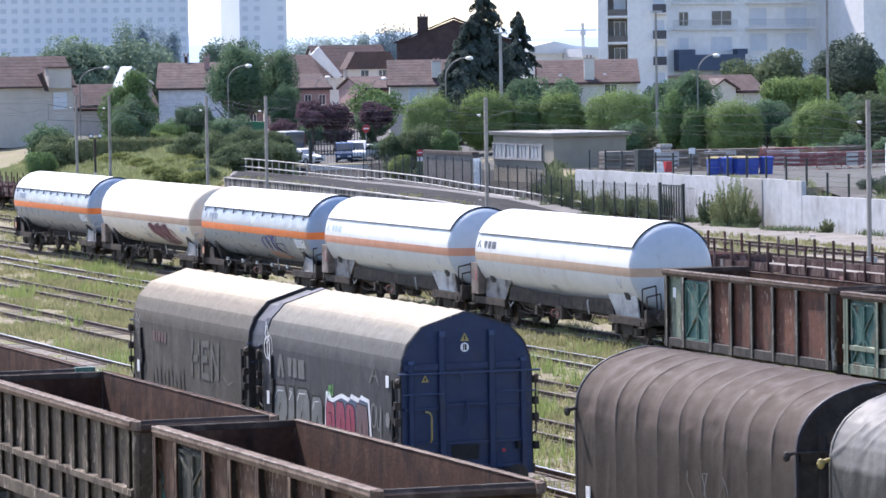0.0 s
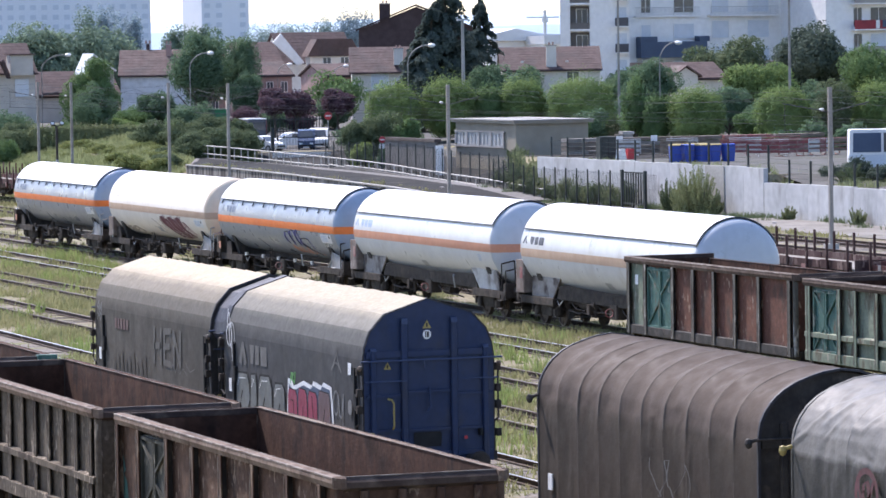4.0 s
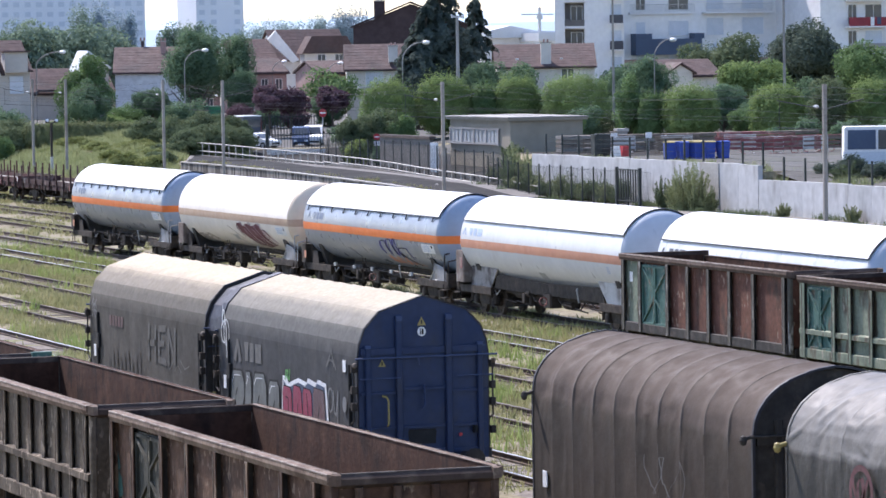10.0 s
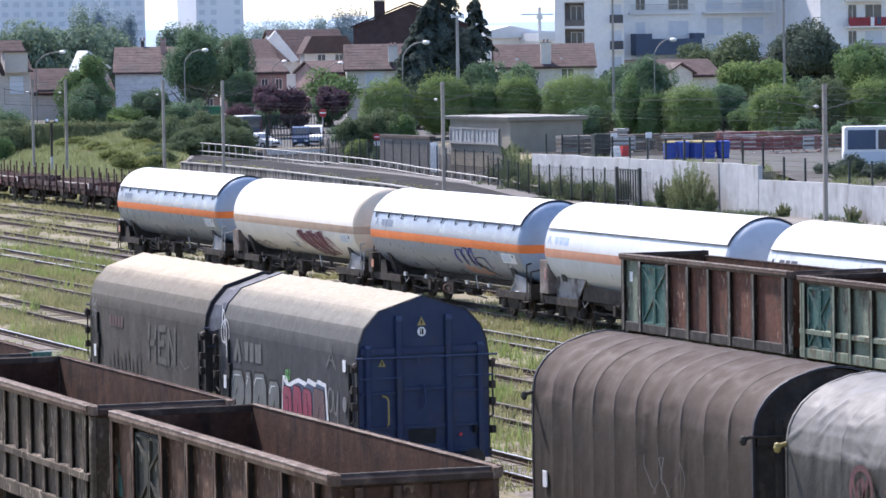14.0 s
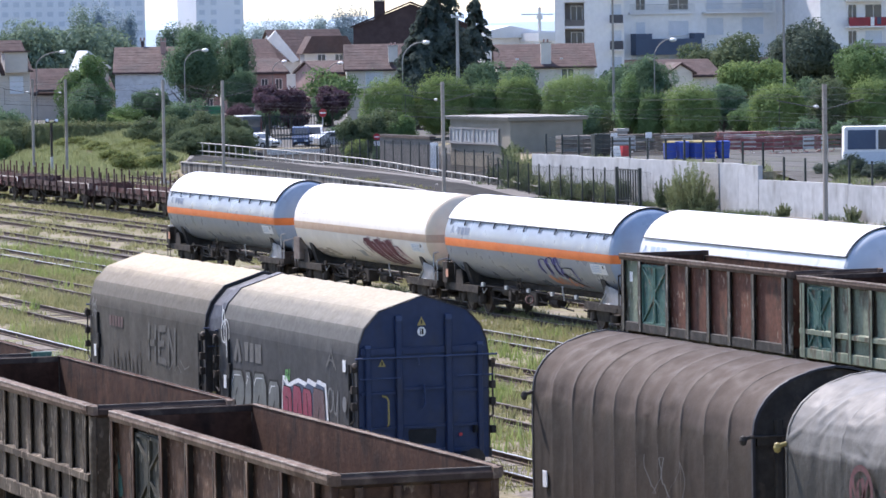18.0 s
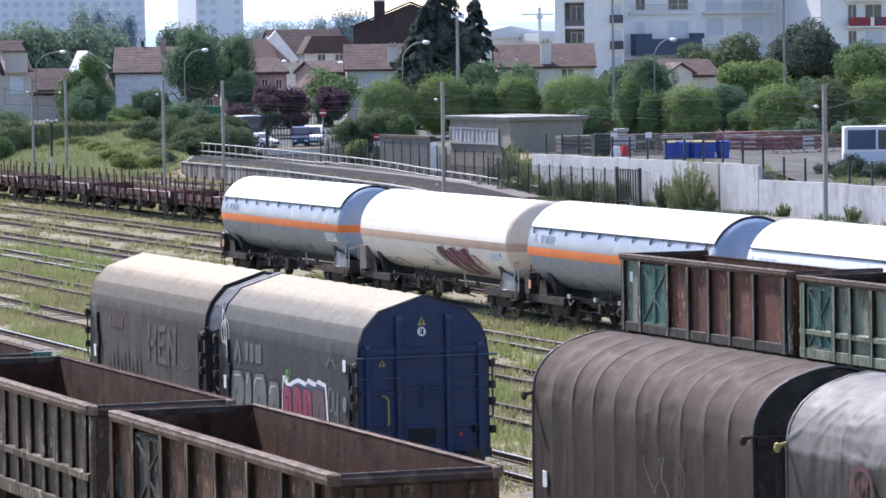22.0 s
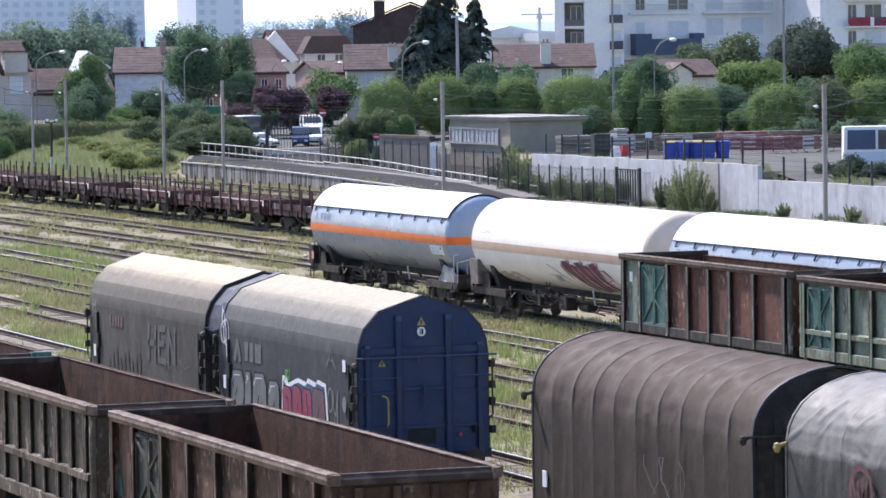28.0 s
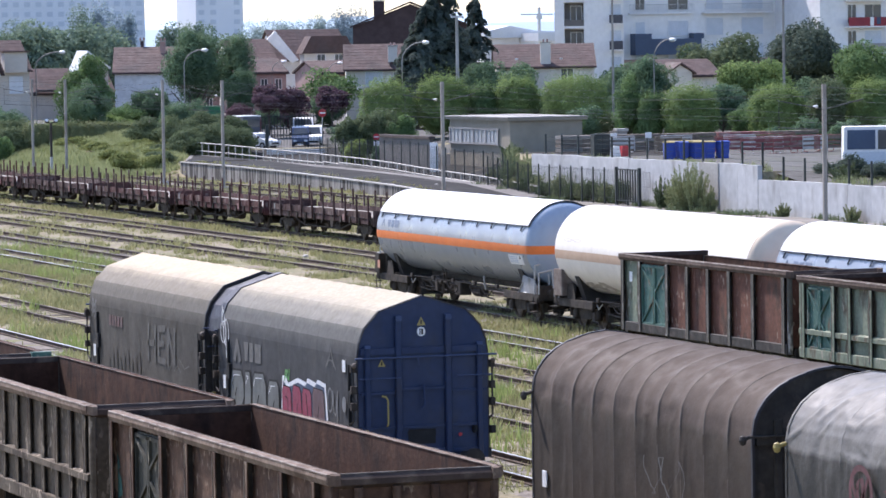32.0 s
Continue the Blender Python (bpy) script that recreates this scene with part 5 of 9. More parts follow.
def flat_wagon(label, at, paint, board, half=9.2):
    """A flat wagon with low side boards and rows of upright stakes."""
    w = thing("flat_wagon", label, "flat wagon", "flat wagons with stakes", at=at)
    h = half - 0.62
    part("deck", Shape().box(-h, h, -1.3, 1.3, 1.18, 1.26), PLANK, w, "grey plank deck")
    for sy in (-1, 1):
        so = Shape()
        so.yprism([(-h, 1.16), (h, 1.16), (h, 0.9), (-h, 0.9)], sy * 1.3 - 0.05, sy * 1.3 + 0.05)
        part("solebar", so, paint, w)
        tb = Shape().tube((-h + 3.6, sy * 1.15, 0.9), (-h + 5.6, sy * 1.15, 0.5), 0.045, 5).tube((-h + 5.6, sy * 1.15, 0.5), (h - 5.6, sy * 1.15, 0.5), 0.045, 5).tube((h - 5.6, sy * 1.15, 0.5), (h - 3.6, sy * 1.15, 0.9), 0.045, 5)
        for k in range(4):
            tb.box(-h + 5.6 + k * (2 * h - 11.2) / 3 - 0.05, -h + 5.6 + k * (2 * h - 11.2) / 3 + 0.05, sy * 1.15 - 0.04, sy * 1.15 + 0.04, 0.5, 0.92)
        part("truss_rod", tb, UNDER, w)
        for k in range(12):
            x = -h + 0.5 + k * (2 * h - 1.0) / 11
            part("stake_pocket", Shape().box(x - 0.09, x + 0.09, sy * 1.36 - 0.06, sy * 1.36 + 0.06, 0.86, 1.16), UNDER, w)
        part("plate", Shape().box(-h + 0.9, -h + 1.15, sy * 1.4 - 0.004, sy * 1.4 + 0.004, 1.22, 1.52), GRAF_PALE, w, "small pale plate")
        part("plate", Shape().box(h - 4.6, h - 4.0, sy * 1.4 - 0.004, sy * 1.4 + 0.004, 1.0, 1.3), PINK_PLATE, w, "faded pink data panel")
        part("ladder", Shape().box(h - 0.5, h - 0.45, sy * 1.4 - 0.02, sy * 1.4 + 0.02, 0.35, 1.2).box(h - 0.15, h - 0.1, sy * 1.4 - 0.02, sy * 1.4 + 0.02, 0.35, 1.2).box(h - 0.5, h - 0.1, sy * 1.4 - 0.02, sy * 1.4 + 0.02, 0.4, 0.45), UNDER, w)
        for k in range(6):
            x0 = -h + 0.1 + k * (2 * h - 0.2) / 6
            part("side_board", Shape().box(x0, x0 + (2 * h - 0.2) / 6 - 0.08, sy * 1.36 - 0.025, sy * 1.36 + 0.025, 1.2, 1.5 + 0.03 * (k % 2)), board, w)
        for k in range(10):
            x = -h + 0.35 + k * (2 * h - 0.7) / 9
            part("stake", Shape().vbox(x - 0.05, x + 0.05, sy * 1.44 - 0.045, sy * 1.44 + 0.045, 0.92, 2.35, 0.015), paint, w)
    for sx in (-1, 1):
        part("end_board", Shape().box(sx * h - 0.03, sx * h + 0.03, -1.3, 1.3, 1.2, 1.6), board, w)
        part("headstock", Shape().cbox(sx * h - 0.1, sx * h + 0.1, -1.3, 1.3, 0.8, 1.2), paint, w)
        bogie(w, sx * (h - 2.1))
    part("brake_cylinder", Shape().tube((-1.5, -0.4, 0.6), (-0.4, -0.4, 0.6), 0.2, 10), UNDER, w)
    part("tool_box", Shape().vbox(0.2, 1.2, -0.9, -0.4, 0.45, 0.85), UNDER, w)
    part("air_reservoir", Shape().tube((1.8, -0.85, 0.62), (3.1, -0.85, 0.62), 0.24, 12), UNDER, w)
    part("brake_wheel", Shape().tube((2.4, -1.42, 0.85), (2.4, -1.46, 0.85), 0.25, 14), UNDER, w)
    part("cross_beams", Shape().box(-0.1, 0.1, -1.25, 1.25, 0.7, 1.1).box(-3.1, -2.9, -1.25, 1.25, 0.75, 1.1).box(2.9, 3.1, -1.25, 1.25, 0.75, 1.1), UNDER, w)
    buffers(w, half)
    return w


# --- open wagons standing nearest the bridge
G_POSTS = (0.07, 1.5, 3.4, 5.05, 6.75, 8.6, 10.5, 12.2)
GW1 = gondola("rusty brown open goods wagon, empty, with worn rim", pose(-67.6, 21.4, 0), posts=G_POSTS, band=True, door=(1.56, 3.34), panel=PANEL_DK, post_mat=RUST, rim_mat=RIM, door_mat=DOOR_GR)
for q, (x0, x1, z0, z1) in enumerate(((-6.4, -6.05, 1.4, 1.95), (-6.42, -6.2, 1.9, 2.3))):
    part("paint_patch", Shape().add([(x0, -1.345, z0), (x1, -1.345, z0 + 0.1), (x1 - 0.08, -1.345, z1 - 0.15), (x0 + 0.05, -1.345, z1)], [(0, 1, 2, 3)]), TEAL, GW1, "splash of green paint")
G2_POSTS = tuple(0.6 + 1.07 * k for k in range(12))
gondola("grimy grey-brown open wagon with belt rail, empty", pose(-81.75, 21.3, 0), posts=G2_POSTS, panel=PANEL_GB, post_mat=PANEL_GB, rim_mat=RIM, belt_mat=PANEL_GB, belt=1.66, floor=1.0, length=12.7, post_d=0.09)
G3 = gondola("brown rusted open goods wagon, empty", pose(-95.7, 21.25, 0), posts=G2_POSTS, panel=PANEL_DK, post_mat=RUST, rim_mat=RIM, belt=1.66, floor=1.0, length=12.7, post_d=0.09)
part("paint_patch", Shape().box(6.3, 6.52, 1.02, 1.46, 2.93, 3.066), TEAL, G3, "dab of teal paint on the rim")
# --- open wagons with green doors
GR_POSTS = (0.2, 1.5, 3.6, 5.1, 6.6, 8.1, 9.75, 11.8)
gondola("open wagon with red-brown panels and a teal door", pose(-109.0, 48.35, 0), length=12.0, top=3.44, floor=1.35, half=6.4, posts=GR_POSTS, door=(1.6, 3.5), end_bay=((0.08, 1.42),), panel=RUST_RED, post_mat=PANEL_GR, rim_mat=RIM_DULL, door_mat=TEAL, sill_mat=DARK_STEEL, far_drop=0.15, group="open wagons with teal doors")
gondola("worn pale green open wagon with teal door", pose(-96.2, 48.35, 0), length=12.0, top=3.36, floor=1.35, half=6.4, posts=(0.3, 2.2, 3.2, 4.5, 5.8, 7.1, 8.4, 9.7, 11.0), door=(0.5, 2.05), panel=GREEN_WORN, post_mat=GREEN_WORN, rim_mat=RIM_DULL, door_mat=TEAL, belt=1.85, belt_mat=GREEN_WORN, group="open wagons with teal doors")
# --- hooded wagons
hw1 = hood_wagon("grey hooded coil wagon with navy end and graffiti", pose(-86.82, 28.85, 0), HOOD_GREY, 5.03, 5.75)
# end wall in dark steel instead of navy: the gap's shadow as colour
hw2 = hood_wagon("brown-grey hooded coil wagon, weathered", pose(-98.21, 28.85, 0), HOOD_BROWN, 5.23, 5.6, DARK_STEEL, "dark end wall, shade of the gap painted in", 2)
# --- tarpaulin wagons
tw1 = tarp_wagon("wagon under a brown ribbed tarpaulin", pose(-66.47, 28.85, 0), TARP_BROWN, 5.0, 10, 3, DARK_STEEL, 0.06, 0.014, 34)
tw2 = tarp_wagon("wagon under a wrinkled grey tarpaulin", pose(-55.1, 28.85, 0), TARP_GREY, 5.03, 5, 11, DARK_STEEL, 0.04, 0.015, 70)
ring = Shape()
for k in range(20):
    a, b = k * math.tau / 20, (k + 1) * math.tau / 20
    ring.add([(-2.15 + q * math.cos(t), -1.565, 2.75 + q * math.sin(t)) for q, t in ((0.33, a), (0.43, a), (0.43, b), (0.33, b))], [(0, 1, 2, 3)])
part("graffiti", ring, GRAF_ROUGE, tw2, "faint red sprayed ring")
scrawl(tw2, "graffiti", -2.4, -1.9, 2.5, 3.0, -1.568, GRAF_ROUGE, 35, 4, 0.04, "faint red scrawl in the ring")
scrawl(tw2, "graffiti", -1.3, -0.3, 2.4, 2.9, -1.565, GRAF_ROUGE, 31, 4, 0.06, "faint red scrawl")
scrawl(tw1, "graffiti", 0.6, 2.4, 1.9, 2.6, -1.56, GRAF_FADE, 33, 5, 0.014, "thin pale scrawl")
part("round_plate", Shape().add([(4.24 + 0.14 * math.cos(-k * math.tau / 18), -1.496, 2.18 + 0.17 * math.sin(-k * math.tau / 18)) for k in range(18)], [tuple(range(18))]), GRAF_PALE, hw1, "round pale plate")
# --- flat wagons
for k in range(13):
    flat_wagon("reddish brown flat wagon with stakes" if k % 3 else "oxide red flat wagon with side boards and stakes", pose(-333.5 + 18.45 * k, 67.85, 0), FLAT_BROWN if k % 3 else FLAT_RED, FLAT_BROWN if k % 3 == 1 else FLAT_RED)
# --- the moving tank train, far end first
SEAMS = (-204.75, -185.75, -167.4, -148.6, -129.95)
TANKS.append(tank_wagon("grey tank wagon with white shield and orange band", pose(0, 0, 0), GREY_TANK, ORANGE, True, True, True, rng=1, head_mat=HEAD_BLUE_SHADE))
TANKS.append(tank_wagon("cream tank wagon with tan band and dark red scrawl", pose(0, 0, 0), CREAM_TANK, TAN, False, False, rng=1, head_mat=HEAD_CREAM))
TANKS.append(tank_wagon("grey tank wagon with orange band and blue scrawl", pose(0, 0, 0), GREY_TANK, ORANGE, True, True, True, rng=2, head_mat=HEAD_BLUE_SHADE))
TANKS.append(
             tank_wagon("pale tank wagon with faded orange band, smooth shield", pose(0, 0, 0), PALE_TANK, ORANGE_FADED, True, False, True, True, rng=2, head_mat=HEAD_PALE_SHADE))
TANKS.append(tank_wagon("pale tank wagon with tan band and white shield", pose(0, 0, 0), PALE_TANK, TAN, True, False, True, True, rng=4, head_mat=HEAD_PALE_SHADE))
def tank_stroke(w, pts, width, material, r, label=""):
    """A spray stroke on the tank's side through (x, angle), tapering to its ends."""
    n = 8
    rows, tt = [], [k / (len(pts) - 1) for k in range(len(pts))]
    for k in range(n + 1):
        u = k / n
        x, a = float(np.interp(u, tt, [p[0] for p in pts])), float(np.interp(u, tt, [p[1] for p in pts]))
        q = width * (0.45 + 0.55 * math.sin(math.pi * min(1.0, u * 1.3 + 0.12)))
        rows.append([on_tank(x - q, a, r), on_tank(x + q, a + 1.5, r)])
    part("graffiti", Shape().strip(rows), material, w, label)


RED_STROKES = (((0.85, -15), (1.5, -34), (2.5, -62)), ((1.5, -19), (2.1, -37), (3.2, -66)), ((2.1, -15), (2.75, -34), (3.7, -62)), ((2.75, -18), (3.3, -36), (4.1, -60)), ((3.45, -15), (3.8, -32), (4.7, -56)))
for k, pts in enumerate(RED_STROKES):
    tank_stroke(TANKS[1], pts, 0.36, GRAF_RED, 1.507 + 0.0006 * k, "dark red spray scrawl")
    tank_stroke(TANKS[1], [(x + 0.34, a + 3) for x, a in pts], 0.06, GRAF_MAUVE, 1.514 + 0.0006 * k, "pale pink edges of the scrawl")
    tank_stroke(TANKS[1], [(pts[0][0] - 0.1, pts[0][1] - 2), (pts[0][0] + 0.5, pts[0][1] - 5), (pts[0][0] + 0.62, pts[0][1] + 2)], 0.1, GRAF_RED, 1.52 + 0.0006 * k)
for pts in (((3.3, -16), (3.6, -13), (3.9, -22), (4.4, -34)), ((4.0, -24), (4.5, -22), (5.0, -34), (4.4, -40)), ((0.8, -15), (0.6, -22), (1.2, -40))):
    tank_stroke(TANKS[1], pts, 0.07, GRAF_RED, 1.524, "thin dark scribble")
tank_stroke(TANKS[1], [(4.3, -24), (4.9, -36), (5.4, -48)], 0.3, GRAF_BLUSH, 1.506, "pale pink overspray")
for pts in (((0.7, -46), (-0.3, -28), (-0.9, -22)), ((0.2, -52), (-0.6, -40), (-1.0, -38))):
    tank_stroke(TANKS[1], pts, 0.05, SADDLE_PALE, 1.507, "faint scratch of spray")
for x in (-7.35, -6.5):
    ov = Shape()
    for k in range(16):
        a, b = k * math.tau / 16, (k + 1) * math.tau / 16
        ov.strip([[on_tank(x + 0.4 + 0.4 * math.cos(t), 14.6 + 2.2 * math.sin(t), 1.508), on_tank(x + 0.4 + 0.34 * math.cos(t), 14.6 + 1.5 * math.sin(t), 1.508)] for t in (a, b)])
    part("sign_holder", ov, SADDLE_PALE, TANKS[1], "pale oval plate holder")
tank_scrawl(TANKS[1], "stain", -6.9, -4.2, -58, -44, SADDLE_PALE, 51, 7, r=1.506, thick=0.2, label="brown rust stain")
tank_scrawl(TANKS[2], "graffiti", 1.3, 4.4, -56, -40, ORANGE_FADED, 28, 9, r=1.507, thick=0.09, label="orange foot of the blue scrawl", lean=0.4, drop=4)
for k, (x0, x1, a0, a1) in enumerate(((1.25, 2.0, -38, -16), (2.0, 2.7, -36, -13), (2.75, 3.2, -40, -12), (3.2, 4.4, -42, -25))):
    for mt, wd, r in ((GRAF_BLUE, 0.13, 1.51), (BLACK, 0.045, 1.515)):
        tank_stroke(TANKS[2], [(x0 + 0.3, a0), (x0, (a0 + a1) / 2), (x0 + 0.15, a1), (x1 - 0.1, a1 + 1), (x1, (a0 + a1) / 2), (x1 + 0.15, a0 - 2)], wd, mt, r + 0.0007 * k, "blue spray scrawl with dark outline")
tank_stroke(TANKS[2], [(3.4, -34), (3.9, -44), (4.7, -58)], 0.08, BLACK, 1.516)
Y_TRAIN = 53.17
for w, s, hc in zip(TANKS, SEAMS, TANK_HALF):
    w.matrix_basis = pose(s + hc, Y_TRAIN, 0)
# --- spray paint and marks on the hooded wagons
# positions along each wagon from its middle; heights over the rail
def stroke(w, name, pts, y, width, material, label=""):
    """A painted line of even width through points (x, z) on a flat side."""
    s = Shape()
    for i, ((xa, za), (xb, zb)) in enumerate(zip(pts, pts[1:])):
        d = Vector((xb - xa, 0, zb - za)).normalized()
        o = Vector((-d.z, 0, d.x)) * width / 2
        a_, b_ = Vector((xa, y - 0.0004 * i, za)) - d * width * 0.3, Vector((xb, y - 0.0004 * i, zb)) + d * width * 0.3
        s.add([tuple(a_ - o), tuple(b_ - o), tuple(b_ + o), tuple(a_ + o)], [(0, 1, 2, 3)])
    return part(name, s, material, w, label)


def loop_line(x0, x1, z0, z1, n=14, turns=1.0, ph=0.0):
    return [((x0 + x1) / 2 + (x1 - x0) / 2 * math.cos(ph + math.tau * turns * k / n), (z0 + z1) / 2 + (z1 - z0) / 2 * math.sin(ph + math.tau * turns * k / n)) for k in range(n + 1)]


def fat_shape(w, name, pts, y, material, edge, label="", grow=0.05, inner=0.0):
    """A fat spray-paint shape with an outline; pts: its corners (x, z) in turn."""
    cx, cz = sum(p[0] for p in pts) / len(pts), sum(p[1] for p in pts) / len(pts)
    big = [(cx + (x - cx) + math.copysign(grow, x - cx), y, cz + (z - cz) + math.copysign(grow, z - cz)) for x, z in pts]
    o = part(name + "_outline", Shape().add(big, [tuple(range(len(big)))]), edge, w)
    part(name, Shape().add([(x, y - 0.004, z) for x, z in pts], [tuple(range(len(pts)))]), material, w, label)
    return o


SIDE = -1.479
# crimson block shapes with a white and blue outline above
CRIM_X = (-0.12, 0.62, 1.32, 2.05, 2.95)
part("graffiti_outline", Shape().add([(-0.28, SIDE, 1.25), (3.18, SIDE, 1.25), (2.96, SIDE, 2.52), (2.4, SIDE, 2.58), (2.28, SIDE, 2.5), (1.7, SIDE, 2.56), (1.6, SIDE, 2.46), (1.0, SIDE, 2.52), (0.3, SIDE, 2.36), (0.14, SIDE, 2.5), (-0.12, SIDE, 2.5)], [tuple(range(11))]), WHITE, hw1, "white outline of the crimson graffiti")
part("graffiti_shade", Shape().add([(-0.2, SIDE - 0.004, 1.25), (3.06, SIDE - 0.004, 1.25), (2.86, SIDE - 0.004, 2.44), (2.32, SIDE - 0.004, 2.49), (2.2, SIDE - 0.004, 2.4), (1.66, SIDE - 0.004, 2.46), (1.5, SIDE - 0.004, 2.37), (1.0, SIDE - 0.004, 2.42), (0.24, SIDE - 0.004, 2.25), (-0.06, SIDE - 0.004, 2.4)], [tuple(range(10))]), BALC_BLUE, hw1)
for k, (x0, x1) in enumerate(zip(CRIM_X, CRIM_X[1:])):
    zt = 2.26 + 0.035 * (k % 2) + 0.02 * k
    fat_shape(hw1, "graffiti", [(x0, 1.25), (x1 - 0.04 + 0.05 * (k % 2), 1.25), (x1 - 0.1, zt - 0.1), (x1 - 0.2, zt), (x0 + 0.1, zt + 0.02), (x0 + 0.02, zt - 0.12)], SIDE - 0.008, GRAF_PINK if k != 3 else GRAF_ROSE, BLACK, "crimson block graffiti", 0.025)
stroke(hw1, "graffiti_mark", [(0.12, 2.05), (0.3, 2.02), (0.3, 1.3)], SIDE - 0.016, 0.03, BLACK)
stroke(hw1, "graffiti_mark", [(0.98, 1.95), (0.92, 1.6), (1.12, 1.62)], SIDE - 0.016, 0.035, BLACK)
stroke(hw1, "graffiti_mark", [(1.62, 2.22), (1.72, 1.7)], SIDE - 0.016, 0.04, BLACK)
stroke(hw1, "graffiti_mark", [(2.5, 2.0), (2.4, 1.7), (2.62, 1.7)], SIDE - 0.016, 0.035, BLACK)
# pale grey block shapes with dark outlines
for k, (x0, x1, z0, z1) in enumerate(((-4.1, -3.05, 1.55, 2.38), (-3.0, -2.5, 1.55, 2.4), (-2.4, -1.35, 1.5, 2.42), (-1.25, -0.38, 1.45, 2.32))):
    q = (x1 - x0) * 0.2
    fat_shape(hw1, "graffiti", [(x0, z0), (x1 - q, z0), (x1, z0 + 0.25), (x1 - 0.02, z1 - 0.25), (x1 - q, z1), (x0 + q, z1 - 0.02), (x0 + 0.08, z1 - 0.2)], SIDE, GRAF_SLATE, BLACK, "grey block graffiti", 0.05)
    if k != 1:
        stroke(hw1, "graffiti_mark", [(x0 + 0.4, z0 + 0.25), (x0 + 0.52, z0 + 0.42)], SIDE - 0.008, 0.05, BLACK)
    stroke(hw1, "graffiti_mark", [(x0 + 0.12, z1 - 0.3), (x0 + 0.3, z1 - 0.12), (x1 - 0.3, z1 - 0.1)], SIDE - 0.008, 0.02, WHITE)
stroke(hw1, "graffiti_mark", [(-0.72, 1.5), (-0.66, 2.1), (-0.56, 2.28), (-0.44, 2.2), (-0.42, 1.7)], SIDE - 0.008, 0.05, GRAF_PALE)
# thin pale loops beside the crimson shapes
stroke(hw1, "graffiti", loop_line(3.08, 3.42, 1.95, 2.45), SIDE, 0.05, GRAF_PALE, "pale looped scrawl")
stroke(hw1, "graffiti", [(3.45, 2.4), (3.5, 1.95), (3.62, 1.9), (3.76, 2.42), (3.7, 1.6), (3.5, 1.45), (3.38, 1.6)], SIDE, 0.05, GRAF_PALE)
# white scrawl across the hood's edge
for x0, x1, z0, z1, t, ph in ((-4.72, -4.3, 2.95, 3.45, 1.6, 0.3), (-4.5, -4.1, 2.9, 3.5, 1.3, 2.0), (-4.62, -4.42, 3.3, 3.72, 2.2, 1.0)):
    stroke(hw1, "graffiti", loop_line(x0, x1, z0, z1, 18, t, ph), SIDE - 0.02, 0.028, WHITE, "white scrawl")
stroke(hw1, "graffiti", [(-4.55, 3.8), (-4.6, 3.4), (-4.35, 3.5), (-4.3, 2.62)], SIDE - 0.022, 0.03, WHITE)
# owner mark as plain shapes
part("owner_mark", Shape().add([(-3.84, SIDE, 2.62), (-3.6, SIDE, 3.1), (-3.46, SIDE, 3.1), (-3.22, SIDE, 2.62), (-3.42, SIDE, 2.56), (-3.53, SIDE, 2.86), (-3.64, SIDE, 2.56)], [tuple(range(7))]), GRAF_FADE, hw1, "pale owner mark as plain shapes")
for x0, x1, sl in ((-3.0, -2.66, 0.06), (-2.58, -2.28, 0.0), (-2.16, -1.7, 0.0)):
    part("owner_mark", Shape().add([(x0 + sl, SIDE, 2.64), (x1 - sl, SIDE, 2.64), (x1, SIDE, 3.07), (x0, SIDE, 3.07)], [(0, 1, 2, 3)]), GRAF_FADE, hw1)
stroke(hw1, "graffiti", [(2.98, 2.9), (3.26, 3.16), (3.34, 3.3), (3.42, 3.12), (3.64, 2.88)], SIDE, 0.05, GRAF_FADE, "faint pale mark")
stroke(hw1, "graffiti", loop_line(3.1, 3.5, 2.82, 3.06, 10, 0.5), SIDE, 0.04, GRAF_FADE)
stroke(hw1, "graffiti", [(0.05, 2.42), (0.12, 2.62), (0.28, 2.62), (0.16, 2.5), (0.36, 2.44), (0.4, 2.66)], SIDE - 0.002, 0.06, GRAF_GREEN, "small green tag")
bars(hw2, "owner_mark", -3.3, SIDE, 2.78, (0.2, 0.16, 0.18, 0.18, 0.2), 0.26, GRAF_FAINT, 0.09, label="faint mark as plain bars")
for pts in ([(0.35, 2.15), (0.4, 3.0)], [(0.95, 2.15), (0.98, 2.98)], [(0.4, 2.55), (0.95, 2.58)], [(1.85, 2.98), (1.3, 2.95), (1.25, 2.2), (1.85, 2.16)], [(1.28, 2.58), (1.7, 2.6)], [(2.1, 2.14), (2.12, 2.95), (2.65, 2.2), (2.7, 3.0)]):
    stroke(hw2, "graffiti", pts, SIDE - 0.001, 0.16, GRAF_DIM, "faint pale block letters")
for pts in ([(1.8, 2.0), (2.0, 2.2), (2.2, 2.0), (2.5, 2.25)], [(2.6, 2.0), (2.9, 2.15), (3.2, 2.0)], [(3.1, 2.3), (3.5, 2.1), (3.9, 2.2)]):
    stroke(hw2, "graffiti", pts, SIDE - 0.002, 0.025, GRAF_FADE, "pale scrawl")
for k in range(9):
    x = -3.4 + 0.36 * k
    stroke(hw2, "graffiti", [(x, 1.45), (x + 0.05, 2.0 + 0.12 * (k % 3)), (x + 0.12, 1.7 + 0.1 * (k % 2)), (x + 0.18, 1.45)], SIDE, 0.07, DARK_STEEL, "dark scrawl")
for z in (3.3, 3.15, 3.0):
    stroke(hw2, "graffiti", [(-5.0, z - 0.1), (-4.85, z + 0.1), (-4.7, z - 0.12), (-4.55, z + 0.06)], SIDE, 0.04, GRAF_PALE, "small pale tag")

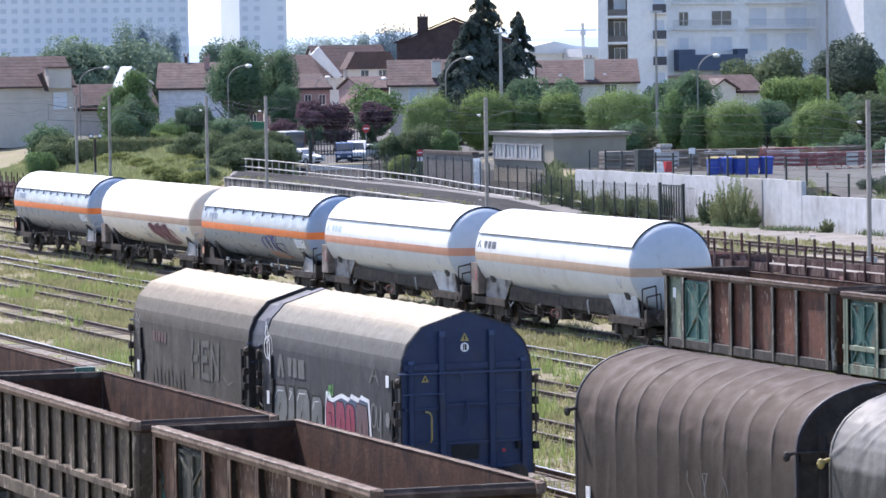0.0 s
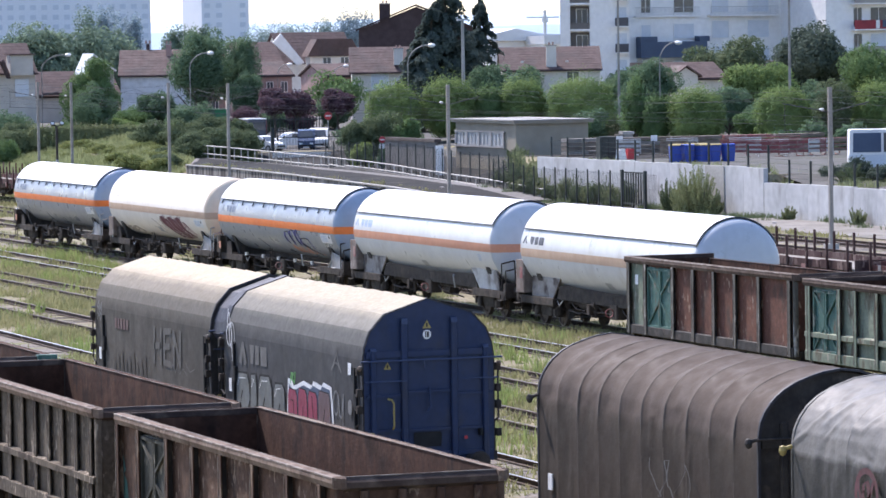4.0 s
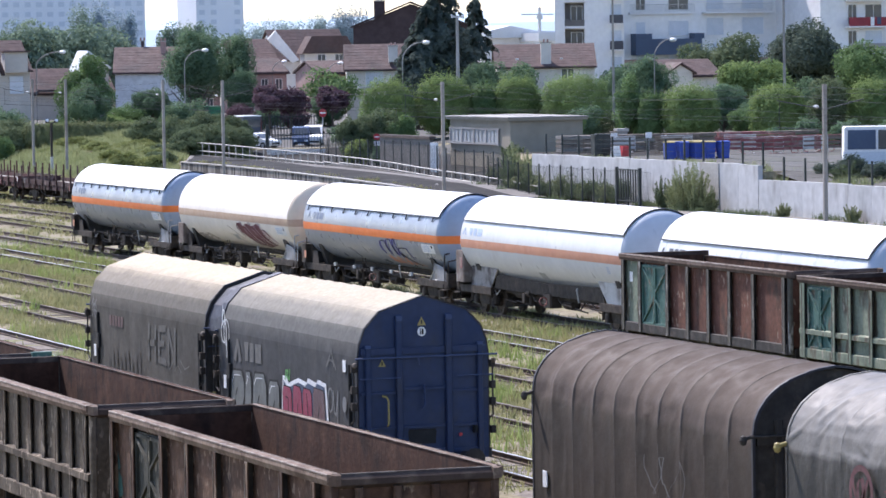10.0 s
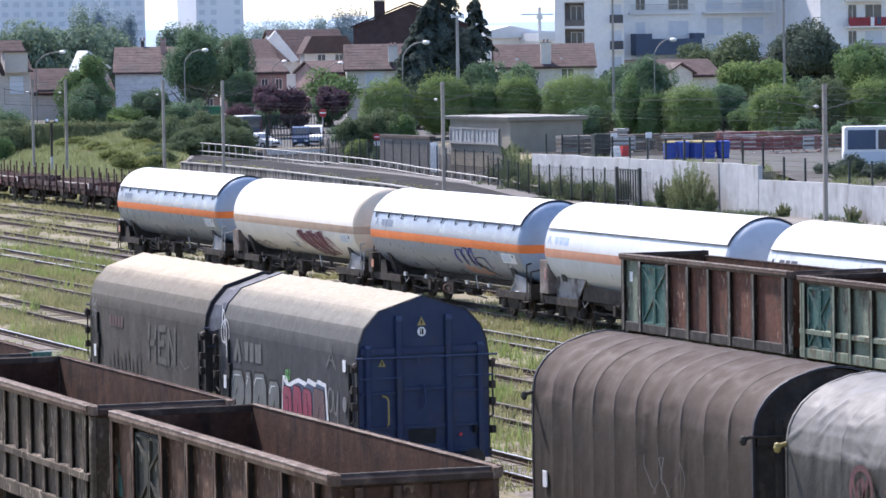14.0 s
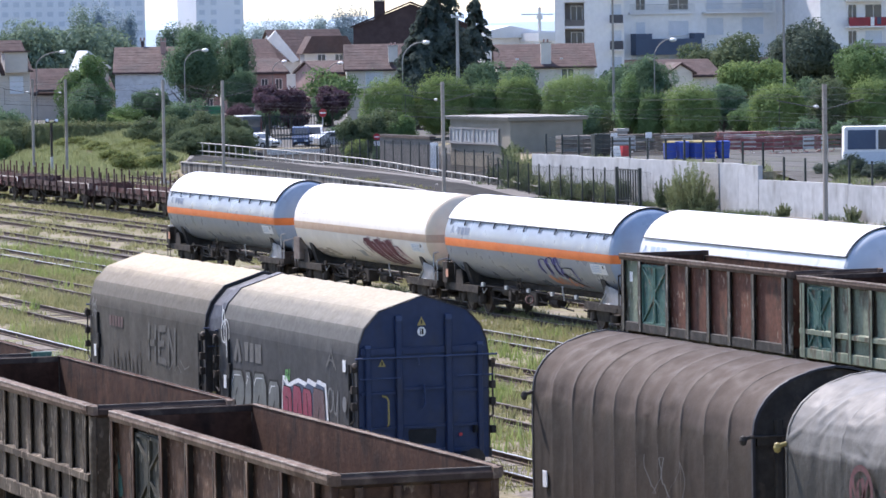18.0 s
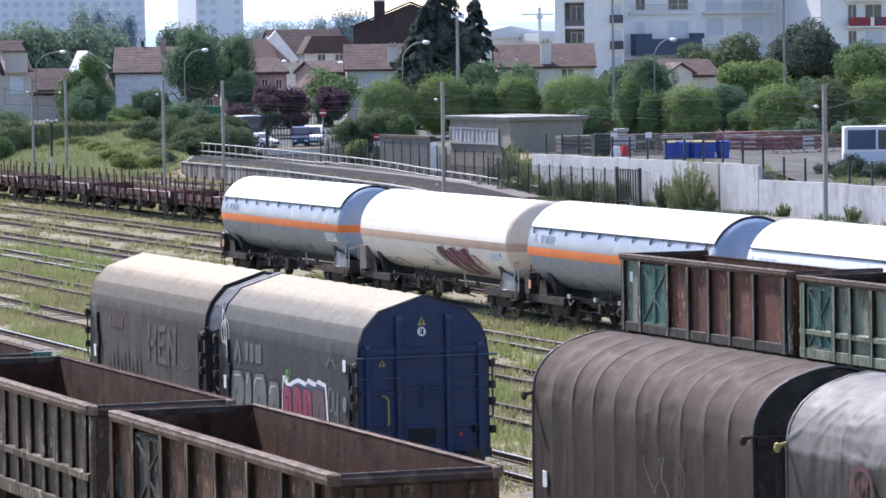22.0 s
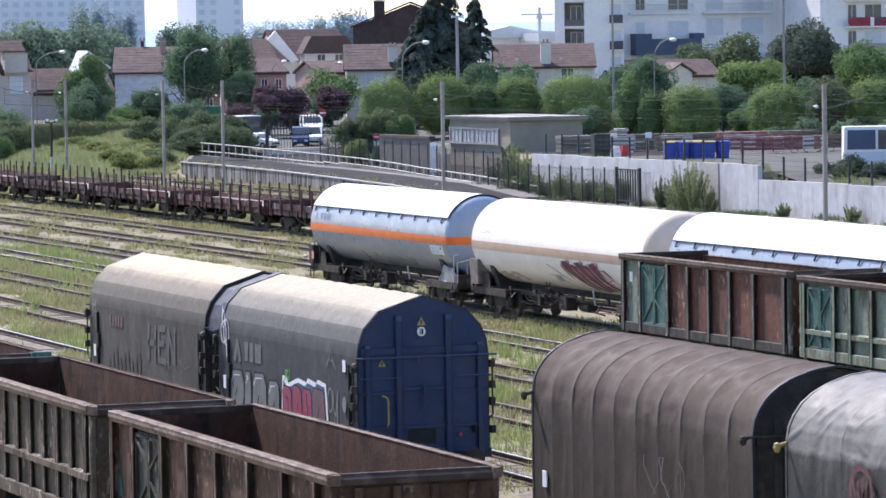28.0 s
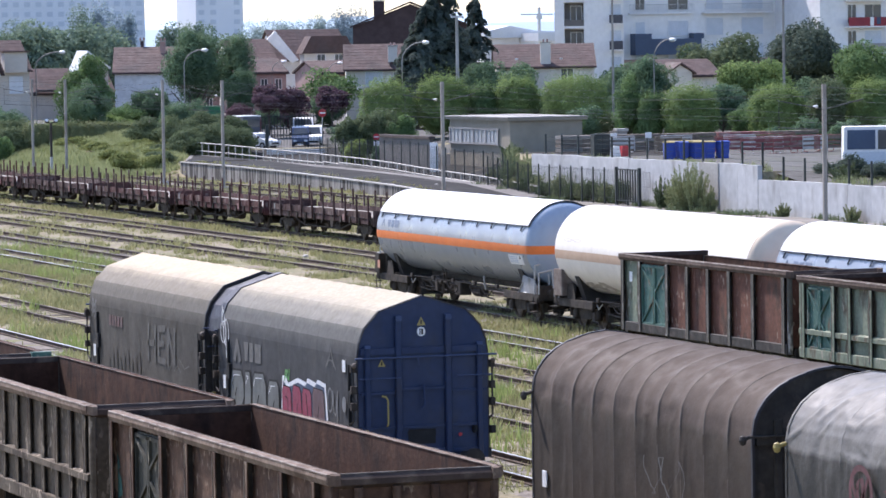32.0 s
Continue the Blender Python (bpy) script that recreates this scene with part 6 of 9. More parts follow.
# ---------------------------------------------------------------- ground, tracks


def smooth(a, b, x):
    t = np.clip((x - a) / (b - a), 0, 1)
    return t * t * (3 - 2 * t)


def ramp_z(X):
    return np.interp(X, [-333, -312, -302, -297, -287.6, -281, -274.5, -268, -262, -256, -250], [0.98, 0.98, 0.95, 0.91, 0.84, 0.74, 0.65, 0.53, 0.45, 0.2, -0.15])


def rail_top(X):
    """The top of the ramp's railing."""
    return np.interp(X, [-333, -322.8, -315, -297, -288.3, -280.7, -275.8, -269.5, -263, -252], [2.18, 2.11, 2.02, 1.81, 1.68, 1.5, 1.32, 1.14, 0.98, 0.55])


def land(X, Y):
    """Height of the ground: flat yard, the terrace behind the white wall, the ramp, the bank and the town."""
    X, Y = np.asarray(X, float), np.asarray(Y, float)
    yard = np.full(np.broadcast(X, Y).shape, -0.22) + 0 * X * Y
    terrace = np.where(X < -219, 2.25, 1.72)
    right = np.where(Y > 98.32, terrace + smooth(99, 160, Y) * 0.4, yard)
    r = ramp_z(X)
    mid = np.where(Y > 91.2, r, yard)
    mid = np.where(Y > 102, r + (np.maximum(r, 1.1) - r) * smooth(102, 108, Y), mid)
    bank = -0.22 + 1.5 * smooth(86.5, 98, Y) + 0.9 * smooth(350, 372, -X) * smooth(92, 104, Y)
    h = np.where(X > -256, right, np.where(X > -313, mid, np.where(X > -336, np.maximum(np.where(Y > 96, mid, yard), np.minimum(bank, 0.98)), bank)))
    town = 1.2 + smooth(350, 420, -X) * 1.4
    k = smooth(336, 352, -X) * smooth(104, 110, Y)
    h = h * (1 - k) + town * k
    k = smooth(-277.5, -274, X) * smooth(101.5, 103.5, Y)
    h = h * (1 - k) + np.maximum(h, 2.2) * k
    h = h - 0.4 * smooth(-339.5, -334, X) * smooth(-308, -316, X) * smooth(98, 101, Y) * smooth(114, 110, Y)
    k = smooth(300, 330, -X) * smooth(118, 126, Y)
    h = h * (1 - k) + np.maximum(h, 1.9) * k
    return h


gx = np.concatenate([[-6000, -4000, -3000, -2200, -1600, -1200, -900, -700, -600, -520], np.arange(-470, -336, 4), np.arange(-336, -330, 1), np.arange(-330, -256, 3), [-256.5, -256.01, -255.99, -255], np.arange(-252, -219.5, 4), [-219.5, -219.01, -218.99], np.arange(-216, -40, 4), [-20, 20, 60, 200]])
gy = np.concatenate([[-3000, -600, -200, -60, -20], np.arange(0, 86, 3), np.arange(86, 91, 1), [91.1, 91.19, 91.21], np.arange(92, 98, 1), [98.2, 98.31, 98.33, 98.6], np.arange(99, 130, 1.5), np.arange(130, 220, 6), [240, 300, 400, 600, 900, 1400, 2200, 4000, 6000]])
GX, GY = np.meshgrid(gx, gy, indexing="ij")
GZ = land(GX, GY)
jit = np.array([[noise.noise(Vector((a * 0.35, b * 0.35, 0))) for b in gy] for a in gx])
GZ = GZ + np.where((GY > 98) & (GX > -480), 0.015, np.where((GY > 5) & (GX > -336), 0.05, 0.1)) * jit * (np.abs(GY) < 300)
nx, ny = len(gx), len(gy)
idx = np.arange(nx * ny).reshape(nx, ny)
quads = np.stack([idx[:-1, :-1], idx[1:, :-1], idx[1:, 1:], idx[:-1, 1:]], -1).reshape(-1, 4)
ground = new("ground", cloud_mesh("ground", np.stack([GX, GY, GZ], -1).reshape(-1, 3), quads, GROUND))
tagged(ground, "yard ground of dry grass and bare ballast", "ground", kind="structure")

TRACKS = (21.4, 28.85, 33.75, 38.5, 43.4, 48.35, 53.17, 58.05, 62.95, 67.85, 82.7, 87.3)
RAIL_PROF = [(-0.065, -0.16), (0.065, -0.16), (0.065, -0.145), (0.012, -0.125), (0.012, -0.045), (0.036, -0.035), (0.036, -0.012), (-0.036, -0.012), (-0.036, -0.035), (-0.012, -0.045), (-0.012, -0.125), (-0.065, -0.145)]
HEAD_PROF = [(-0.036, -0.012), (0.036, -0.012), (0.033, -0.003), (0.024, 0.0), (-0.024, 0.0), (-0.033, -0.003)]
rnd = random.Random(7)
for ti, yc in enumerate(TRACKS):
    tr = thing("track", "weathered railway track in grass and ballast", "railway track", "yard tracks", "structure", pose(0, yc, 0))
    x0, x1 = (-420, -30) if yc < 80 else (-420, -120)
    for sy in (-0.7535, 0.7535):
        rl = part("rail", Shape().prism([(y + sy, z) for y, z in RAIL_PROF], x0, x1), RAILWEB, tr)
        part("rail_head", Shape().prism([(y + sy, z) for y, z in HEAD_PROF], x0, x1), RAILTOP if ti in (2, 5) else RAIL_OLD, rl, "worn steel running surface")
    sl = Shape()
    for k in range(int((x1 - x0) / 0.62)):
        x = x0 + k * 0.62 + rnd.uniform(-0.05, 0.05)
        a = rnd.uniform(-0.02, 0.02)
        sl.box(x - 0.12, x + 0.12, -1.28 + a, 1.28 + a, -0.3, -0.185 + rnd.uniform(-0.035, 0.012))
    tagged(part("sleepers", sl, SLEEPER, tr), kind="stuff")
    # a low ballast bed
    bed = Shape().strip([[(x, -1.9, -0.27), (x, -1.35, -0.19), (x, 1.35, -0.19), (x, 1.9, -0.27)] for x in (x0, x1)])
    part("ballast_bed", bed, BALLAST if ti in (1, 2, 6, 10, 11) else GROUND, tr)


# ---------------------------------------------------------------- plants


def leaf_quads(rng, pts, nrm, size, loose=0.22):
    """Small pointed leaves at pts, turned at random about nrm."""
    n = len(pts)
    d = nrm / (np.linalg.norm(nrm, axis=1, keepdims=True) + 1e-9) + rng.normal(0, loose, (n, 3))
    d /= np.linalg.norm(d, axis=1, keepdims=True) + 1e-9
    a = np.cross(d, rng.normal(0, 1, (n, 3)))
    a /= np.linalg.norm(a, axis=1, keepdims=True) + 1e-9
    b = np.cross(d, a)
    s = (size * rng.uniform(0.6, 1.4, n))[:, None]
    v = np.stack([pts - a * s * 0.5, pts - b * s * 0.32, pts + a * s * 0.5, pts + b * s * 0.32], 1).reshape(-1, 3)
    return v, np.arange(4 * n).reshape(n, 4)


def crown(seed, wid, hgt, n, size, blobs=30):
    """Leaves on the skins of many uneven clumps within an ellipsoid that stands on z = 0."""
    rng = np.random.default_rng(seed)
    c = rng.normal(0, 1, (blobs, 3))
    c /= np.linalg.norm(c, axis=1, keepdims=True)
    c *= rng.uniform(0.3, 0.76, (blobs, 1))
    rad = rng.uniform(0.2, 0.38, blobs)
    k = rng.choice(blobs, n, p=rad ** 2 / np.sum(rad ** 2))
    d = rng.normal(0, 1, (n, 3))
    d /= np.linalg.norm(d, axis=1, keepdims=True)
    q = 1.0 - 0.35 * rng.random(n) ** 1.5 + 0.13 * rng.normal(0, 1, n) * (rng.random(n) < 0.45)
    p = c[k] + d * (rad[k] * q)[:, None]
    m = n // 10
    p[:m] = d[:m] * rng.uniform(0.2, 0.7, (m, 1))
    nr = d * 0.6 + p * 0.8
    nr[:, 2] += 0.35
    p = p * np.array([wid / 2, wid / 2, hgt / 2])
    p[:, 2] += hgt / 2
    return leaf_quads(rng, p, nr, max(size, 0.06 + 0.021 * wid), 0.5)


def box_crown(seed, wid, hgt, n, size):
    """A clipped round-shouldered crown with shoots on top."""
    rng = np.random.default_rng(seed)
    d = rng.normal(0, 1, (n, 3))
    d /= np.linalg.norm(d, axis=1, keepdims=True)
    s = np.sign(d) * np.abs(d) ** 0.86
    s /= np.maximum(np.linalg.norm(s, axis=1, keepdims=True), 0.8) ** 0.5
    bump = np.array([noise.noise(Vector(x * 2.3) + Vector((seed, 0, 0))) for x in d])
    clump = np.array([noise.noise(Vector(x * 6.0) + Vector((0, seed, 0))) for x in d])
    q = rng.uniform(0.7, 1.0, n) + bump * 0.14 + clump * 0.13
    p = s * q[:, None] * np.array([wid / 2, wid / 2, hgt / 2])
    p[:, 2] += hgt / 2
    top = (rng.random(n) < 0.3) & (clump > 0.0)
    p[top, 2] += np.where(d[top, 2] > 0.2, rng.uniform(0, 1, top.sum()) ** 2 * hgt * 0.2, 0)
    d[:, 2] += 0.4
    d += rng.normal(0, 0.2, (n, 3))
    return leaf_quads(rng, p, d, size)


def spray(seed, wid, hgt, n, size):
    """Loose upright shoots that fan out from the root, thin at the tips."""
    rng = np.random.default_rng(seed)
    m = 46
    az, rch, top = rng.uniform(0, math.tau, m), np.sqrt(rng.uniform(0.0, 1.0, m)) * wid / 2, rng.uniform(0.45, 1.0, m)
    top *= 1.05 - 0.4 * (rch / (wid / 2)) ** 2
    k, t = rng.integers(0, m, n), rng.uniform(0.03, 1, n) ** 0.8
    r = rch[k] * (0.35 + 0.65 * t ** 1.4)
    w = (0.16 - 0.12 * t) * wid * 0.5
    p = np.stack([r * np.cos(az[k]), r * np.sin(az[k]), t * top[k] * hgt], 1) + rng.normal(0, 1, (n, 3)) * w[:, None] * np.array([0.6, 0.6, 0.35])
    d = rng.normal(0, 1, (n, 3)) * np.array([1, 1, 0.5])
    d[:, 2] += 0.3
    p[:, 2] = np.maximum(p[:, 2], 0.05)
    return leaf_quads(rng, p, d, size)


def conifer(seed, wid, hgt, n, size):
    """Long drooping boughs of uneven reach round a straight stem, with gaps between them."""
    rng = np.random.default_rng(seed)
    m = 150
    t = rng.random(m) ** 0.85
    az = rng.uniform(0, math.tau, m)
    reach = wid / 2 * ((1 - t) ** 0.7 * 0.95 + 0.07) * rng.uniform(0.5, 1.12, m)
    k = rng.integers(0, m, n)
    u = rng.random(n) ** 0.7
    r = reach[k] * u
    a = az[k] + rng.normal(0, 0.13, n) * (1.2 - 0.6 * u)
    z = t[k] * hgt * 0.97 + hgt * 0.03 + 0.14 * reach[k] * np.sin(u * 2.6) - 0.34 * r * u - np.abs(rng.normal(0, 0.16, n)) * (0.5 + u) * wid * 0.12
    p = np.stack([r * np.cos(a), r * np.sin(a), np.maximum(z, 0.1)], 1)
    d = np.stack([np.cos(a) * 0.6, np.sin(a) * 0.6, np.full(n, 0.45)], 1) + rng.normal(0, 0.25, (n, 3))
    return leaf_quads(rng, p, d, size)


CROWNS = {}


def crown_mesh(kind, seed, wid, hgt, n, size, material):
    key = (kind, seed, round(wid, 2), round(hgt, 2), n, material.name)
    if key not in CROWNS:
        v, f = {"round": crown, "box": box_crown, "spray": spray, "conifer": conifer}[kind](seed, wid, hgt, n, size)
        CROWNS[key] = cloud_mesh("crown", v, f, material)
    return CROWNS[key]


def tree(name, label, x, y, z0, z1, wid, material, seed, kind="round", n=3200, size=0.34, bare=0.28, group="", cat="tree", limbs=6):
    """Trunk, limbs and a leafy crown; bare: the share of the height below the crown."""
    hgt = z1 - z0
    t = thing(name, label, cat, group, at=pose(x, y, z0, 0, 0, seed * 57 % 360))
    rndt = random.Random(seed)
    zb = hgt * bare
    s = Shape()
    r0 = max(0.07, 0.028 * hgt)
    p, q = Vector((0, 0, -0.3)), r0
    for k in range(5):
        e = Vector((rndt.uniform(-0.15, 0.15), rndt.uniform(-0.15, 0.15), -0.3 + (k + 1) / 5 * (zb + (hgt - zb) * (0.6 if kind != "conifer" else 0.95) + 0.3)))
        s.tube(p, e, q, 8, q * 0.8)
        p, q = e, q * 0.8
    part("trunk", s, BARK, t)
    if kind != "conifer":
        for k in range(limbs):
            a = k * 2.4 + rndt.random()
            h0 = zb * 0.8 + (hgt - zb) * 0.12 * k / 3
            e = Vector((math.cos(a) * wid * 0.3, math.sin(a) * wid * 0.3, h0 + (hgt - zb) * rndt.uniform(0.25, 0.5)))
            part("limb", Shape().tube((0, 0, h0), tuple(e * 0.55 + Vector((0, 0, h0 * 0.4))), r0 * 0.45, 6, r0 * 0.3).tube(tuple(e * 0.55 + Vector((0, 0, h0 * 0.4))), tuple(e), r0 * 0.3, 6, r0 * 0.12), BARK, t)
    c = new("crown", crown_mesh(kind, seed, wid, hgt - zb, n, size, material))
    c.parent = t
    c.location = (0, 0, zb)
    return t


def bush(label, x, y, z0, z1, wid, material, seed, n=1400, size=0.3, name="bush", group="", kind="round"):
    b = thing(name, label, "bush", group, at=pose(x, y, z0, 0, 0, seed * 77 % 360))
    s = Shape()
    for k in range(5):
        a = k * 1.26
        s.tube((0.1 * math.cos(a), 0.1 * math.sin(a), -0.2), (wid * 0.22 * math.cos(a), wid * 0.22 * math.sin(a), (z1 - z0) * 0.55), 0.04, 5, 0.015)
    part("stem", s, BARK, b)
    c = new("foliage", crown_mesh(kind, seed, wid, z1 - z0, n, size, material))
    c.parent = b
    return b


def grass_cloud(name, label, n, region, hmin, hmax, seed, material=None, width=0.03, dens=0.0, keep=None):
    """Blades of grass in tufts over a stretch of ground; thicker where the noise is high."""
    rng = np.random.default_rng(seed)
    x0, x1, y0, y1 = region
    k = n // 9
    cx, cy = rng.uniform(x0, x1, k * 3), rng.uniform(y0, y1, k * 3)
    f = np.array([noise.noise(Vector((a * 0.16, b * 0.45, seed))) + 0.5 * noise.noise(Vector((a * 0.6, b * 1.2, seed))) for a, b in zip(cx, cy)])
    # few tufts between the running rails
    near = np.min(np.abs(cy[:, None] - np.array(TRACKS)[None]), axis=1)
    ok = (f > dens) & ((near > 0.95) | (f > dens + 0.25))
    if keep is not None:
        ok &= keep(cx, cy)
    cx, cy, f = cx[ok][:k], cy[ok][:k], f[ok][:k]
    m = len(cx) * 9
    bx = np.repeat(cx, 9) + rng.normal(0, 0.16, m)
    by = np.repeat(cy, 9) + rng.normal(0, 0.16, m)
    bz = land(bx, by) - 0.03
    hgt = rng.uniform(hmin, hmax, m) * (0.55 + np.repeat(np.clip(f + 0.4, 0.2, 1.2), 9))
    az = rng.uniform(0, math.tau, m)
    w = width * rng.uniform(0.6, 1.5, m)
    lean = rng.normal(0, 0.3, (m, 2)) * hgt[:, None]
    a = np.stack([bx - np.cos(az) * w, by - np.sin(az) * w, bz], 1)
    b = np.stack([bx + np.cos(az) * w, by + np.sin(az) * w, bz], 1)
    c = np.stack([bx + lean[:, 0], by + lean[:, 1], bz + hgt], 1)
    v = np.stack([a, b, c], 1).reshape(-1, 3)
    g = new(name, cloud_mesh(name, v, np.arange(3 * m).reshape(m, 3), material or GRASS))
    return tagged(g, label, "grass", kind="stuff")


def bare_strips(x, y):
    """Trodden strips of bare earth between the tracks, broken by tufts."""
    tuft = np.sin(x * 0.61 + y) * np.sin(x * 0.23 + 1.3 * y) > 0.35
    return tuft | ((np.abs(y - 55.7) > 0.75) & (np.abs(y - 60.5) > 0.7))


grass_cloud("yard_grass", "dry and green grass tufts between the tracks", 230000, (-190, -84, 30.5, 66), 0.06, 0.28, 3, dens=-0.2, keep=bare_strips)
grass_cloud("tall_weeds", "tall bright green weeds between the tracks", 30000, (-205, -90, 30.5, 51), 0.2, 0.55, 23, material=LEAF_WEED, width=0.022, dens=0.22)
grass_cloud("far_yard_grass", "dry grass and weeds between far tracks", 150000, (-345, -190, 36, 92), 0.08, 0.3, 5, width=0.05, dens=-0.15, keep=bare_strips)
grass_cloud("bank_grass", "tall pale green grass on the bank", 90000, (-390, -316, 84, 103), 0.2, 0.7, 6, material=GRASS_BANK, width=0.05, dens=-0.3, keep=lambda x, y: (x < -333) | (y < 91.1 + 0.355 * np.maximum(-316.5 - x, -1.5)))
grass_cloud("wall_weeds", "straggling weeds along the white wall", 9000, (-262, -165, 95.5, 97.95), 0.08, 0.35, 8, width=0.03, dens=0.25, material=LEAF_OLIVE)
grass_cloud("terrace_grass", "rough grass behind the fence", 5000, (-255, -150, 98.6, 101), 0.1, 0.4, 9, width=0.04, dens=0.2, material=LEAF_WILD)

# ---------------------------------------------------------------- walls, fences, poles by the line
ww = thing("white_wall", "whitewashed concrete retaining wall, stained at its foot", "wall", kind="structure")
for k in range(13):
    x0 = -255.5 + k * 2.81
    part("wall_panel", Shape().box(x0 + 0.01, x0 + 2.8, 98.0 - (0.05 if k == 10 else 0), 98.3, -0.5, 2.62 + 0.02 * (k % 3)), WALL_WHITE if k != 10 else CONCRETE, ww)
for k in range(24):
    x0 = -218.9 + k * 3.0
    part("wall_panel", Shape().box(x0 + 0.01, x0 + 2.99, 98.0, 98.3, -0.5, 1.8 + 0.015 * (k % 4)), WALL_WHITE, ww)
fence = thing("terrace_fence", "dark steel mesh fence on the white wall", "fence", kind="structure")
for k in range(36):
    x = -254 + k * 2.9
    zb = 2.6 if x < -219 else 1.8
    part("fence_post", Shape().vbox(x - 0.055, x + 0.055, 98.38, 98.49, zb - 0.3, zb + 1.35, 0.01), FENCE_DK, fence)
    m = Shape()
    for j in range(1, 5):
        m.box(x, x + 2.9, 98.44, 98.45, zb + 0.28 * j, zb + 0.28 * j + 0.012)
    part("fence_wires", m, FENCE_DK, fence)
lf = thing("line_fence", "dark steel post-and-mesh fence beside the ramp", "fence", kind="structure")
for k in range(37):
    x = -302.0 + k * 1.9
    zb = float(ramp_z(x)) if x < -256 else 0.1
    yf = 98.4 if x < -262 else 96.6
    zt = float(np.interp(x, [-302, -281, -272, -265, -259, -254], [3.0, 3.05, 2.66, 2.64, 2.4, 2.1]))
    part("fence_post", Shape().vbox(x - 0.04, x + 0.04, yf, yf + 0.08, zb - 0.4, zt, 0.01), FENCE_DK, lf)
    m = Shape()
    for j in range(14):
        m.box(x + 0.136 * j, x + 0.136 * j + 0.012, yf + 0.03, yf + 0.038, zb, zt - 0.1)
    for z in (0.15, 0.95, 1.8):
        m.box(x, x + 1.9, yf + 0.03, yf + 0.05, zb + z, zb + z + 0.012)
    part("fence_mesh", m, FENCE_DK, lf)
gt = thing("steel_gate", "dark steel barred gate by the white wall", "gate")
for k in range(9):
    part("bar", Shape().box(-236.6 + k * 0.4, -236.53 + k * 0.4, 96.4, 96.46, 0.05, 2.1), FENCE_DK, gt)
part("gate_rail", Shape().box(-236.7, -233.2, 96.4, 96.46, 2.02, 2.1), FENCE_DK, gt)
part("gate_rail", Shape().box(-236.7, -233.2, 96.4, 96.46, 0.1, 0.18), FENCE_DK, gt)
part("gate_post", Shape().vbox(-236.92, -236.7, 96.35, 96.53, -0.3, 2.2), FENCE_DK, gt)
part("gate_post", Shape().vbox(-233.22, -233.0, 96.35, 96.53, -0.3, 2.2), FENCE_DK, gt)

# loading dock and ramp


def rail_h(x):
    """Height of the railing over its kerb: taller along the level part."""
    return float(np.interp(x, [-300, -294], [1.0, 0.58]))


dock = thing("loading_dock", "stained concrete dock wall with a ledge", "wall", kind="structure")
for k in range(14):
    x0 = -314.6 + k * 4.2
    x1 = x0 + 4.2
    z0, z1 = float(ramp_z(x0)), float(ramp_z(x1))
    part("dock_wall", Shape().add([(x, y, z) for x, zt in ((x0 + 0.01, z0), (x1 - 0.01, z1)) for y in (90.9, 91.25) for z in (-0.6, zt + 0.02)],
                                  [(0, 1, 3, 2), (4, 6, 7, 5), (0, 4, 5, 1), (2, 3, 7, 6), (0, 2, 6, 4), (1, 5, 7, 3)]), DOCK, dock)
    part("ledge", Shape().add([(x, y, z) for x, zt in ((x0, z0), (x1, z1)) for y in (90.84, 91.15) for z in (zt + 0.02, zt + 0.1)],
                              [(0, 1, 3, 2), (4, 6, 7, 5), (0, 4, 5, 1), (2, 3, 7, 6), (0, 2, 6, 4), (1, 5, 7, 3)]), CONCRETE, dock)
xs = np.arange(-313, -249, 3.0)
dock_mid = [float(np.interp(x, [-313, -307, -295, -278, -262, -255], [96.9, 96.7, 95.6, 95.9, 95.6, 95.2])) for x in xs]
part("dock_surface", Shape().strip([[(x, 91.12, float(ramp_z(x)) + 0.09), (x, m, float(ramp_z(x)) + 0.1)] for x, m in zip(xs, dock_mid)]), DARK_ASPHALT, dock)
part("dock_road", Shape().strip([[(x, m, float(ramp_z(x)) + 0.1), (x, 96.95, float(ramp_z(x)) + 0.1)] for x, m in zip(xs, dock_mid)]), DOCK_ROAD, dock)
part("dock_corner", Shape().add([(-313, 91.4, 1.11), (-314.4, 91.4, 1.11), (-332, 96.9, 1.12), (-313, 96.95, 1.11)], [(0, 1, 2, 3)]), DARK_ASPHALT, dock)
part("corner_wall", Shape().add([(-314.6, 91.3, -0.4), (-332, 96.8, 0.6), (-332, 96.8, 1.14), (-314.6, 91.3, 1.1), (-314.4, 91.6, -0.4), (-331.8, 97.1, 0.6), (-331.8, 97.1, 1.14), (-314.4, 91.6, 1.1)], [(0, 1, 2, 3), (4, 7, 6, 5), (3, 2, 6, 7)]), DOCK, dock)
part("ramp_kerb", Shape().strip([[(x, 96.9, -0.4), (x, 96.9, float(rail_top(x)) - rail_h(x)), (x, 97.3, float(rail_top(x)) - rail_h(x)), (x, 97.3, -0.4)] for x in np.arange(-333, -250, 3.0)]), DOCK_ROAD, dock)
rl = thing("ramp_railing", "pale galvanised railing along the ramp", "railing", kind="structure")
for k in range(43):
    x = -331.5 + k * 1.9
    hh = rail_h(x) + 0.1
    z = float(rail_top(x)) - hh
    part("railing_post", Shape().vbox(x - 0.035, x + 0.035, 97.1, 97.17, z, z + hh + 0.02, 0.01), RAIL_PALE, rl)
    if k < 42:
        z2 = float(rail_top(x + 1.9)) - hh
        for h in (hh * 0.4 if hh > 0.9 else 0.2, hh):
            part("railing_bar", Shape().tube((x, 97.14, z + h), (x + 1.9, 97.14, z2 + h), 0.05, 6), RAIL_PALE, rl)
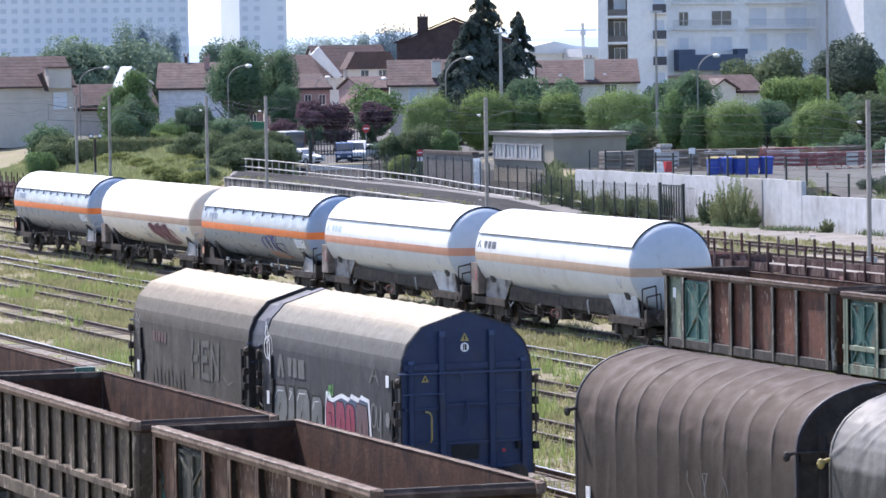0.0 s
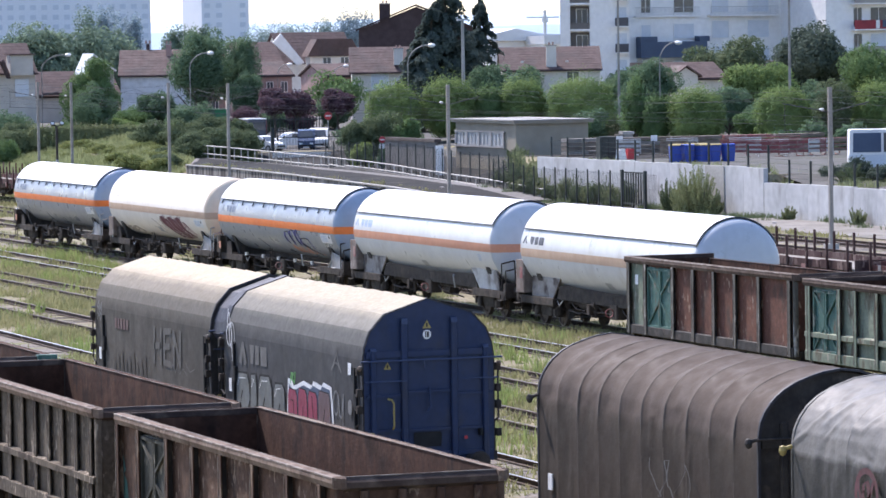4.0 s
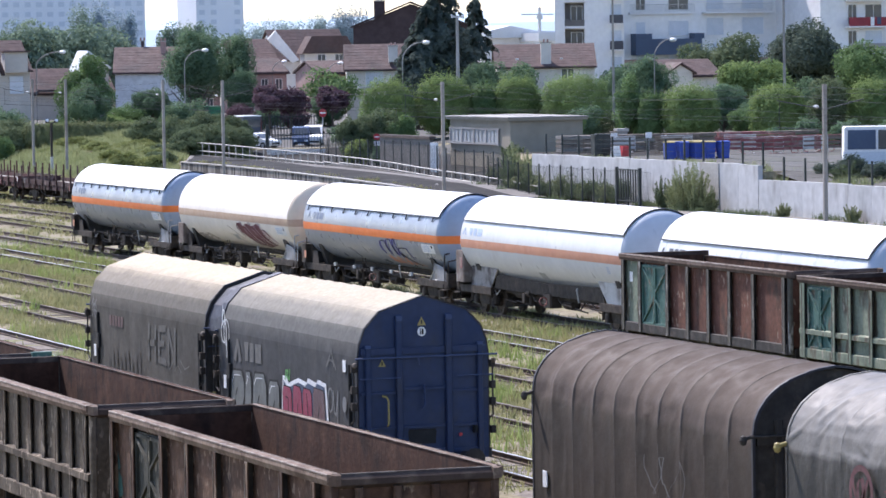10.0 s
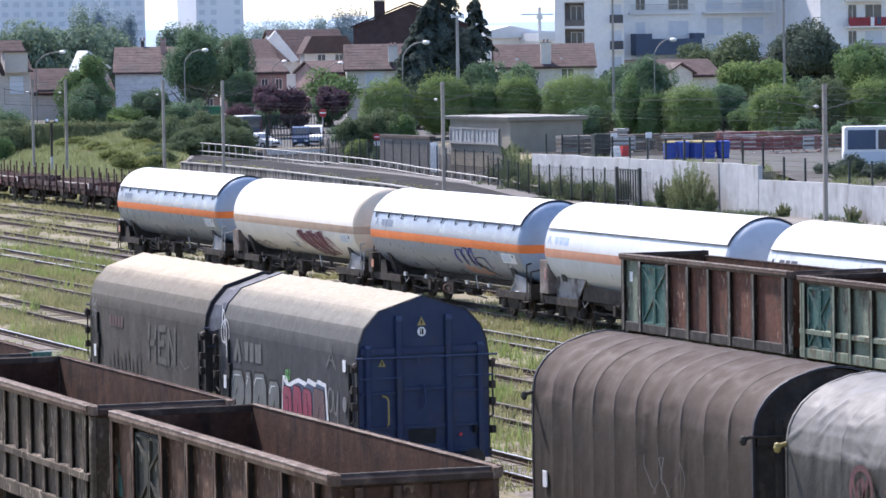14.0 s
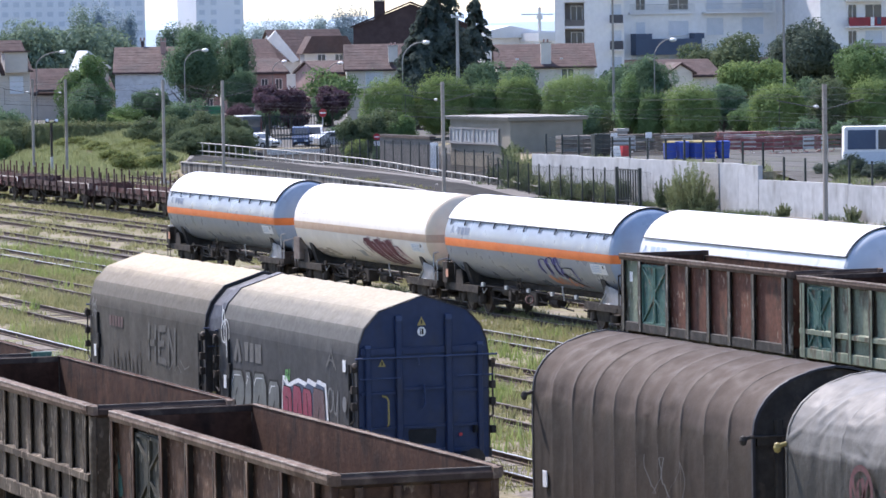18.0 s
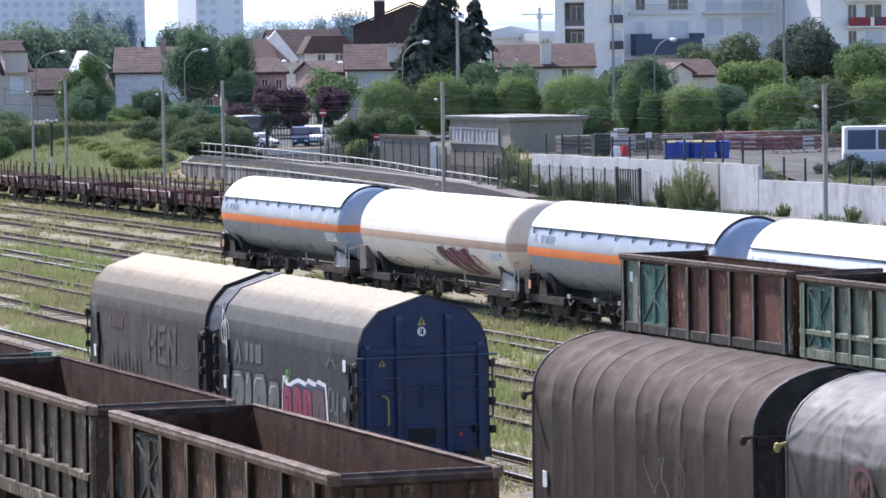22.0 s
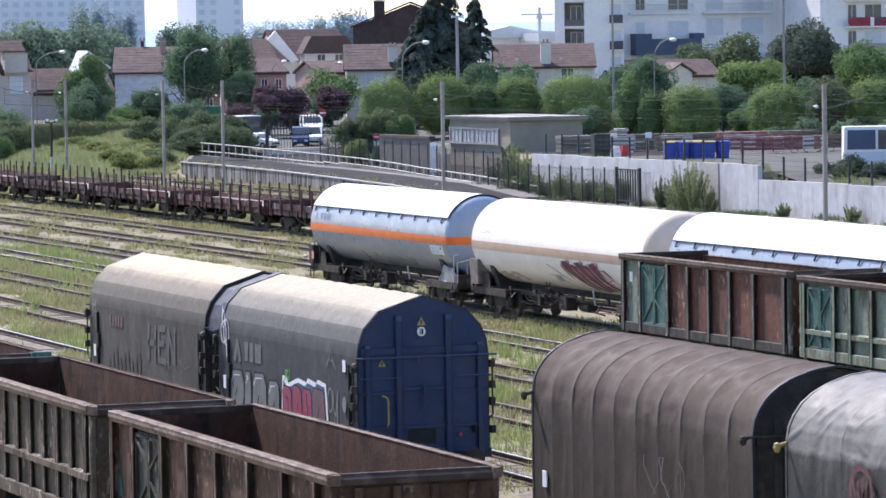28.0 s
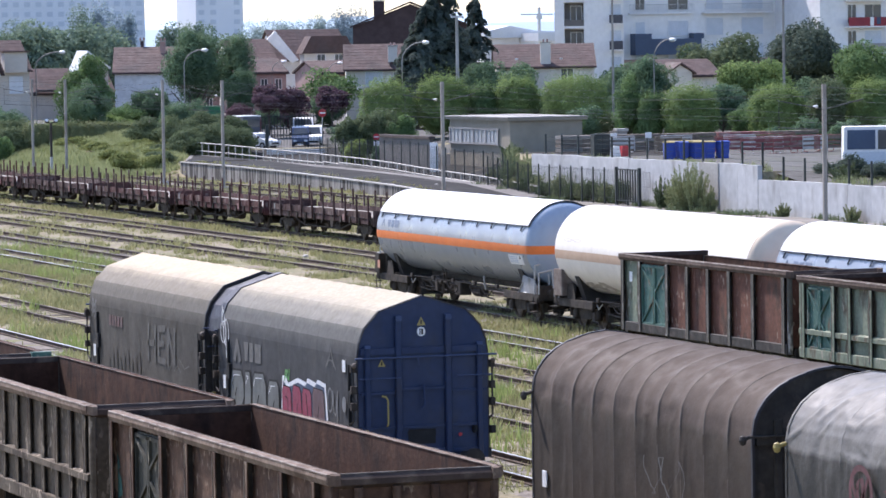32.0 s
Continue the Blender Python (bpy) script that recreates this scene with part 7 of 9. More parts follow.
road = part("service_road", Shape().strip([[(x, 91.2, -0.165), (x, 97.6, -0.165)] for x in np.arange(-250, -120, 6.0)]), GRAVEL)
tagged(road, "pale gravel service track beside the line", "road", kind="structure")

# catenary poles between the far tracks
X_POLES = (-131.0, -182.4, -237.2, -283.8, -299.3, -328.3, -339.4)


def catenary_pole(x, y, top, cant=True):
    p = thing("catenary_pole", "grey steel overhead-line pole", "pole", "overhead-line poles", at=pose(x, y, -0.3))
    part("mast", Shape().vbox(-0.1, 0.1, -0.1, 0.1, 0, top + 0.3, 0.03), POLE, p)
    part("footing", Shape().vbox(-0.3, 0.3, -0.3, 0.3, -0.1, 0.35, 0.05), CONCRETE, p)
    if cant:
        part("bracket", Shape().tube((0, -0.1, top - 0.9), (0, -2.5, top - 0.45), 0.025, 6).tube((0, -0.1, top - 1.9), (0, -2.5, top - 1.75), 0.02, 6).tube((0, -2.4, top - 1.75), (0, -2.4, top - 0.5), 0.015, 6), WIRE, p)
        part("insulator", Shape().lathe([(-0.2 + 0.05 * k, 0.05 + 0.03 * (k % 2)) for k in range(9)], 8, -0.45, top - 0.78), WHITE, p)
        part("bracket", Shape().tube((0, 0.1, top - 0.9), (0, 2.1, top - 0.45), 0.025, 6), WIRE, p)
    return p


for x in X_POLES:
    catenary_pole(x, 85.2, 7.65)
wires = thing("overhead_wires", "thin overhead wires between the poles", "wire", kind="structure")
for y, z, sag in ((82.7, 7.2, 0.5), (82.7, 5.9, 0.05), (87.3, 7.2, 0.5), (87.3, 5.9, 0.05), (85.4, 7.5, 0.3), (79.5, 6.6, 0.3)):
    s = Shape()
    ends = sorted(X_POLES + (-420.0,))
    for a, b in zip(ends, ends[1:]):
        pts = [(a + (b - a) * k / 6, y, z - sag * 4 * (k / 6) * (1 - k / 6)) for k in range(7)]
        s.pipe(pts, 0.009, 4)
    part("wire", s, WIRE, wires)
sg = thing("signal_post", "dark signal post with twin lamps", "signal", at=pose(-330.5, 84.5, -0.3))
part("mast", Shape().vbox(-0.09, 0.09, -0.09, 0.09, 1.6, 4.4, 0.02), DARK_STEEL, sg)
part("mast_foot", Shape().vbox(-0.1, 0.1, -0.1, 0.1, 0, 1.6, 0.02), GALV, sg, "pale lower part of the post")
part("lamp_arm", Shape().tube((0, -0.35, 4.55), (0, 0, 4.3), 0.05).tube((0, 0, 4.3), (0, 0.35, 4.5), 0.05), DARK_STEEL, sg)
for y in (-0.38, 0.4):
    lh = part("lamp_head", Shape().tube((0.15, y, 4.6), (-0.15, y + 0.05, 4.45), 0.2, 10, 0.12), DARK_STEEL, sg)
    part("lens", Shape().tube((0.15, y, 4.6), (0.18, y, 4.62), 0.15, 10), WHITE, lh, "pale lamp lens")


def street_lamp(x, y, z0, top, arm, sy=1, head=WHITE, r=0.055):
    """A tall street lamp with a bent arm towards sy."""
    p = thing("street_lamp", "grey street lamp with a round white head", "street lamp", "street lamps", at=pose(x, y, z0))
    h = top - z0
    pts = [(0, 0, 0), (0, 0, h * 0.8)] + [(0, sy * arm * (1 - math.cos(k * math.pi / 10)), h * 0.8 + h * 0.2 * math.sin(k * math.pi / 10)) for k in range(1, 6)]
    part("column", Shape().pipe(pts, r, 8), POLE, p)
    part("lamp_head", Shape().ball((0, sy * (arm + 0.25), h - 0.05), 0.36, 10, 0.55), head, p, "round white lamp head")
    return p


def mast(x, y, z0, top, r, label="tall grey lighting mast", material=None):
    p = thing("lighting_mast", label, "mast", "tall masts", at=pose(x, y, z0))
    part("column", Shape().tube((0, 0, -0.2), (0, 0, top - z0), r, 10, r * 0.7), material or POLE, p)
    part("head", Shape().box(-0.15, 0.15, -0.55, 0.55, top - z0 - 0.1, top - z0 + 0.06), GALV, p)
    return p


street_lamp(-345, 120.2, 1.9, 10.3, 2.0)
street_lamp(-345, 144.3, 1.7, 10.2, 1.6)
street_lamp(-420, 105.9, 2.5, 10.0, 2.6, 1)
street_lamp(-385, 111.8, 2.5, 9.95, 1.85, 1)
for k in range(6):
    street_lamp(-470 + 6 * k, 139.5 + 1.4 * k - (k % 2) * 2, 2.5, 8.9 - 0.12 * k, 1.2, 1)
mast(-345, 140.3, 1.7, 14.2, 0.13)
mast(-335, 152.6, 1.7, 16.5, 0.14)
mast(-345, 116.6, 1.9, 6.4, 0.07, "slender grey steel post")
mast(-370, 134.5, 2.2, 12.7, 0.2, "pale tall concrete mast", CONCRETE)

# ---------------------------------------------------------------- buildings


def window(house, x, y, z, w, h, kind="dark", frame=None):
    """A framed window in a wall that faces +x."""
    wd = part("window", Shape().box(x + 0.0, x + 0.02, y, y + w, z, z + h), SHUTTER if kind == "shut" else GLASS_DK, house, "closed pale shutter" if kind == "shut" else "dark window")
    f = Shape()
    t = 0.07
    f.box(x, x + 0.07, y - t, y, z - t, z + h + t).box(x, x + 0.07, y + w, y + w + t, z - t, z + h + t)
    f.box(x, x + 0.07, y, y + w, z + h, z + h + t).box(x, x + 0.14, y - t, y + w + t, z - t, z)
    if kind == "dark":
        f.box(x + 0.02, x + 0.05, y + w / 2 - 0.03, y + w / 2 + 0.03, z, z + h)
    part("window_frame", f, frame or WHITE, wd)
    return wd


def house(name, label, xf, depth, y0, y1, zg, ze, zr, ridge, wall, roof, over=0.35, ridge_at=0.5, group="houses"):
    """Walls and a pitched roof; ridge: along 'y' (slope towards the line) or 'x' (gable towards it)."""
    hs = thing(name, label, "house", group, at=pose(0, 0, 0))
    xb = xf - depth
    part("wall", Shape().box(xb, xf, y0, y1, zg - 0.5, ze), wall, hs)
    t = 0.18
    if ridge == "y":
        xr = xf - depth * ridge_at
        for y, in ((y0,), (y1 - 0.2,)):
            part("gable", Shape().yprism([(xb, ze), (xf, ze), (xr, zr - 0.12)], y, y + 0.2), wall, hs)
        for a, b in ((xf + over, xr), (xb - over, xr)):
            e = ze - over * (zr - ze) / abs(b - (xf if a > b else xb))
            part("roof", Shape().yprism([(a, e), (b, zr), (b, zr + t), (a, e + t)] if a > b else [(b, zr), (a, e), (a, e + t), (b, zr + t)], y0 - 0.25, y1 + 0.25), roof, hs, "tiled roof")
        for k in range(1, 9):
            u = k / 9
            xx, zz = (xf + over) * (1 - u) + xr * u, (ze - over * (zr - ze) / (xf - xr)) * (1 - u) + zr * u
            part("tile_course", Shape().tube((xx, y0 - 0.25, zz + t), (xx, y1 + 0.25, zz + t), 0.012, 4), roof, hs)
        part("gutter", Shape().tube((xf + over + 0.06, y0 - 0.25, ze - 0.15), (xf + over + 0.06, y1 + 0.25, ze - 0.15), 0.08, 6), ROOF_DARK, hs)
    else:
        yr = y0 + (y1 - y0) * ridge_at
        part("gable", Shape().prism([(y0, ze), (y1, ze), (yr, zr - 0.1)], xf - 0.25, xf), wall, hs)
        part("gable", Shape().prism([(y0, ze), (y1, ze), (yr, zr - 0.1)], xb, xb + 0.25), wall, hs)
        for a in (y0, y1):
            s = -1 if a == y0 else 1
            e = ze - over * (zr - ze) / abs(yr - a)
            part("roof", Shape().prism([(a + s * over, e), (yr, zr), (yr, zr + t), (a + s * over, e + t)], xb - 0.3, xf + 0.35), roof, hs, "tiled roof")
    return hs


def chimney(hs, x, y, z0, z1, w=0.9, material=None, d=0.6):
    c = part("chimney", Shape().vbox(x - d / 2, x + d / 2, y - w / 2, y + w / 2, z0, z1, 0.03), material or RENDER_GREY, hs)
    part("chimney_cap", Shape().vbox(x - d / 2 - 0.08, x + d / 2 + 0.08, y - w / 2 - 0.08, y + w / 2 + 0.08, z1, z1 + 0.1, 0.02), CONCRETE, c)
    for q in (-0.2, 0.2):
        part("chimney_pot", Shape().tube((x, y + q, z1 + 0.1), (x, y + q, z1 + 0.4), 0.11, 8, 0.09), BRICK_RED, c)


def face_line(b, x, y, turn=-18.0):
    """Turns a building about its near corner to look down the line."""
    b.matrix_basis = pose(x, y, 0, 0, 0, turn) @ pose(-x, -y, 0)


barn = house("barn_house", "tall dark brown clad gable building", -430, 2.5, 144.2, 156.8, 2.5, 12.2, 14.75, "x", ROOF_DARK, ROOF_DARK, 0.3)
face_line(barn, -430, 144.2)
chimney(barn, -431.2, 147.1, 12.6, 15.0, 1.2, ROOF_DARK)
h1 = house("town_house", "cream house with brown tiled roof and pale chimney", -400, 8, 133.3, 141.5, 2.3, 7.75, 10.1, "y", RENDER_CREAM, ROOF_TILE)
face_line(h1, -400, 133.3)
chimney(h1, -400.6, 138.1, 8.4, 10.0, 0.95, RENDER_CREAM)
window(h1, -400, 135.3, 6.0, 1.7, 1.5, "shut")
window(h1, -400, 138.2, 5.9, 1.2, 1.4)
h2 = house("town_house", "cream house with wide brown roof and pale chimney", -400, 8, 149.7, 159.8, 2.3, 7.7, 9.85, "y", RENDER_CREAM, ROOF_TILE)
face_line(h2, -400, 149.7)
chimney(h2, -400.4, 154.8, 7.9, 10.1, 1.05, RENDER_CREAM)
for y in (152.0, 156.4):
    window(h2, -400, y, 5.7, 1.2, 1.7)
part("skylight", Shape().box(-399.2, -399.0, 151.6, 151.9, 8.4, 8.55), WHITE, h2)
part("skylight", Shape().box(-399.2, -399.0, 156.2, 156.5, 8.4, 8.55), WHITE, h2)
gh = house("town_house", "house with red-brown roof and white gable verge", -470, 9, 148.2, 157.0, 2.5, 8.7, 12.1, "y", RENDER_WHITE, ROOF_TILE)
part("verge", Shape().add([(-464.5, 145.0, 11.1), (-464.5, 146.0, 12.1), (-464.5, 148.9, 8.6), (-464.5, 148.0, 8.3), (-464.2, 145.0, 11.1), (-464.2, 146.0, 12.1), (-464.2, 148.9, 8.6), (-464.2, 148.0, 8.3)], [(4, 5, 6, 7), (0, 3, 2, 1), (0, 1, 5, 4), (1, 2, 6, 5), (2, 3, 7, 6), (3, 0, 4, 7)]), RENDER_WHITE, gh, "white gable verge")
dm = part("dormer", Shape().prism([(150.4, 8.2), (156.4, 8.2), (156.4, 9.4), (150.4, 9.4)], -468.6, -466.8), RENDER_CREAM, gh)
part("dormer_roof", Shape().prism([(150.0, 9.35), (156.7, 9.35), (155.6, 11.4), (151.2, 11.4)], -469, -466.5), ROOF_TILE, dm)
for y in (152.0, 154.2):
    window(gh, -466.78, y, 8.35, 0.95, 0.85)
house("town_house", "small house with steep red-brown roof", -466, 8, 141.4, 146.6, 2.5, 8.6, 11.0, "y", RENDER_CREAM, ROOF_TILE)
bh = house("town_house", "grey rendered house with long brown roof", -430, 9, 117.1, 125.6, 2.4, 7.7, 10.2, "y", RENDER_PALE, ROOF_TILE)
face_line(bh, -430, 117.1)
chimney(bh, -435.2, 119.9, 9.6, 11.0, 0.35, ROOF_DARK)
chimney(bh, -433.5, 122.2, 9.6, 10.9, 0.6, BRICK_RED)
part("tv_aerial", Shape().tube((-434, 123.8, 10), (-434, 123.8, 11.9), 0.025, 5).tube((-434, 123.2, 11.5), (-434, 124.5, 11.5), 0.02, 5).tube((-434, 123.4, 11.2), (-434, 124.2, 11.2), 0.02, 5), GALV, bh)
hl = house("town_house", "tall cream house with brown roof and dormer", -420, 9, 95.5, 105.2, 2.3, 8.2, 11.1, "y", RENDER_TAN, ROOF_TILE)
dm = part("dormer", Shape().prism([(102.4, 7.9), (104.8, 7.9), (104.8, 10.0), (102.4, 10.0)], -421, -419.2), RENDER_TAN, hl)
part("dormer_roof", Shape().prism([(102.2, 10.0), (105.0, 10.0), (105.0, 10.15), (102.2, 10.15)], -421, -418.9), ROOF_TILE, dm)
part("side_verge", Shape().prism([(101.2, 9.4), (102.0, 7.6), (102.2, 7.6), (101.5, 9.6)], -419.4, -418.4), ROOF_DARK, hl)
window(hl, -420, 103.0, 5.7, 1.5, 1.8, "shut", RENDER_TAN)
hl2 = house("town_house", "low house with red roof and pale grey wall", -440, 8, 105.4, 119.6, 2.4, 5.5, 8.0, "y", RENDER_TAN, ROOF_TILE)
part("porch_arch", Shape().prism([(109.6, 5.3), (111.0, 5.9), (114.0, 5.9), (115.2, 5.3), (115.2, 5.1), (114.0, 5.6), (111.0, 5.6), (109.6, 5.1)], -439.8, -439), ROOF_DARK, hl2)
house("shed", "small shed with pale zinc roof", -436, 4, 114.9, 118.0, 2.4, 8.2, 9.9, "x", RENDER_GREY, ZINC, 0.2, 0.25)
for k, (xf, y0, y1, ze, zr) in enumerate(((-440, 143.2, 148.4, 7.2, 8.4), (-452, 138.2, 143.4, 7.3, 8.7), (-462, 134.6, 138.4, 7.2, 8.5))):
    bk = house("brick_house", "red brick terraced house with tiled roof", xf, 8, y0, y1, 2.4, ze, zr, "y", BRICK_RED, ROOF_TILE, group="brick terrace")
    n = int((y1 - y0) / 1.7)
    for j in range(n):
        window(bk, xf, y0 + 0.5 + j * 1.7, 5.4, 0.7, 1.1, "dark", RENDER_CREAM)
        window(bk, xf, y0 + 0.5 + j * 1.7, 3.0, 0.7, 1.3, "dark", RENDER_CREAM)
house("garden_house", "small house with orange-brown roof among trees", -385, 6, 162.6, 165.2, 2.3, 6.9, 7.75, "x", RENDER_CREAM, ROOF_TILE, 0.35, 0.5)
house("garden_house", "low house with red-brown roof among trees", -386, 7, 163.2, 168.6, 2.3, 6.6, 8.05, "y", RENDER_CREAM, ROOF_TILE)


def balcony(b, x, y0, y1, z, material, depth=1.3, h=1.0):
    k = part("balcony", Shape().box(x, x + depth, y0, y1, z - 0.15, z), RENDER_WHITE, b)
    if material is None:
        r = Shape()
        n = int((y1 - y0) / 0.16)
        for j in range(n + 1):
            yy = y0 + (y1 - y0) * j / n
            r.box(x + depth - 0.04, x + depth - 0.02, yy - 0.01, yy + 0.01, z, z + h)
        r.box(x + depth - 0.06, x + depth, y0, y1, z + h, z + h + 0.05)
        part("balustrade", r, GALV, k)
    else:
        part("balustrade", Shape().box(x + depth - 0.06, x + depth, y0, y1, z, z + h), material, k)


apt = thing("apartment_block", "white rendered block of flats with balconies", "apartment building", "blocks of flats")
part("wall", Shape().box(-445, -430, 167.9, 169.0, 1.5, 26), RENDER_WHITE, apt)
part("wall", Shape().box(-445, -430, 171.2, 175.6, 1.5, 26), RENDER_WHITE, apt)
part("wall", Shape().box(-445, -431.4, 169.0, 171.2, 1.5, 26), RENDER_WHITE, apt)
part("roof", Shape().box(-445.2, -429.8, 167.7, 175.8, 26, 26.4), CONCRETE, apt)
for k in range(7):
    z = 3.15 + 2.92 * k
    part("loggia_back", Shape().box(-431.39, -431.36, 169.05, 171.15, z + 0.1, z + 2.6), CLAD, apt)
    part("loggia_floor", Shape().box(-431.4, -429.95, 169.0, 171.2, z - 0.2, z + 0.05), RENDER_WHITE, apt)
    part("balustrade", Shape().box(-430.06, -430.0, 169.0, 171.2, z + 0.05, z + 0.75), CLAD, apt)
    window(apt, -431.35, 169.75, z + 0.15, 1.2, 2.1, "dark" if k != 4 else "shut")
    balcony(apt, -430, 174.0, 175.5, z + 0.3, BALC_DARK, 1.1, 0.95)
    window(apt, -430, 174.1, z + 0.4, 1.2, 2.0, "shut")
face_line(apt, -430, 167.9, -21.4)
apt2 = thing("apartment_block", "long white block of flats with shuttered windows", "apartment building", "blocks of flats")
part("wall", Shape().box(-446, -432, 175.7, 195.8, 1.5, 24), RENDER_WHITE, apt2)
part("roof", Shape().box(-446.2, -431.8, 175.6, 196.0, 24, 24.4), CONCRETE, apt2)
part("base_course", Shape().box(-432, -431.9, 175.7, 195.8, 6.6, 8.1), BRICK_RED, apt2)
part("lit_corner", Shape().vbox(-432.3, -431.8, 175.5, 176.1, 1.5, 24), RENDER_WHITE, apt2)
for k in range(6):
    z = 4.4 + 2.92 * k
    for y, w, h, kd in ((178.5, 1.1, 1.5, "shut" if k < 3 else "dark"), (182.5, 2.4, 1.6, "shut" if k < 3 else "dark"), (187.2, 2.0, 1.9, "shut"), (191.6, 2.6, 1.9, "shut")):
        window(apt2, -432, y, z + 0.55, w, h, kd)
    if k >= 3:
        balcony(apt2, -432, 177.6, 185.5, z + 0.2, None, 0.5, 0.9)
        balcony(apt2, -432, 186.6, 195.0, z + 0.2, None, 1.0, 0.9)
part("terrace_panel", Shape().box(-431.9, -430.4, 177.8, 185.9, 8.6, 10.4), BALC_BLUE, apt2, "dark blue terrace panel")
part("terrace_panel", Shape().box(-431.9, -430.4, 177.8, 179.8, 10.4, 11.0), BALC_BLUE, apt2)
part("terrace_panel", Shape().box(-431.9, -430.4, 185.0, 186.2, 10.4, 11.0), BALC_BLUE, apt2)
apt3 = thing("apartment_block", "beige block of flats behind trees", "apartment building", "blocks of flats")
part("wall", Shape().box(-452, -440, 199.4, 206.0, 1.5, 25), RENDER_CREAM, apt3)
part("roof", Shape().box(-452.2, -439.8, 199.2, 206.2, 25, 25.4), CONCRETE, apt3)
for k in range(7):
    window(apt3, -440, 200.6, 3.9 + 2.92 * k, 3.6, 1.7, "shut", RENDER_CREAM)
apt4 = thing("apartment_block", "white block of flats with balconies and laundry", "apartment building", "blocks of flats")
part("wall", Shape().box(-434, -420, 195.8, 214.0, 1.5, 24), RENDER_WHITE, apt4)
part("roof", Shape().box(-434.2, -419.8, 195.6, 214.2, 24, 24.4), CONCRETE, apt4)
for k in range(7):
    z = 2.9 + 2.92 * k
    balcony(apt4, -420, 198.8, 203.6, z - 0.2, BALC_RED if k == 3 else RENDER_GREY, 1.2, 1.0)
    window(apt4, -420, 199.2, z + 0.1, 1.0, 2.1)
    window(apt4, -420, 201.3, z + 0.1, 2.0, 2.1, "dark" if k > 2 else "shut")
lau = thing("laundry", "white and blue washing hung on a balcony", "laundry", at=pose(-418.78, 201.4, 12.45))
part("sheet", Shape().strip([[(0.05 * math.sin(4 * y), y, 0.0), (0.02, y, -0.95)] for y in (0, 0.15, 0.3, 0.45)]), WHITE, lau)
part("sheet", Shape().strip([[(0.05 * math.sin(4 * y), y + 0.8, 0.0), (0.02, y + 0.8, -0.8)] for y in (0, 0.15, 0.3, 0.5)]), BALC_BLUE, lau)

wh = thing("warehouse", "far white warehouse with pale metal roof", "warehouse")
part("wall", Shape().box(-625, -600, 222.5, 236, 2, 11.3), RENDER_WHITE, wh)
part("roof", Shape().prism([(222.3, 11.2), (236.2, 11.2), (236.2, 12.0), (230.5, 12.3), (226.5, 13.1), (222.3, 12.2)], -626, -599), ZINC, wh)
part("annexe", Shape().box(-599.9, -592, 228.5, 236, 2, 10.6), RENDER_WHITE, wh)
part("annexe_roof", Shape().box(-600, -591.5, 228.3, 236.2, 10.6, 11.9), ZINC, wh)
cr = thing("tower_crane", "far grey tower crane above the roofs", "crane", at=pose(-900, 347.6, 2))
part("mast", Shape().box(-0.3, 0.3, -0.3, 0.3, 0, 17.0), ZINC, cr)
part("jib", Shape().box(-0.15, 0.15, -4.5, 3.5, 15.2, 15.5), ZINC, cr)
part("cab", Shape().box(-0.5, 0.5, -0.6, 0.6, 14.2, 15.1), ZINC, cr)

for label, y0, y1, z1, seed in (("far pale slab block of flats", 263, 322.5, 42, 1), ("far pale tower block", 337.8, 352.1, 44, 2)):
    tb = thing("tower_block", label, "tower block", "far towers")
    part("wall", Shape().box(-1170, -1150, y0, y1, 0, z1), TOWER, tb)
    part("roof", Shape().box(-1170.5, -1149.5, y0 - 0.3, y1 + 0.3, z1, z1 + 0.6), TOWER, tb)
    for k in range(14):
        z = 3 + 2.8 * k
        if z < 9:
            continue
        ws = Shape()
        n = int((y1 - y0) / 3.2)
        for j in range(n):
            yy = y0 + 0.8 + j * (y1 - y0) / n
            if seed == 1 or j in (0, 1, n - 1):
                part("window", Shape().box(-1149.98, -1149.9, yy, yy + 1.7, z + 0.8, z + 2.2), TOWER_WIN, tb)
hill = thing("far_hills", "low blue hazy hills on the horizon", "hill", kind="structure")
rows = []
for k in range(90):
    y = -2500 + 90 * k
    z = 38 + 10 * noise.noise(Vector((k * 0.35, 2, 0))) + 8 * noise.noise(Vector((k * 1.1, 5, 0)))
    rows.append([(-3000, y, -5), (-3080, y, z * 0.75), (-3200, y, z)])
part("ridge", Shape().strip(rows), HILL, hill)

# ---------------------------------------------------------------- pump house and street
ph = thing("pump_house", "flat-roofed grey rendered utility building", "building")
part("wall", Shape().box(-290.7, -278, 105.0, 110.6, -0.3, 4.4), RENDER_GREY2, ph)
part("roof", Shape().box(-291.0, -277.7, 104.75, 110.9, 4.4, 4.6), RENDER_GREY2, ph, "overhanging concrete slab roof")
part("roof_edge", Shape().box(-291.05, -277.65, 104.7, 110.95, 4.6, 4.68), RENDER_GREY, ph)
wb = part("window_band", Shape().box(-290.5, -280.3, 104.95, 104.99, 2.72, 3.72), SHUTTER_GREY, ph, "band of frosted panes in white frames")
part("window_sill", Shape().box(-290.7, -280.1, 104.85, 105.0, 2.6, 2.72), RENDER_GREY, wb)
for k in range(5):
    x = -290.5 + k * 2.55
    part("mullion", Shape().box(x - 0.09, x + 0.09, 104.88, 104.95, 2.72, 3.72), RENDER_GREY, wb)
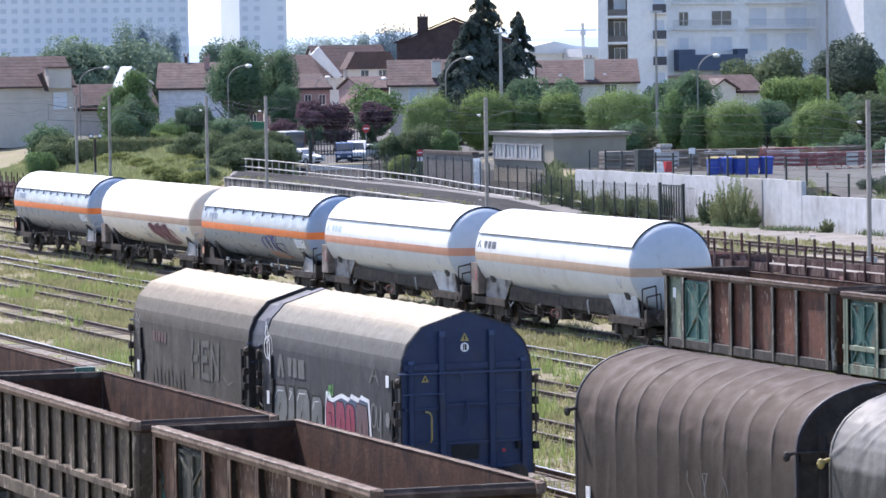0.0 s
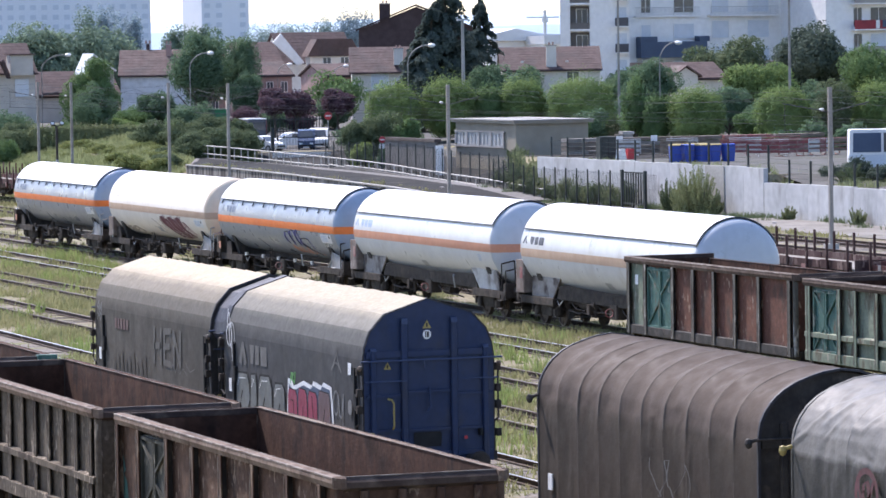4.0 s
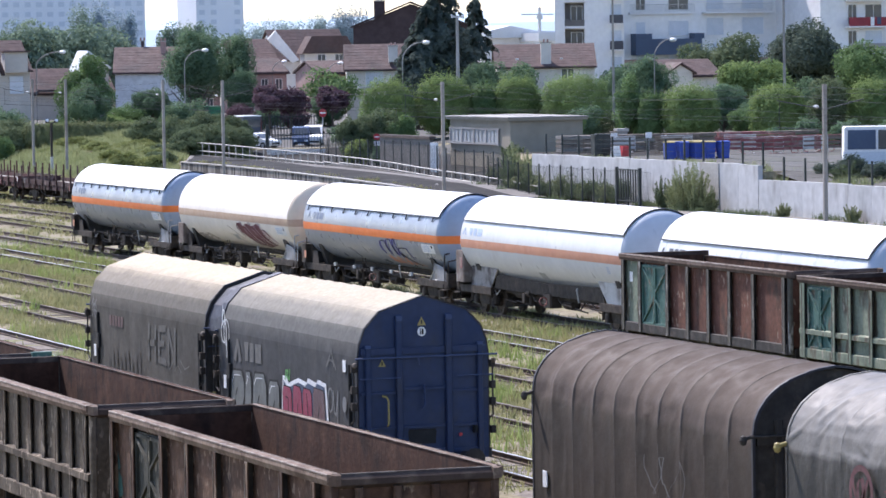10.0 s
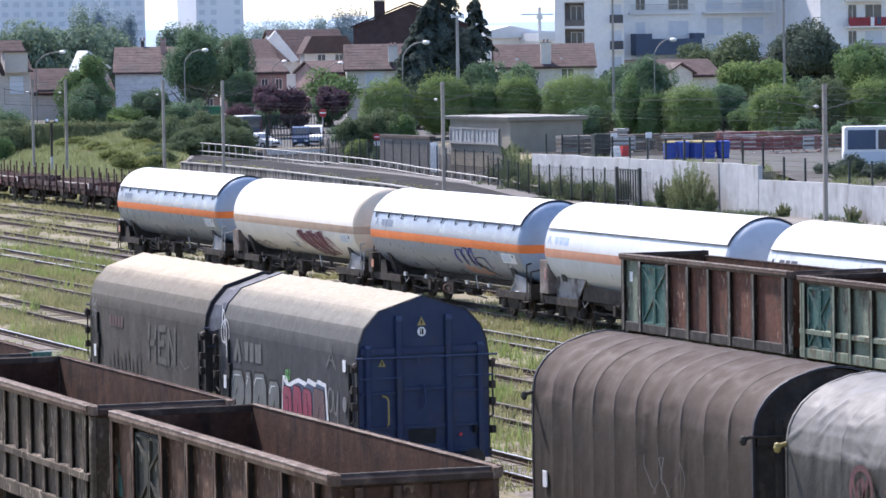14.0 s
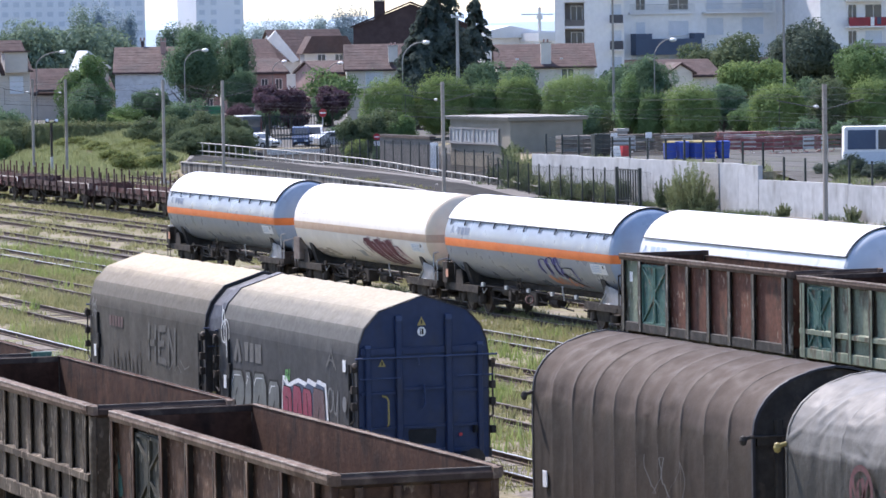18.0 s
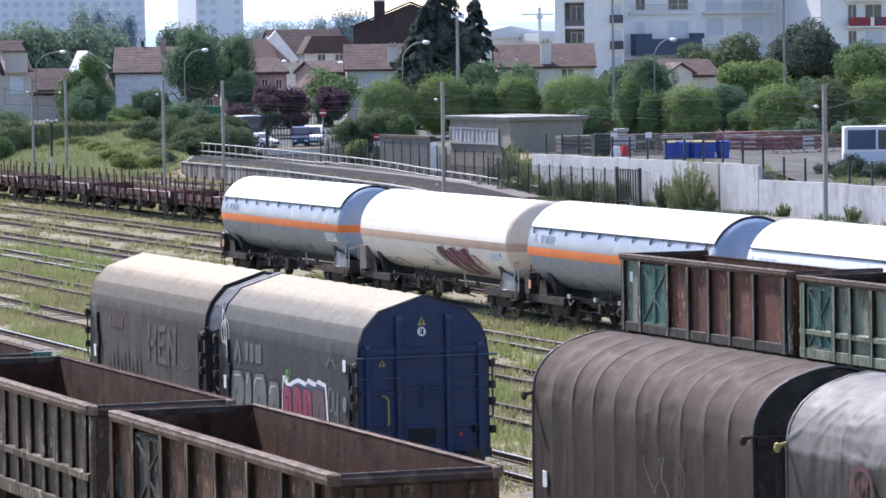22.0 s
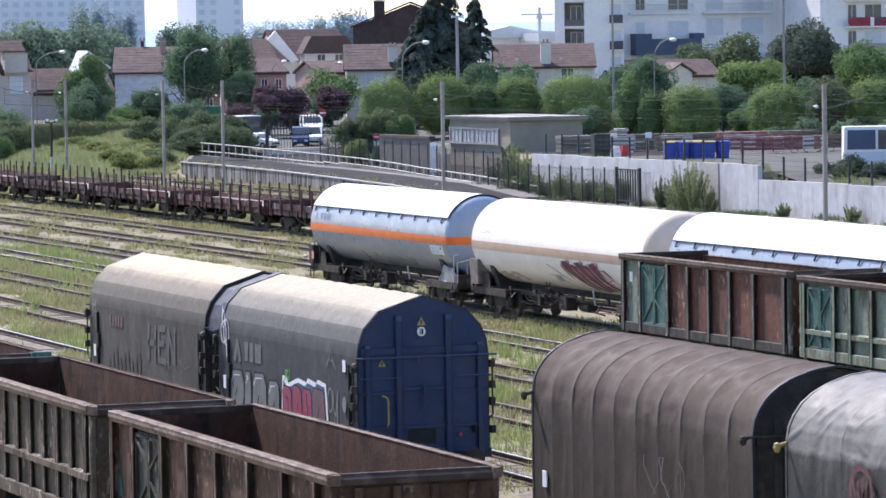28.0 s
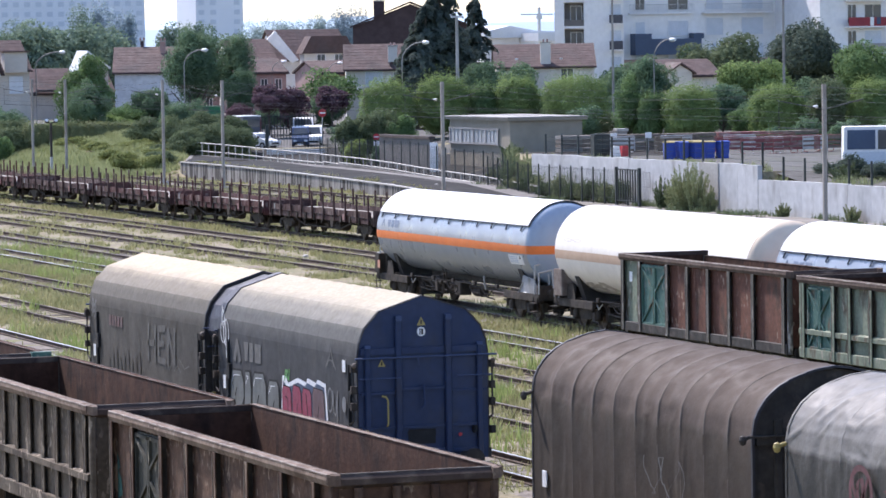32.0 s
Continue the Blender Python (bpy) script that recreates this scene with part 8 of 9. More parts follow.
for k in range(4):
    x0 = -290.38 + k * 2.55
    pn = Shape()
    for a, b, c, d in ((0, 2.3, 0, 0.07), (0, 2.3, 0.86, 0.93), (0, 0.08, 0, 0.93), (2.22, 2.3, 0, 0.93), (0.74, 0.8, 0, 0.93), (1.5, 1.56, 0, 0.93)):
        pn.box(x0 + a, x0 + b, 104.91, 104.95, 2.75 + c, 2.75 + d)
    part("casement", pn, CASEMENT, wb, "off-white casement bars")
part("lintel", Shape().box(-290.7, -280.1, 104.88, 105.0, 3.72, 3.82), RENDER_GREY, wb)
gw = thing("garden_wall", "low grey rendered wall with coping", "wall", kind="structure")
part("wall", Shape().box(-295.4, -284.0, 101.0, 101.25, 0.2, 3.08), CLAD, gw)
part("coping", Shape().box(-295.5, -283.9, 100.88, 101.4, 3.08, 3.3), COPING, gw, "dark brown coping")
dd = thing("white_door_panel", "narrow white panel standing by the fence", "panel", at=pose(-280.9, 100.2, 0.95, 0, 0, -75))
part("panel", Shape().vbox(-0.06, 0.06, -0.45, 0.45, -0.3, 1.95, 0.02), WHITE, dd)
gp = thing("gate_pillar", "grey stone gate pillar with cap", "pillar", at=pose(-277, 113.2, 1.6))
part("shaft", Shape().vbox(-0.35, 0.35, -0.35, 0.35, -1, 1.9, 0.03), RENDER_GREY, gp)
part("cap", Shape().vbox(-0.45, 0.45, -0.45, 0.45, 1.9, 2.1, 0.08), CONCRETE, gp)


def wheelie_bin(y, x, z, seed):
    b = thing("wheeled_bin", "blue wheeled bin with a dull lid", "bin", "row of blue bins", at=pose(x, y, z, 0, 0, seed * 13 % 30 - 15))
    part("body", Shape().add([(-0.33, -0.27, 0.05), (0.33, -0.27, 0.05), (0.33, 0.27, 0.05), (-0.33, 0.27, 0.05), (-0.38, -0.33, 1.12), (0.38, -0.33, 1.12), (0.38, 0.33, 1.12), (-0.38, 0.33, 1.12)],
                             [(0, 3, 2, 1), (4, 5, 6, 7), (0, 1, 5, 4), (1, 2, 6, 5), (2, 3, 7, 6), (3, 0, 4, 7)]), BIN_BLUE, b)
    part("lid", Shape().yprism([(-0.4, 1.12), (0.42, 1.12), (0.4, 1.16), (0.1, 1.21), (-0.36, 1.2)], -0.35, 0.35), BIN_BLUE if seed in (1, 4) else YELLOW_DULL, b, "dull lid")
    for sy in (-0.28, 0.28):
        part("wheel", Shape().tube((-0.3, sy - 0.03, 0.1), (-0.3, sy + 0.03, 0.1), 0.1, 10), RUBBER, b)


for k in range(8):
    y, x = (104.25 + 0.8 * k, -247.0 + 0.35 * k) if k < 5 else (105.2 + 0.85 * (k - 5), -248.6)
    wheelie_bin(y, x, float(land(x, y)) - 0.04, k)


def barrier(x, y, z, rz, material, group, label):
    b = thing("crowd_barrier", label, "barrier", group, at=pose(x, y, z, 0, 0, rz))
    part("frame", Shape().pipe([(0, -1.1, 0.1), (0, -1.1, 1.1), (0, 1.1, 1.1), (0, 1.1, 0.1)], 0.03, 6), material, b)
    for k in range(3):
        part("board", Shape().box(-0.02, 0.02, -1.1, 1.1, 0.25 + 0.3 * k, 0.42 + 0.3 * k), material, b)
    for y2 in (-0.9, 0.9):
        part("foot", Shape().box(-0.3, 0.3, y2 - 0.04, y2 + 0.04, 0, 0.06), material, b)


rb = random.Random(4)
for k in range(14):
    y = 106.3 + 0.95 * k
    x = -262 + rb.uniform(-4, 4)
    barrier(x, y, float(land(x, y)) + (0.15 if k % 2 else 0), rb.uniform(-20, 20), RED_FADED if k > 7 and k % 3 else GALV if k % 4 == 1 else OLD_WOOD, "stacked site barriers", "weathered site barrier stacked in the depot")
for k in range(9):
    y, x = 113.2 + 0.75 * k, -253 + rb.uniform(-1.5, 1.5)
    barrier(x, y, float(land(x, y)), rb.uniform(-25, 25), (RED_FADED, GALV, RED_FADED, OLD_WOOD)[k % 4], "stacked site barriers", "weathered site barrier standing in the depot")
for k in range(5):
    y, x = 107.5 + 4.0 * k, -270
    pl = thing("timber_stack", "stack of weathered timber and scrap", "stack", "stacks of material", at=pose(x, y, float(land(x, y))))
    for j in range(4):
        part("plank", Shape().box(-0.6, 0.6, -1.9, 1.9, 0.1 + 0.3 * j, 0.32 + 0.3 * j), OLD_WOOD if (j + k) % 3 else RED_FADED if k > 2 else PLANK, pl)
for y, m, lab in ((104.8, WHITE, "white plastic road barrier"), (105.45, RED, "red plastic road barrier")):
    b = thing("road_barrier", lab, "barrier", at=pose(-257.5, y, float(land(-257.5, y))))
    part("body", Shape().prism([(-0.32, 0), (0.32, 0), (0.27, 0.3), (0.2, 0.75), (-0.2, 0.75), (-0.27, 0.3)], -0.25, 0.25), m, b)

# a dark upright panel; its box depth and middle joint are invented
dp = thing("dark_upright_panel", "dark grey-green upright panel behind the fence", "locker", at=pose(-258.9, 104.3, float(land(-258.9, 104.3))))
part("body", Shape().vbox(-0.4, 0.4, -0.57, 0.57, 0, 1.55, 0.03), FENCE_DK, dp)
part("door_gap", Shape().box(0.4, 0.406, -0.01, 0.01, 0.1, 1.5), BLACK, dp)
for y in (108.35, 110.95):
    wc = thing("white_board", "small white board on a post in the depot", "board", "white boards", at=pose(-266.5, y, float(land(-266.5, y))))
    part("post", Shape().vbox(-0.04, 0.04, -0.04, 0.04, 0, 1.25), GALV, wc)
    part("board", Shape().vbox(0.03, 0.07, -0.24, 0.24, 1.0, 1.42, 0.01), WHITE, wc)
bus = thing("coach", "white parked coach with dark windows", "bus", at=pose(-226.5, 110.2, 1.75, 0, 0, -22))
part("body", Shape().prism([(-2.9, 0.35), (5.2, 0.35), (5.2, 2.82), (-2.8, 2.82), (-2.88, 2.74), (-2.9, 1.5)], -1.25, 1.25), WHITE, bus)
# the white lower body's shade, put on as a blue-grey panel
part("lower_panel", Shape().box(1.25, 1.275, -2.95, 5.15, 0.4, 1.3), SHUTTER, bus, "lower body panel with blue-grey shade painted in")
part("windscreen", Shape().prism([(-2.7, 1.45), (-1.0, 1.45), (-1.0, 2.62), (-2.68, 2.62)], 1.25, 1.28), BALC_BLUE, bus, "dark tinted windscreen")
part("window", Shape().prism([(-0.85, 1.45), (5.0, 1.45), (5.0, 2.62), (-0.85, 2.62)], 1.25, 1.28), GLASS_DK, bus)
for y in (-1.9, 1.9):
    part("wheel", Shape().tube((0.95, y, 0.42), (1.27, y, 0.42), 0.45, 16), RUBBER, bus)

# ---------------------------------------------------------------- vehicles in the street


def car(name, label, at, paint, length=4.3, width=1.8, tall=False, group="cars"):
    """A car or van that faces its own +x."""
    c = thing(name, label, "van" if tall else "car", group, at=at)
    h = length / 2
    if tall:
        prof = [(-h, 0.35), (h - 0.1, 0.35), (h, 0.6), (h - 0.08, 0.95), (h - 0.75, 1.15), (h - 1.45, 1.82), (h - 1.9, 1.9), (-h + 0.15, 1.9), (-h, 1.6)]
        ws = [(h - 0.82, 1.2), (h - 1.42, 1.76)]
    else:
        prof = [(-h, 0.4), (-h + 0.1, 0.3), (h - 0.1, 0.3), (h, 0.5), (h - 0.08, 0.72), (h - 1.05, 0.92), (h - 1.8, 1.38), (h - 2.3, 1.44), (-h + 0.9, 1.4), (-h + 0.2, 0.98), (-h, 0.85)]
        ws = [(h - 1.12, 0.97), (h - 1.76, 1.34)]
    part("body", Shape().yprism(prof, -width / 2, width / 2), paint, c)
    (xa, za), (xb, zb) = ws
    q = width / 2 - 0.12
    part("windscreen", Shape().add([(xa + 0.04, -q, za), (xa + 0.04, q, za), (xb + 0.04, q - 0.08, zb), (xb + 0.04, -q + 0.08, zb)], [(0, 1, 2, 3)]), GLASS_DK, c)
    for sy in (-1, 1):
        y = sy * (width / 2 + 0.005)
        top = 1.7 if tall else 1.32
        part("side_window", Shape().add([(xb - 0.2, y, za + 0.02), (xb - 0.25, y, top), (-h + (1.6 if tall else 1.2), y, top), (-h + (1.5 if tall else 0.9), y, za + 0.02)], [(0, 1, 2, 3)]), GLASS_DK, c)
        for x in (-h + 0.8, h - 0.85):
            w = part("wheel", Shape().tube((x, sy * (width / 2 - 0.18), 0.31), (x, sy * (width / 2 + 0.015), 0.31), 0.31, 14), RUBBER, c)
            part("rim", Shape().tube((x, sy * (width / 2 + 0.01), 0.31), (x, sy * (width / 2 + 0.025), 0.31), 0.18, 10), GALV, w)
        part("headlight", Shape().vbox(h - 0.16, h + 0.005, sy * (width / 2 - 0.28) - 0.15, sy * (width / 2 - 0.28) + 0.15, 0.62, 0.78, 0.02), SHUTTER, c)
        part("mirror", Shape().vbox(xa - 0.15, xa, sy * (width / 2 + 0.12) - 0.09, sy * (width / 2 + 0.12) + 0.09, za, za + 0.2, 0.02), RUBBER, c)
    part("grille", Shape().box(h - 0.02, h + 0.008, -0.5, 0.5, 0.42, 0.58), BLACK, c)
    part("number_plate", Shape().box(h - 0.01, h + 0.015, -0.25, 0.25, 0.34, 0.44), WHITE, c)
    return c


car("parked_van", "dark blue parked van with pale bumper", pose(-347.5, 111.5, 1.1, 0, 0, -19), VAN_BLUE, 4.0, 1.5, True)
car("parked_van", "white parked van behind the gate", pose(-351.5, 113.95, 1.1, 0, 0, -19), WHITE, 4.3, 1.6, True)
car("parked_car", "white parked car beside the gate post", pose(-345.5, 107.1, 1.15, 0, 0, 32), WHITE, 3.6, 1.6)
CAR_A = car("white_car", "white car driving along the street", pose(-354, 113, 1.2, 0, 0, -90), WHITE, 4.2, 1.75)
CAR_B = car("grey_car", "light grey car driving past the gate", pose(-341.5, 105, 1.2, 0, 0, 90), CAR_GREY, 4.2, 1.75)
CAR_C = car("white_van", "white van coming slowly down the street", pose(-378, 124, 1.6, 0, 0, -12), WHITE, 4.8, 1.95, True)

lorry = thing("parked_lorry", "grey-blue parked lorry with white roof edge", "lorry", at=pose(-362, 111.0, 1.2))
part("body", Shape().vbox(-1.5, 1.5, -0.85, 0.85, 0.6, 2.55, 0.06), LORRY_GREY, lorry)
part("roof", Shape().vbox(-1.55, 1.55, -0.88, 0.88, 2.55, 2.66, 0.06), WHITE, lorry, "white roof edge")
part("windscreen", Shape().box(1.5, 1.52, -0.7, 0.7, 1.6, 2.3), GLASS_DK, lorry)
part("corner_strip", Shape().box(1.35, 1.54, 0.82, 0.88, 0.7, 2.5), RED_FADED, lorry, "faded red corner strip")
for sx in (-1.0, 1.0):
    for sy in (-0.75, 0.75):
        part("wheel", Shape().tube((sx, sy - 0.12, 0.38), (sx, sy + 0.12, 0.38), 0.4, 14), RUBBER, lorry)
st = part("street", Shape().strip([[(x, y, float(land(x, y)) + 0.03) for x in (-337, -345, -352, -358, -366, -375, -385, -395, -410, -425, -440, -455)] for y in np.arange(106.0, 148, 1.5)]), ASPHALT)
tagged(st, "grey asphalt street behind the gate", "road", kind="structure")
gate = thing("yard_gate", "dark tall barred gate across the yard entrance", "gate")
for k in range(30):
    y = 105.6 + k * 0.27
    part("bar", Shape().box(-338.03, -338.0, y - 0.012, y + 0.012, 0.9, 2.9), FENCE_DK, gate)
part("gate_frame", Shape().box(-338.05, -338.0, 105.4, 113.6, 2.5, 2.56).box(-338.05, -338.0, 105.4, 113.6, 1.0, 1.06), FENCE_DK, gate)
for y in (105.4, 113.6):
    part("gate_post", Shape().vbox(-338.15, -337.9, y - 0.13, y + 0.13, 0.3, 3.4, 0.02), FENCE_DK, gate)
lg = thing("low_gate", "low white picket barrier at the ramp head", "barrier")
for k in range(36):
    y = 104.5 + k * 0.145
    part("picket", Shape().tube((-335, y, 0.4), (-335, y, 1.44 - 0.005 * k), 0.045, 6), WHITE, lg)
part("rail", Shape().box(-335.06, -335.02, 104.4, 109.7, 1.2, 1.26).box(-335.06, -335.02, 104.4, 109.7, 0.7, 0.76), WHITE, lg)


def no_entry(x, y, z0, z, r=0.42):
    s = thing("no_entry_sign", "red round no-entry sign with white bar", "road sign", at=pose(x, y, z0))
    part("post", Shape().tube((0, 0, -0.3), (0, 0, z - z0 + r), 0.035, 8), GALV, s)
    if r < 0.35:
        part("plate", Shape().box(0.02, 0.05, -0.22, 0.22, z - z0 - r - 0.4, z - z0 - r - 0.06), WHITE, s, "small white supplementary plate")
    d = part("disc", Shape().tube((0.04, 0, z - z0), (0.07, 0, z - z0), r, 24), RED, s)
    part("white_bar", Shape().box(0.071, 0.078, -r * 0.75, r * 0.75, z - z0 - r * 0.17, z - z0 + r * 0.17), WHITE, d)


no_entry(-352, 115.0, 1.2, 4.1, 0.36)
no_entry(-292.0, 99.6, 0.9, 3.17, 0.25)
sfn = thing("street_fence", "tall dark steel railings beside the street", "fence", kind="structure")
for k in range(20):
    part("bar", Shape().box(-370.03, -369.97, 114.6 + 0.3 * k, 114.66 + 0.3 * k, 1.2, 3.8), FENCE_DK, sfn)
part("rail", Shape().box(-370.04, -369.96, 114.5, 120.5, 3.5, 3.58), FENCE_DK, sfn)
part("rail", Shape().box(-370.04, -369.96, 114.5, 120.5, 1.7, 1.78), FENCE_DK, sfn)
cnt = thing("green_container", "green skip container with lid", "container", at=pose(-388, 114.9, 2.95))
part("body", Shape().prism([(-1.1, 0), (1.1, 0), (1.25, 1.4), (-1.25, 1.4)], -0.8, 0.8), CONT_GREEN, cnt)
part("lid", Shape().box(-0.85, 0.85, -1.3, 1.3, 1.4, 1.5), CONT_GREEN, cnt)

ap = part("yard_apron", Shape().strip([[(x, y, float(land(x, y)) + 0.03) for y in (97.6, 100, 102, 103.6, 106, 109, 114)] for x in np.arange(-338.5, -256, 2.5)]), DARK_ASPHALT)
tagged(ap, "worn grey apron behind the ramp fence", "yard", kind="structure")
dy = part("depot_yard", Shape().strip([[(x, 99.2, float(land(x, 99.2)) + 0.012), (x, 103.6, float(land(x, 103.6)) + 0.02), (x, 116, float(land(x, 116)) + 0.02), (x, 131, float(land(x, 131)) + 0.02), (x, 150, float(land(x, 150)) + 0.03)] for x in np.arange(-255.8, -150, 4.0)]), YARD_SURF)
dz = part("depot_yard", Shape().strip([[(x, y, float(land(x, y)) + 0.04) for y in (112, 116, 118, 120, 122, 124, 126, 128, 132, 136, 142, 150, 160, 175)] for x in np.arange(-362, -255.8, 3.0)]), YARD_SURF)
tagged(dz, "worn asphalt depot yard under the trees", "yard", kind="structure")
tagged(dy, "worn gravel depot yard behind the wall", "yard", kind="structure")

# ---------------------------------------------------------------- trees and bushes
CLIPPED = "clipped street trees"
for i, (x, y, z1, wid, m) in enumerate(((-345, 118.8, 7.1, 5.2, LEAF_LIGHT), (-344, 123.6, 7.4, 5.0, LEAF_LIGHT), (-343, 127.1, 6.4, 2.8, LEAF_MID), (-342, 129.9, 7.1, 4.3, LEAF_LIGHT), (-338, 133.8, 7.3, 6.2, LEAF_LIGHT),
        (-310, 132.8, 6.4, 4.8, LEAF_LIGHT), (-306, 138.8, 6.3, 4.7, LEAF_LIGHT), (-302, 145.2, 6.7, 4.0, LEAF_LIGHT), (-312, 130.1, 5.7, 2.1, LEAF_MID))):
    z0 = float(land(x, y))
    tree("street_tree", "clipped round-headed street tree, light green top", x, y, z0, z1, wid * 1.04, m, 11 + i, "box", 24000, 0.15, 0.06, CLIPPED)
TOWN = ((-314, 129.1, 7.5, 2.5, LEAF_MID, "slim bright green tree behind the yard"), (-303, 141.9, 7.5, 3.4, LEAF_OLIVE, "loose olive green tree behind the yard"), (-340, 151.9, 8.7, 7.3, LEAF_LIGHT, "bright green leafy tree behind the yard"),
        (-352, 146.9, 8.9, 5.0, LEAF_DARK, "dark bushy tree behind the yard"), (-362, 147.3, 7.7, 3.4, LEAF_DARK, "dark bushy tree behind the yard"), (-392, 171.6, 11.6, 9.1, LEAF_OLIVE, "soft grey-green tree before the flats"),
        (-382, 176.4, 12.9, 9.2, LEAF_DUSK, "large dark tree before the flats"), (-372, 178.4, 9.8, 6.5, LEAF_MID, "soft green tree behind the yard"), (-372, 137.6, 8.7, 4.3, LEAF_DARK, "dark leafy tree before a house"), (-335, 155.3, 6.5, 4.3, LEAF_DARK, "dark bushy tree behind the yard"),
        (-380, 100.6, 10.1, 5.7, LEAF_MID, "green garden tree beside a house"), (-376, 99.6, 7.6, 4.4, LEAF_DARK, "dark green garden tree beside a house"), (-398, 116.6, 13.1, 6.4, LEAF_DARK, "large dark garden tree beside a house"), (-400, 121.1, 12.2, 4.7, LEAF_DARK, "dark green garden tree beside a house"),
        (-394, 120.2, 8.6, 3.7, LEAF_DARK, "dark green garden tree beside a house"), (-392, 110.6, 6.6, 3.9, LEAF_DARK, "dark green garden tree beside a house"), (-330, 144.5, 6.2, 4.8, LEAF_DARK, "dark bushy tree behind the yard"))
for i, (x, y, z1, wid, m, lab) in enumerate(TOWN):
    tree("tree", lab, x, y, float(land(x, y)), z1 + 0.2, wid * 1.22, m, 40 + i, "round", int(8000 + 2300 * wid), 0.14, 0.06, "town trees")
for i, (x, y, z1, wid) in enumerate(((-380, 136.3, 16.9, 10.5), (-386, 142.2, 14.8, 7.0), (-377, 132.9, 11.0, 9.0), (-383, 139.5, 11.2, 9.5), (-379, 134.6, 14.0, 9.5))):
    tree("conifer", "tall dark drooping conifer", x, y, float(land(x, y)), z1, wid * 1.1, NEEDLES, 70 + i, "conifer", 20000, 0.34, 0.05, "conifers", "conifer")
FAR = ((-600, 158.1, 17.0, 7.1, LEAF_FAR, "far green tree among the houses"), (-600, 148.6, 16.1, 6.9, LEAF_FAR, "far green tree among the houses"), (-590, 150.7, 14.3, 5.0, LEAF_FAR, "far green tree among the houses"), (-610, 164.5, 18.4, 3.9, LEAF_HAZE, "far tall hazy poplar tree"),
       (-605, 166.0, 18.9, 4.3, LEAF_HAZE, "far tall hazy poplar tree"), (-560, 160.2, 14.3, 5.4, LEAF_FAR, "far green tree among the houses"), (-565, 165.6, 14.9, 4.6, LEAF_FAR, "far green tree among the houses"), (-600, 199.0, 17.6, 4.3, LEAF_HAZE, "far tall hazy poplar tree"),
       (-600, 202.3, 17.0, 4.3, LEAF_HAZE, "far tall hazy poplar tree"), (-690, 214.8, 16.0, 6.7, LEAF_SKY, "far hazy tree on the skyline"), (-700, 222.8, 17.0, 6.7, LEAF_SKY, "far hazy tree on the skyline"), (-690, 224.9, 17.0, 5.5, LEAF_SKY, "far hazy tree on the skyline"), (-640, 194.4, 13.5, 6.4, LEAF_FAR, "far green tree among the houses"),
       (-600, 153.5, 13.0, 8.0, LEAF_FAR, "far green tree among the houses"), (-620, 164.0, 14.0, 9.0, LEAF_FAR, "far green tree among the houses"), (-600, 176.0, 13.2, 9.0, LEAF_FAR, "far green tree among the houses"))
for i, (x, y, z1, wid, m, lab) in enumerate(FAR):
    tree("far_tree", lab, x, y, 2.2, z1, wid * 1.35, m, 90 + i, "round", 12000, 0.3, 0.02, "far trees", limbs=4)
for i, (x, y, z1, wid) in enumerate(((-372, 116.2, 6.6, 4.2), (-373, 118.8, 6.5, 4.2), (-374, 123.2, 6.5, 4.0))):
    tree("plum_tree", "dark purple-leaved street tree", x, y, float(land(x, y)), z1, wid, LEAF_PURPLE, 110 + i, "round", 6000, 0.24, 0.4, "purple street trees")
for i, (x, y, z1, wid, m) in enumerate(((-347, 100.0, 4.2, 4.8, LEAF_OLIVE), (-347.5, 102.9, 4.9, 4.2, LEAF_OLIVE), (-348, 104.9, 4.4, 2.6, LEAF_OLIVE), (-337, 102.9, 3.2, 2.6, LEAF_OLIVE), (-350.5, 107.0, 3.9, 2.3, LEAF_OLIVE), (-351, 98.2, 4.1, 4.4, LEAF_OLIVE), (-388, 118.6, 4.6, 4.6, LEAF_PURPLE), (-390, 121.8, 4.6, 4.8, LEAF_DARK), (-390, 124.6, 4.3, 4.4, LEAF_PURPLE), (-330, 112.9, 5.0, 4.0, LEAF_OLIVE), (-329, 114.6, 4.2, 3.4, LEAF_MID), (-299.2, 100.5, 3.1, 2.1, LEAF_WEED), (-300.6, 100.5, 2.6, 1.4, LEAF_WEED), (-296.2, 101.2, 2.6, 1.3, LEAF_DARK), (-308, 103.0, 2.6, 2.0, LEAF_OLIVE),
        (-388, 113.5, 5.6, 5.5, LEAF_DARK), (-392, 128.5, 5.8, 5.0, LEAF_DARK), (-331.5, 110.8, 4.3, 3.0, LEAF_OLIVE), (-331, 112.0, 4.9, 3.4, LEAF_OLIVE), (-333, 98.7, 3.9, 4.6, LEAF_OLIVE), (-334.5, 101.4, 4.0, 4.4, LEAF_OLIVE), (-332, 96.6, 3.6, 4.0, LEAF_OLIVE))):
    bush("thick bush by the yard entrance", x, y, float(land(x, y)) - 0.15, z1, wid, m, 300 + i, 10000, 0.14, "bush", "bushes by the entrance")
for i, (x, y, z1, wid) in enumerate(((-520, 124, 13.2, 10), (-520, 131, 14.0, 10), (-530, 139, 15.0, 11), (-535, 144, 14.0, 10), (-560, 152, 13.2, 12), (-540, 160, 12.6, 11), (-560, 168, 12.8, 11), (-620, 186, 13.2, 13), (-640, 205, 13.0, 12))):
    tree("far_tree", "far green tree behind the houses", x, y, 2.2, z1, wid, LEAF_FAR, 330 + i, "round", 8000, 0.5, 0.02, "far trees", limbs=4)
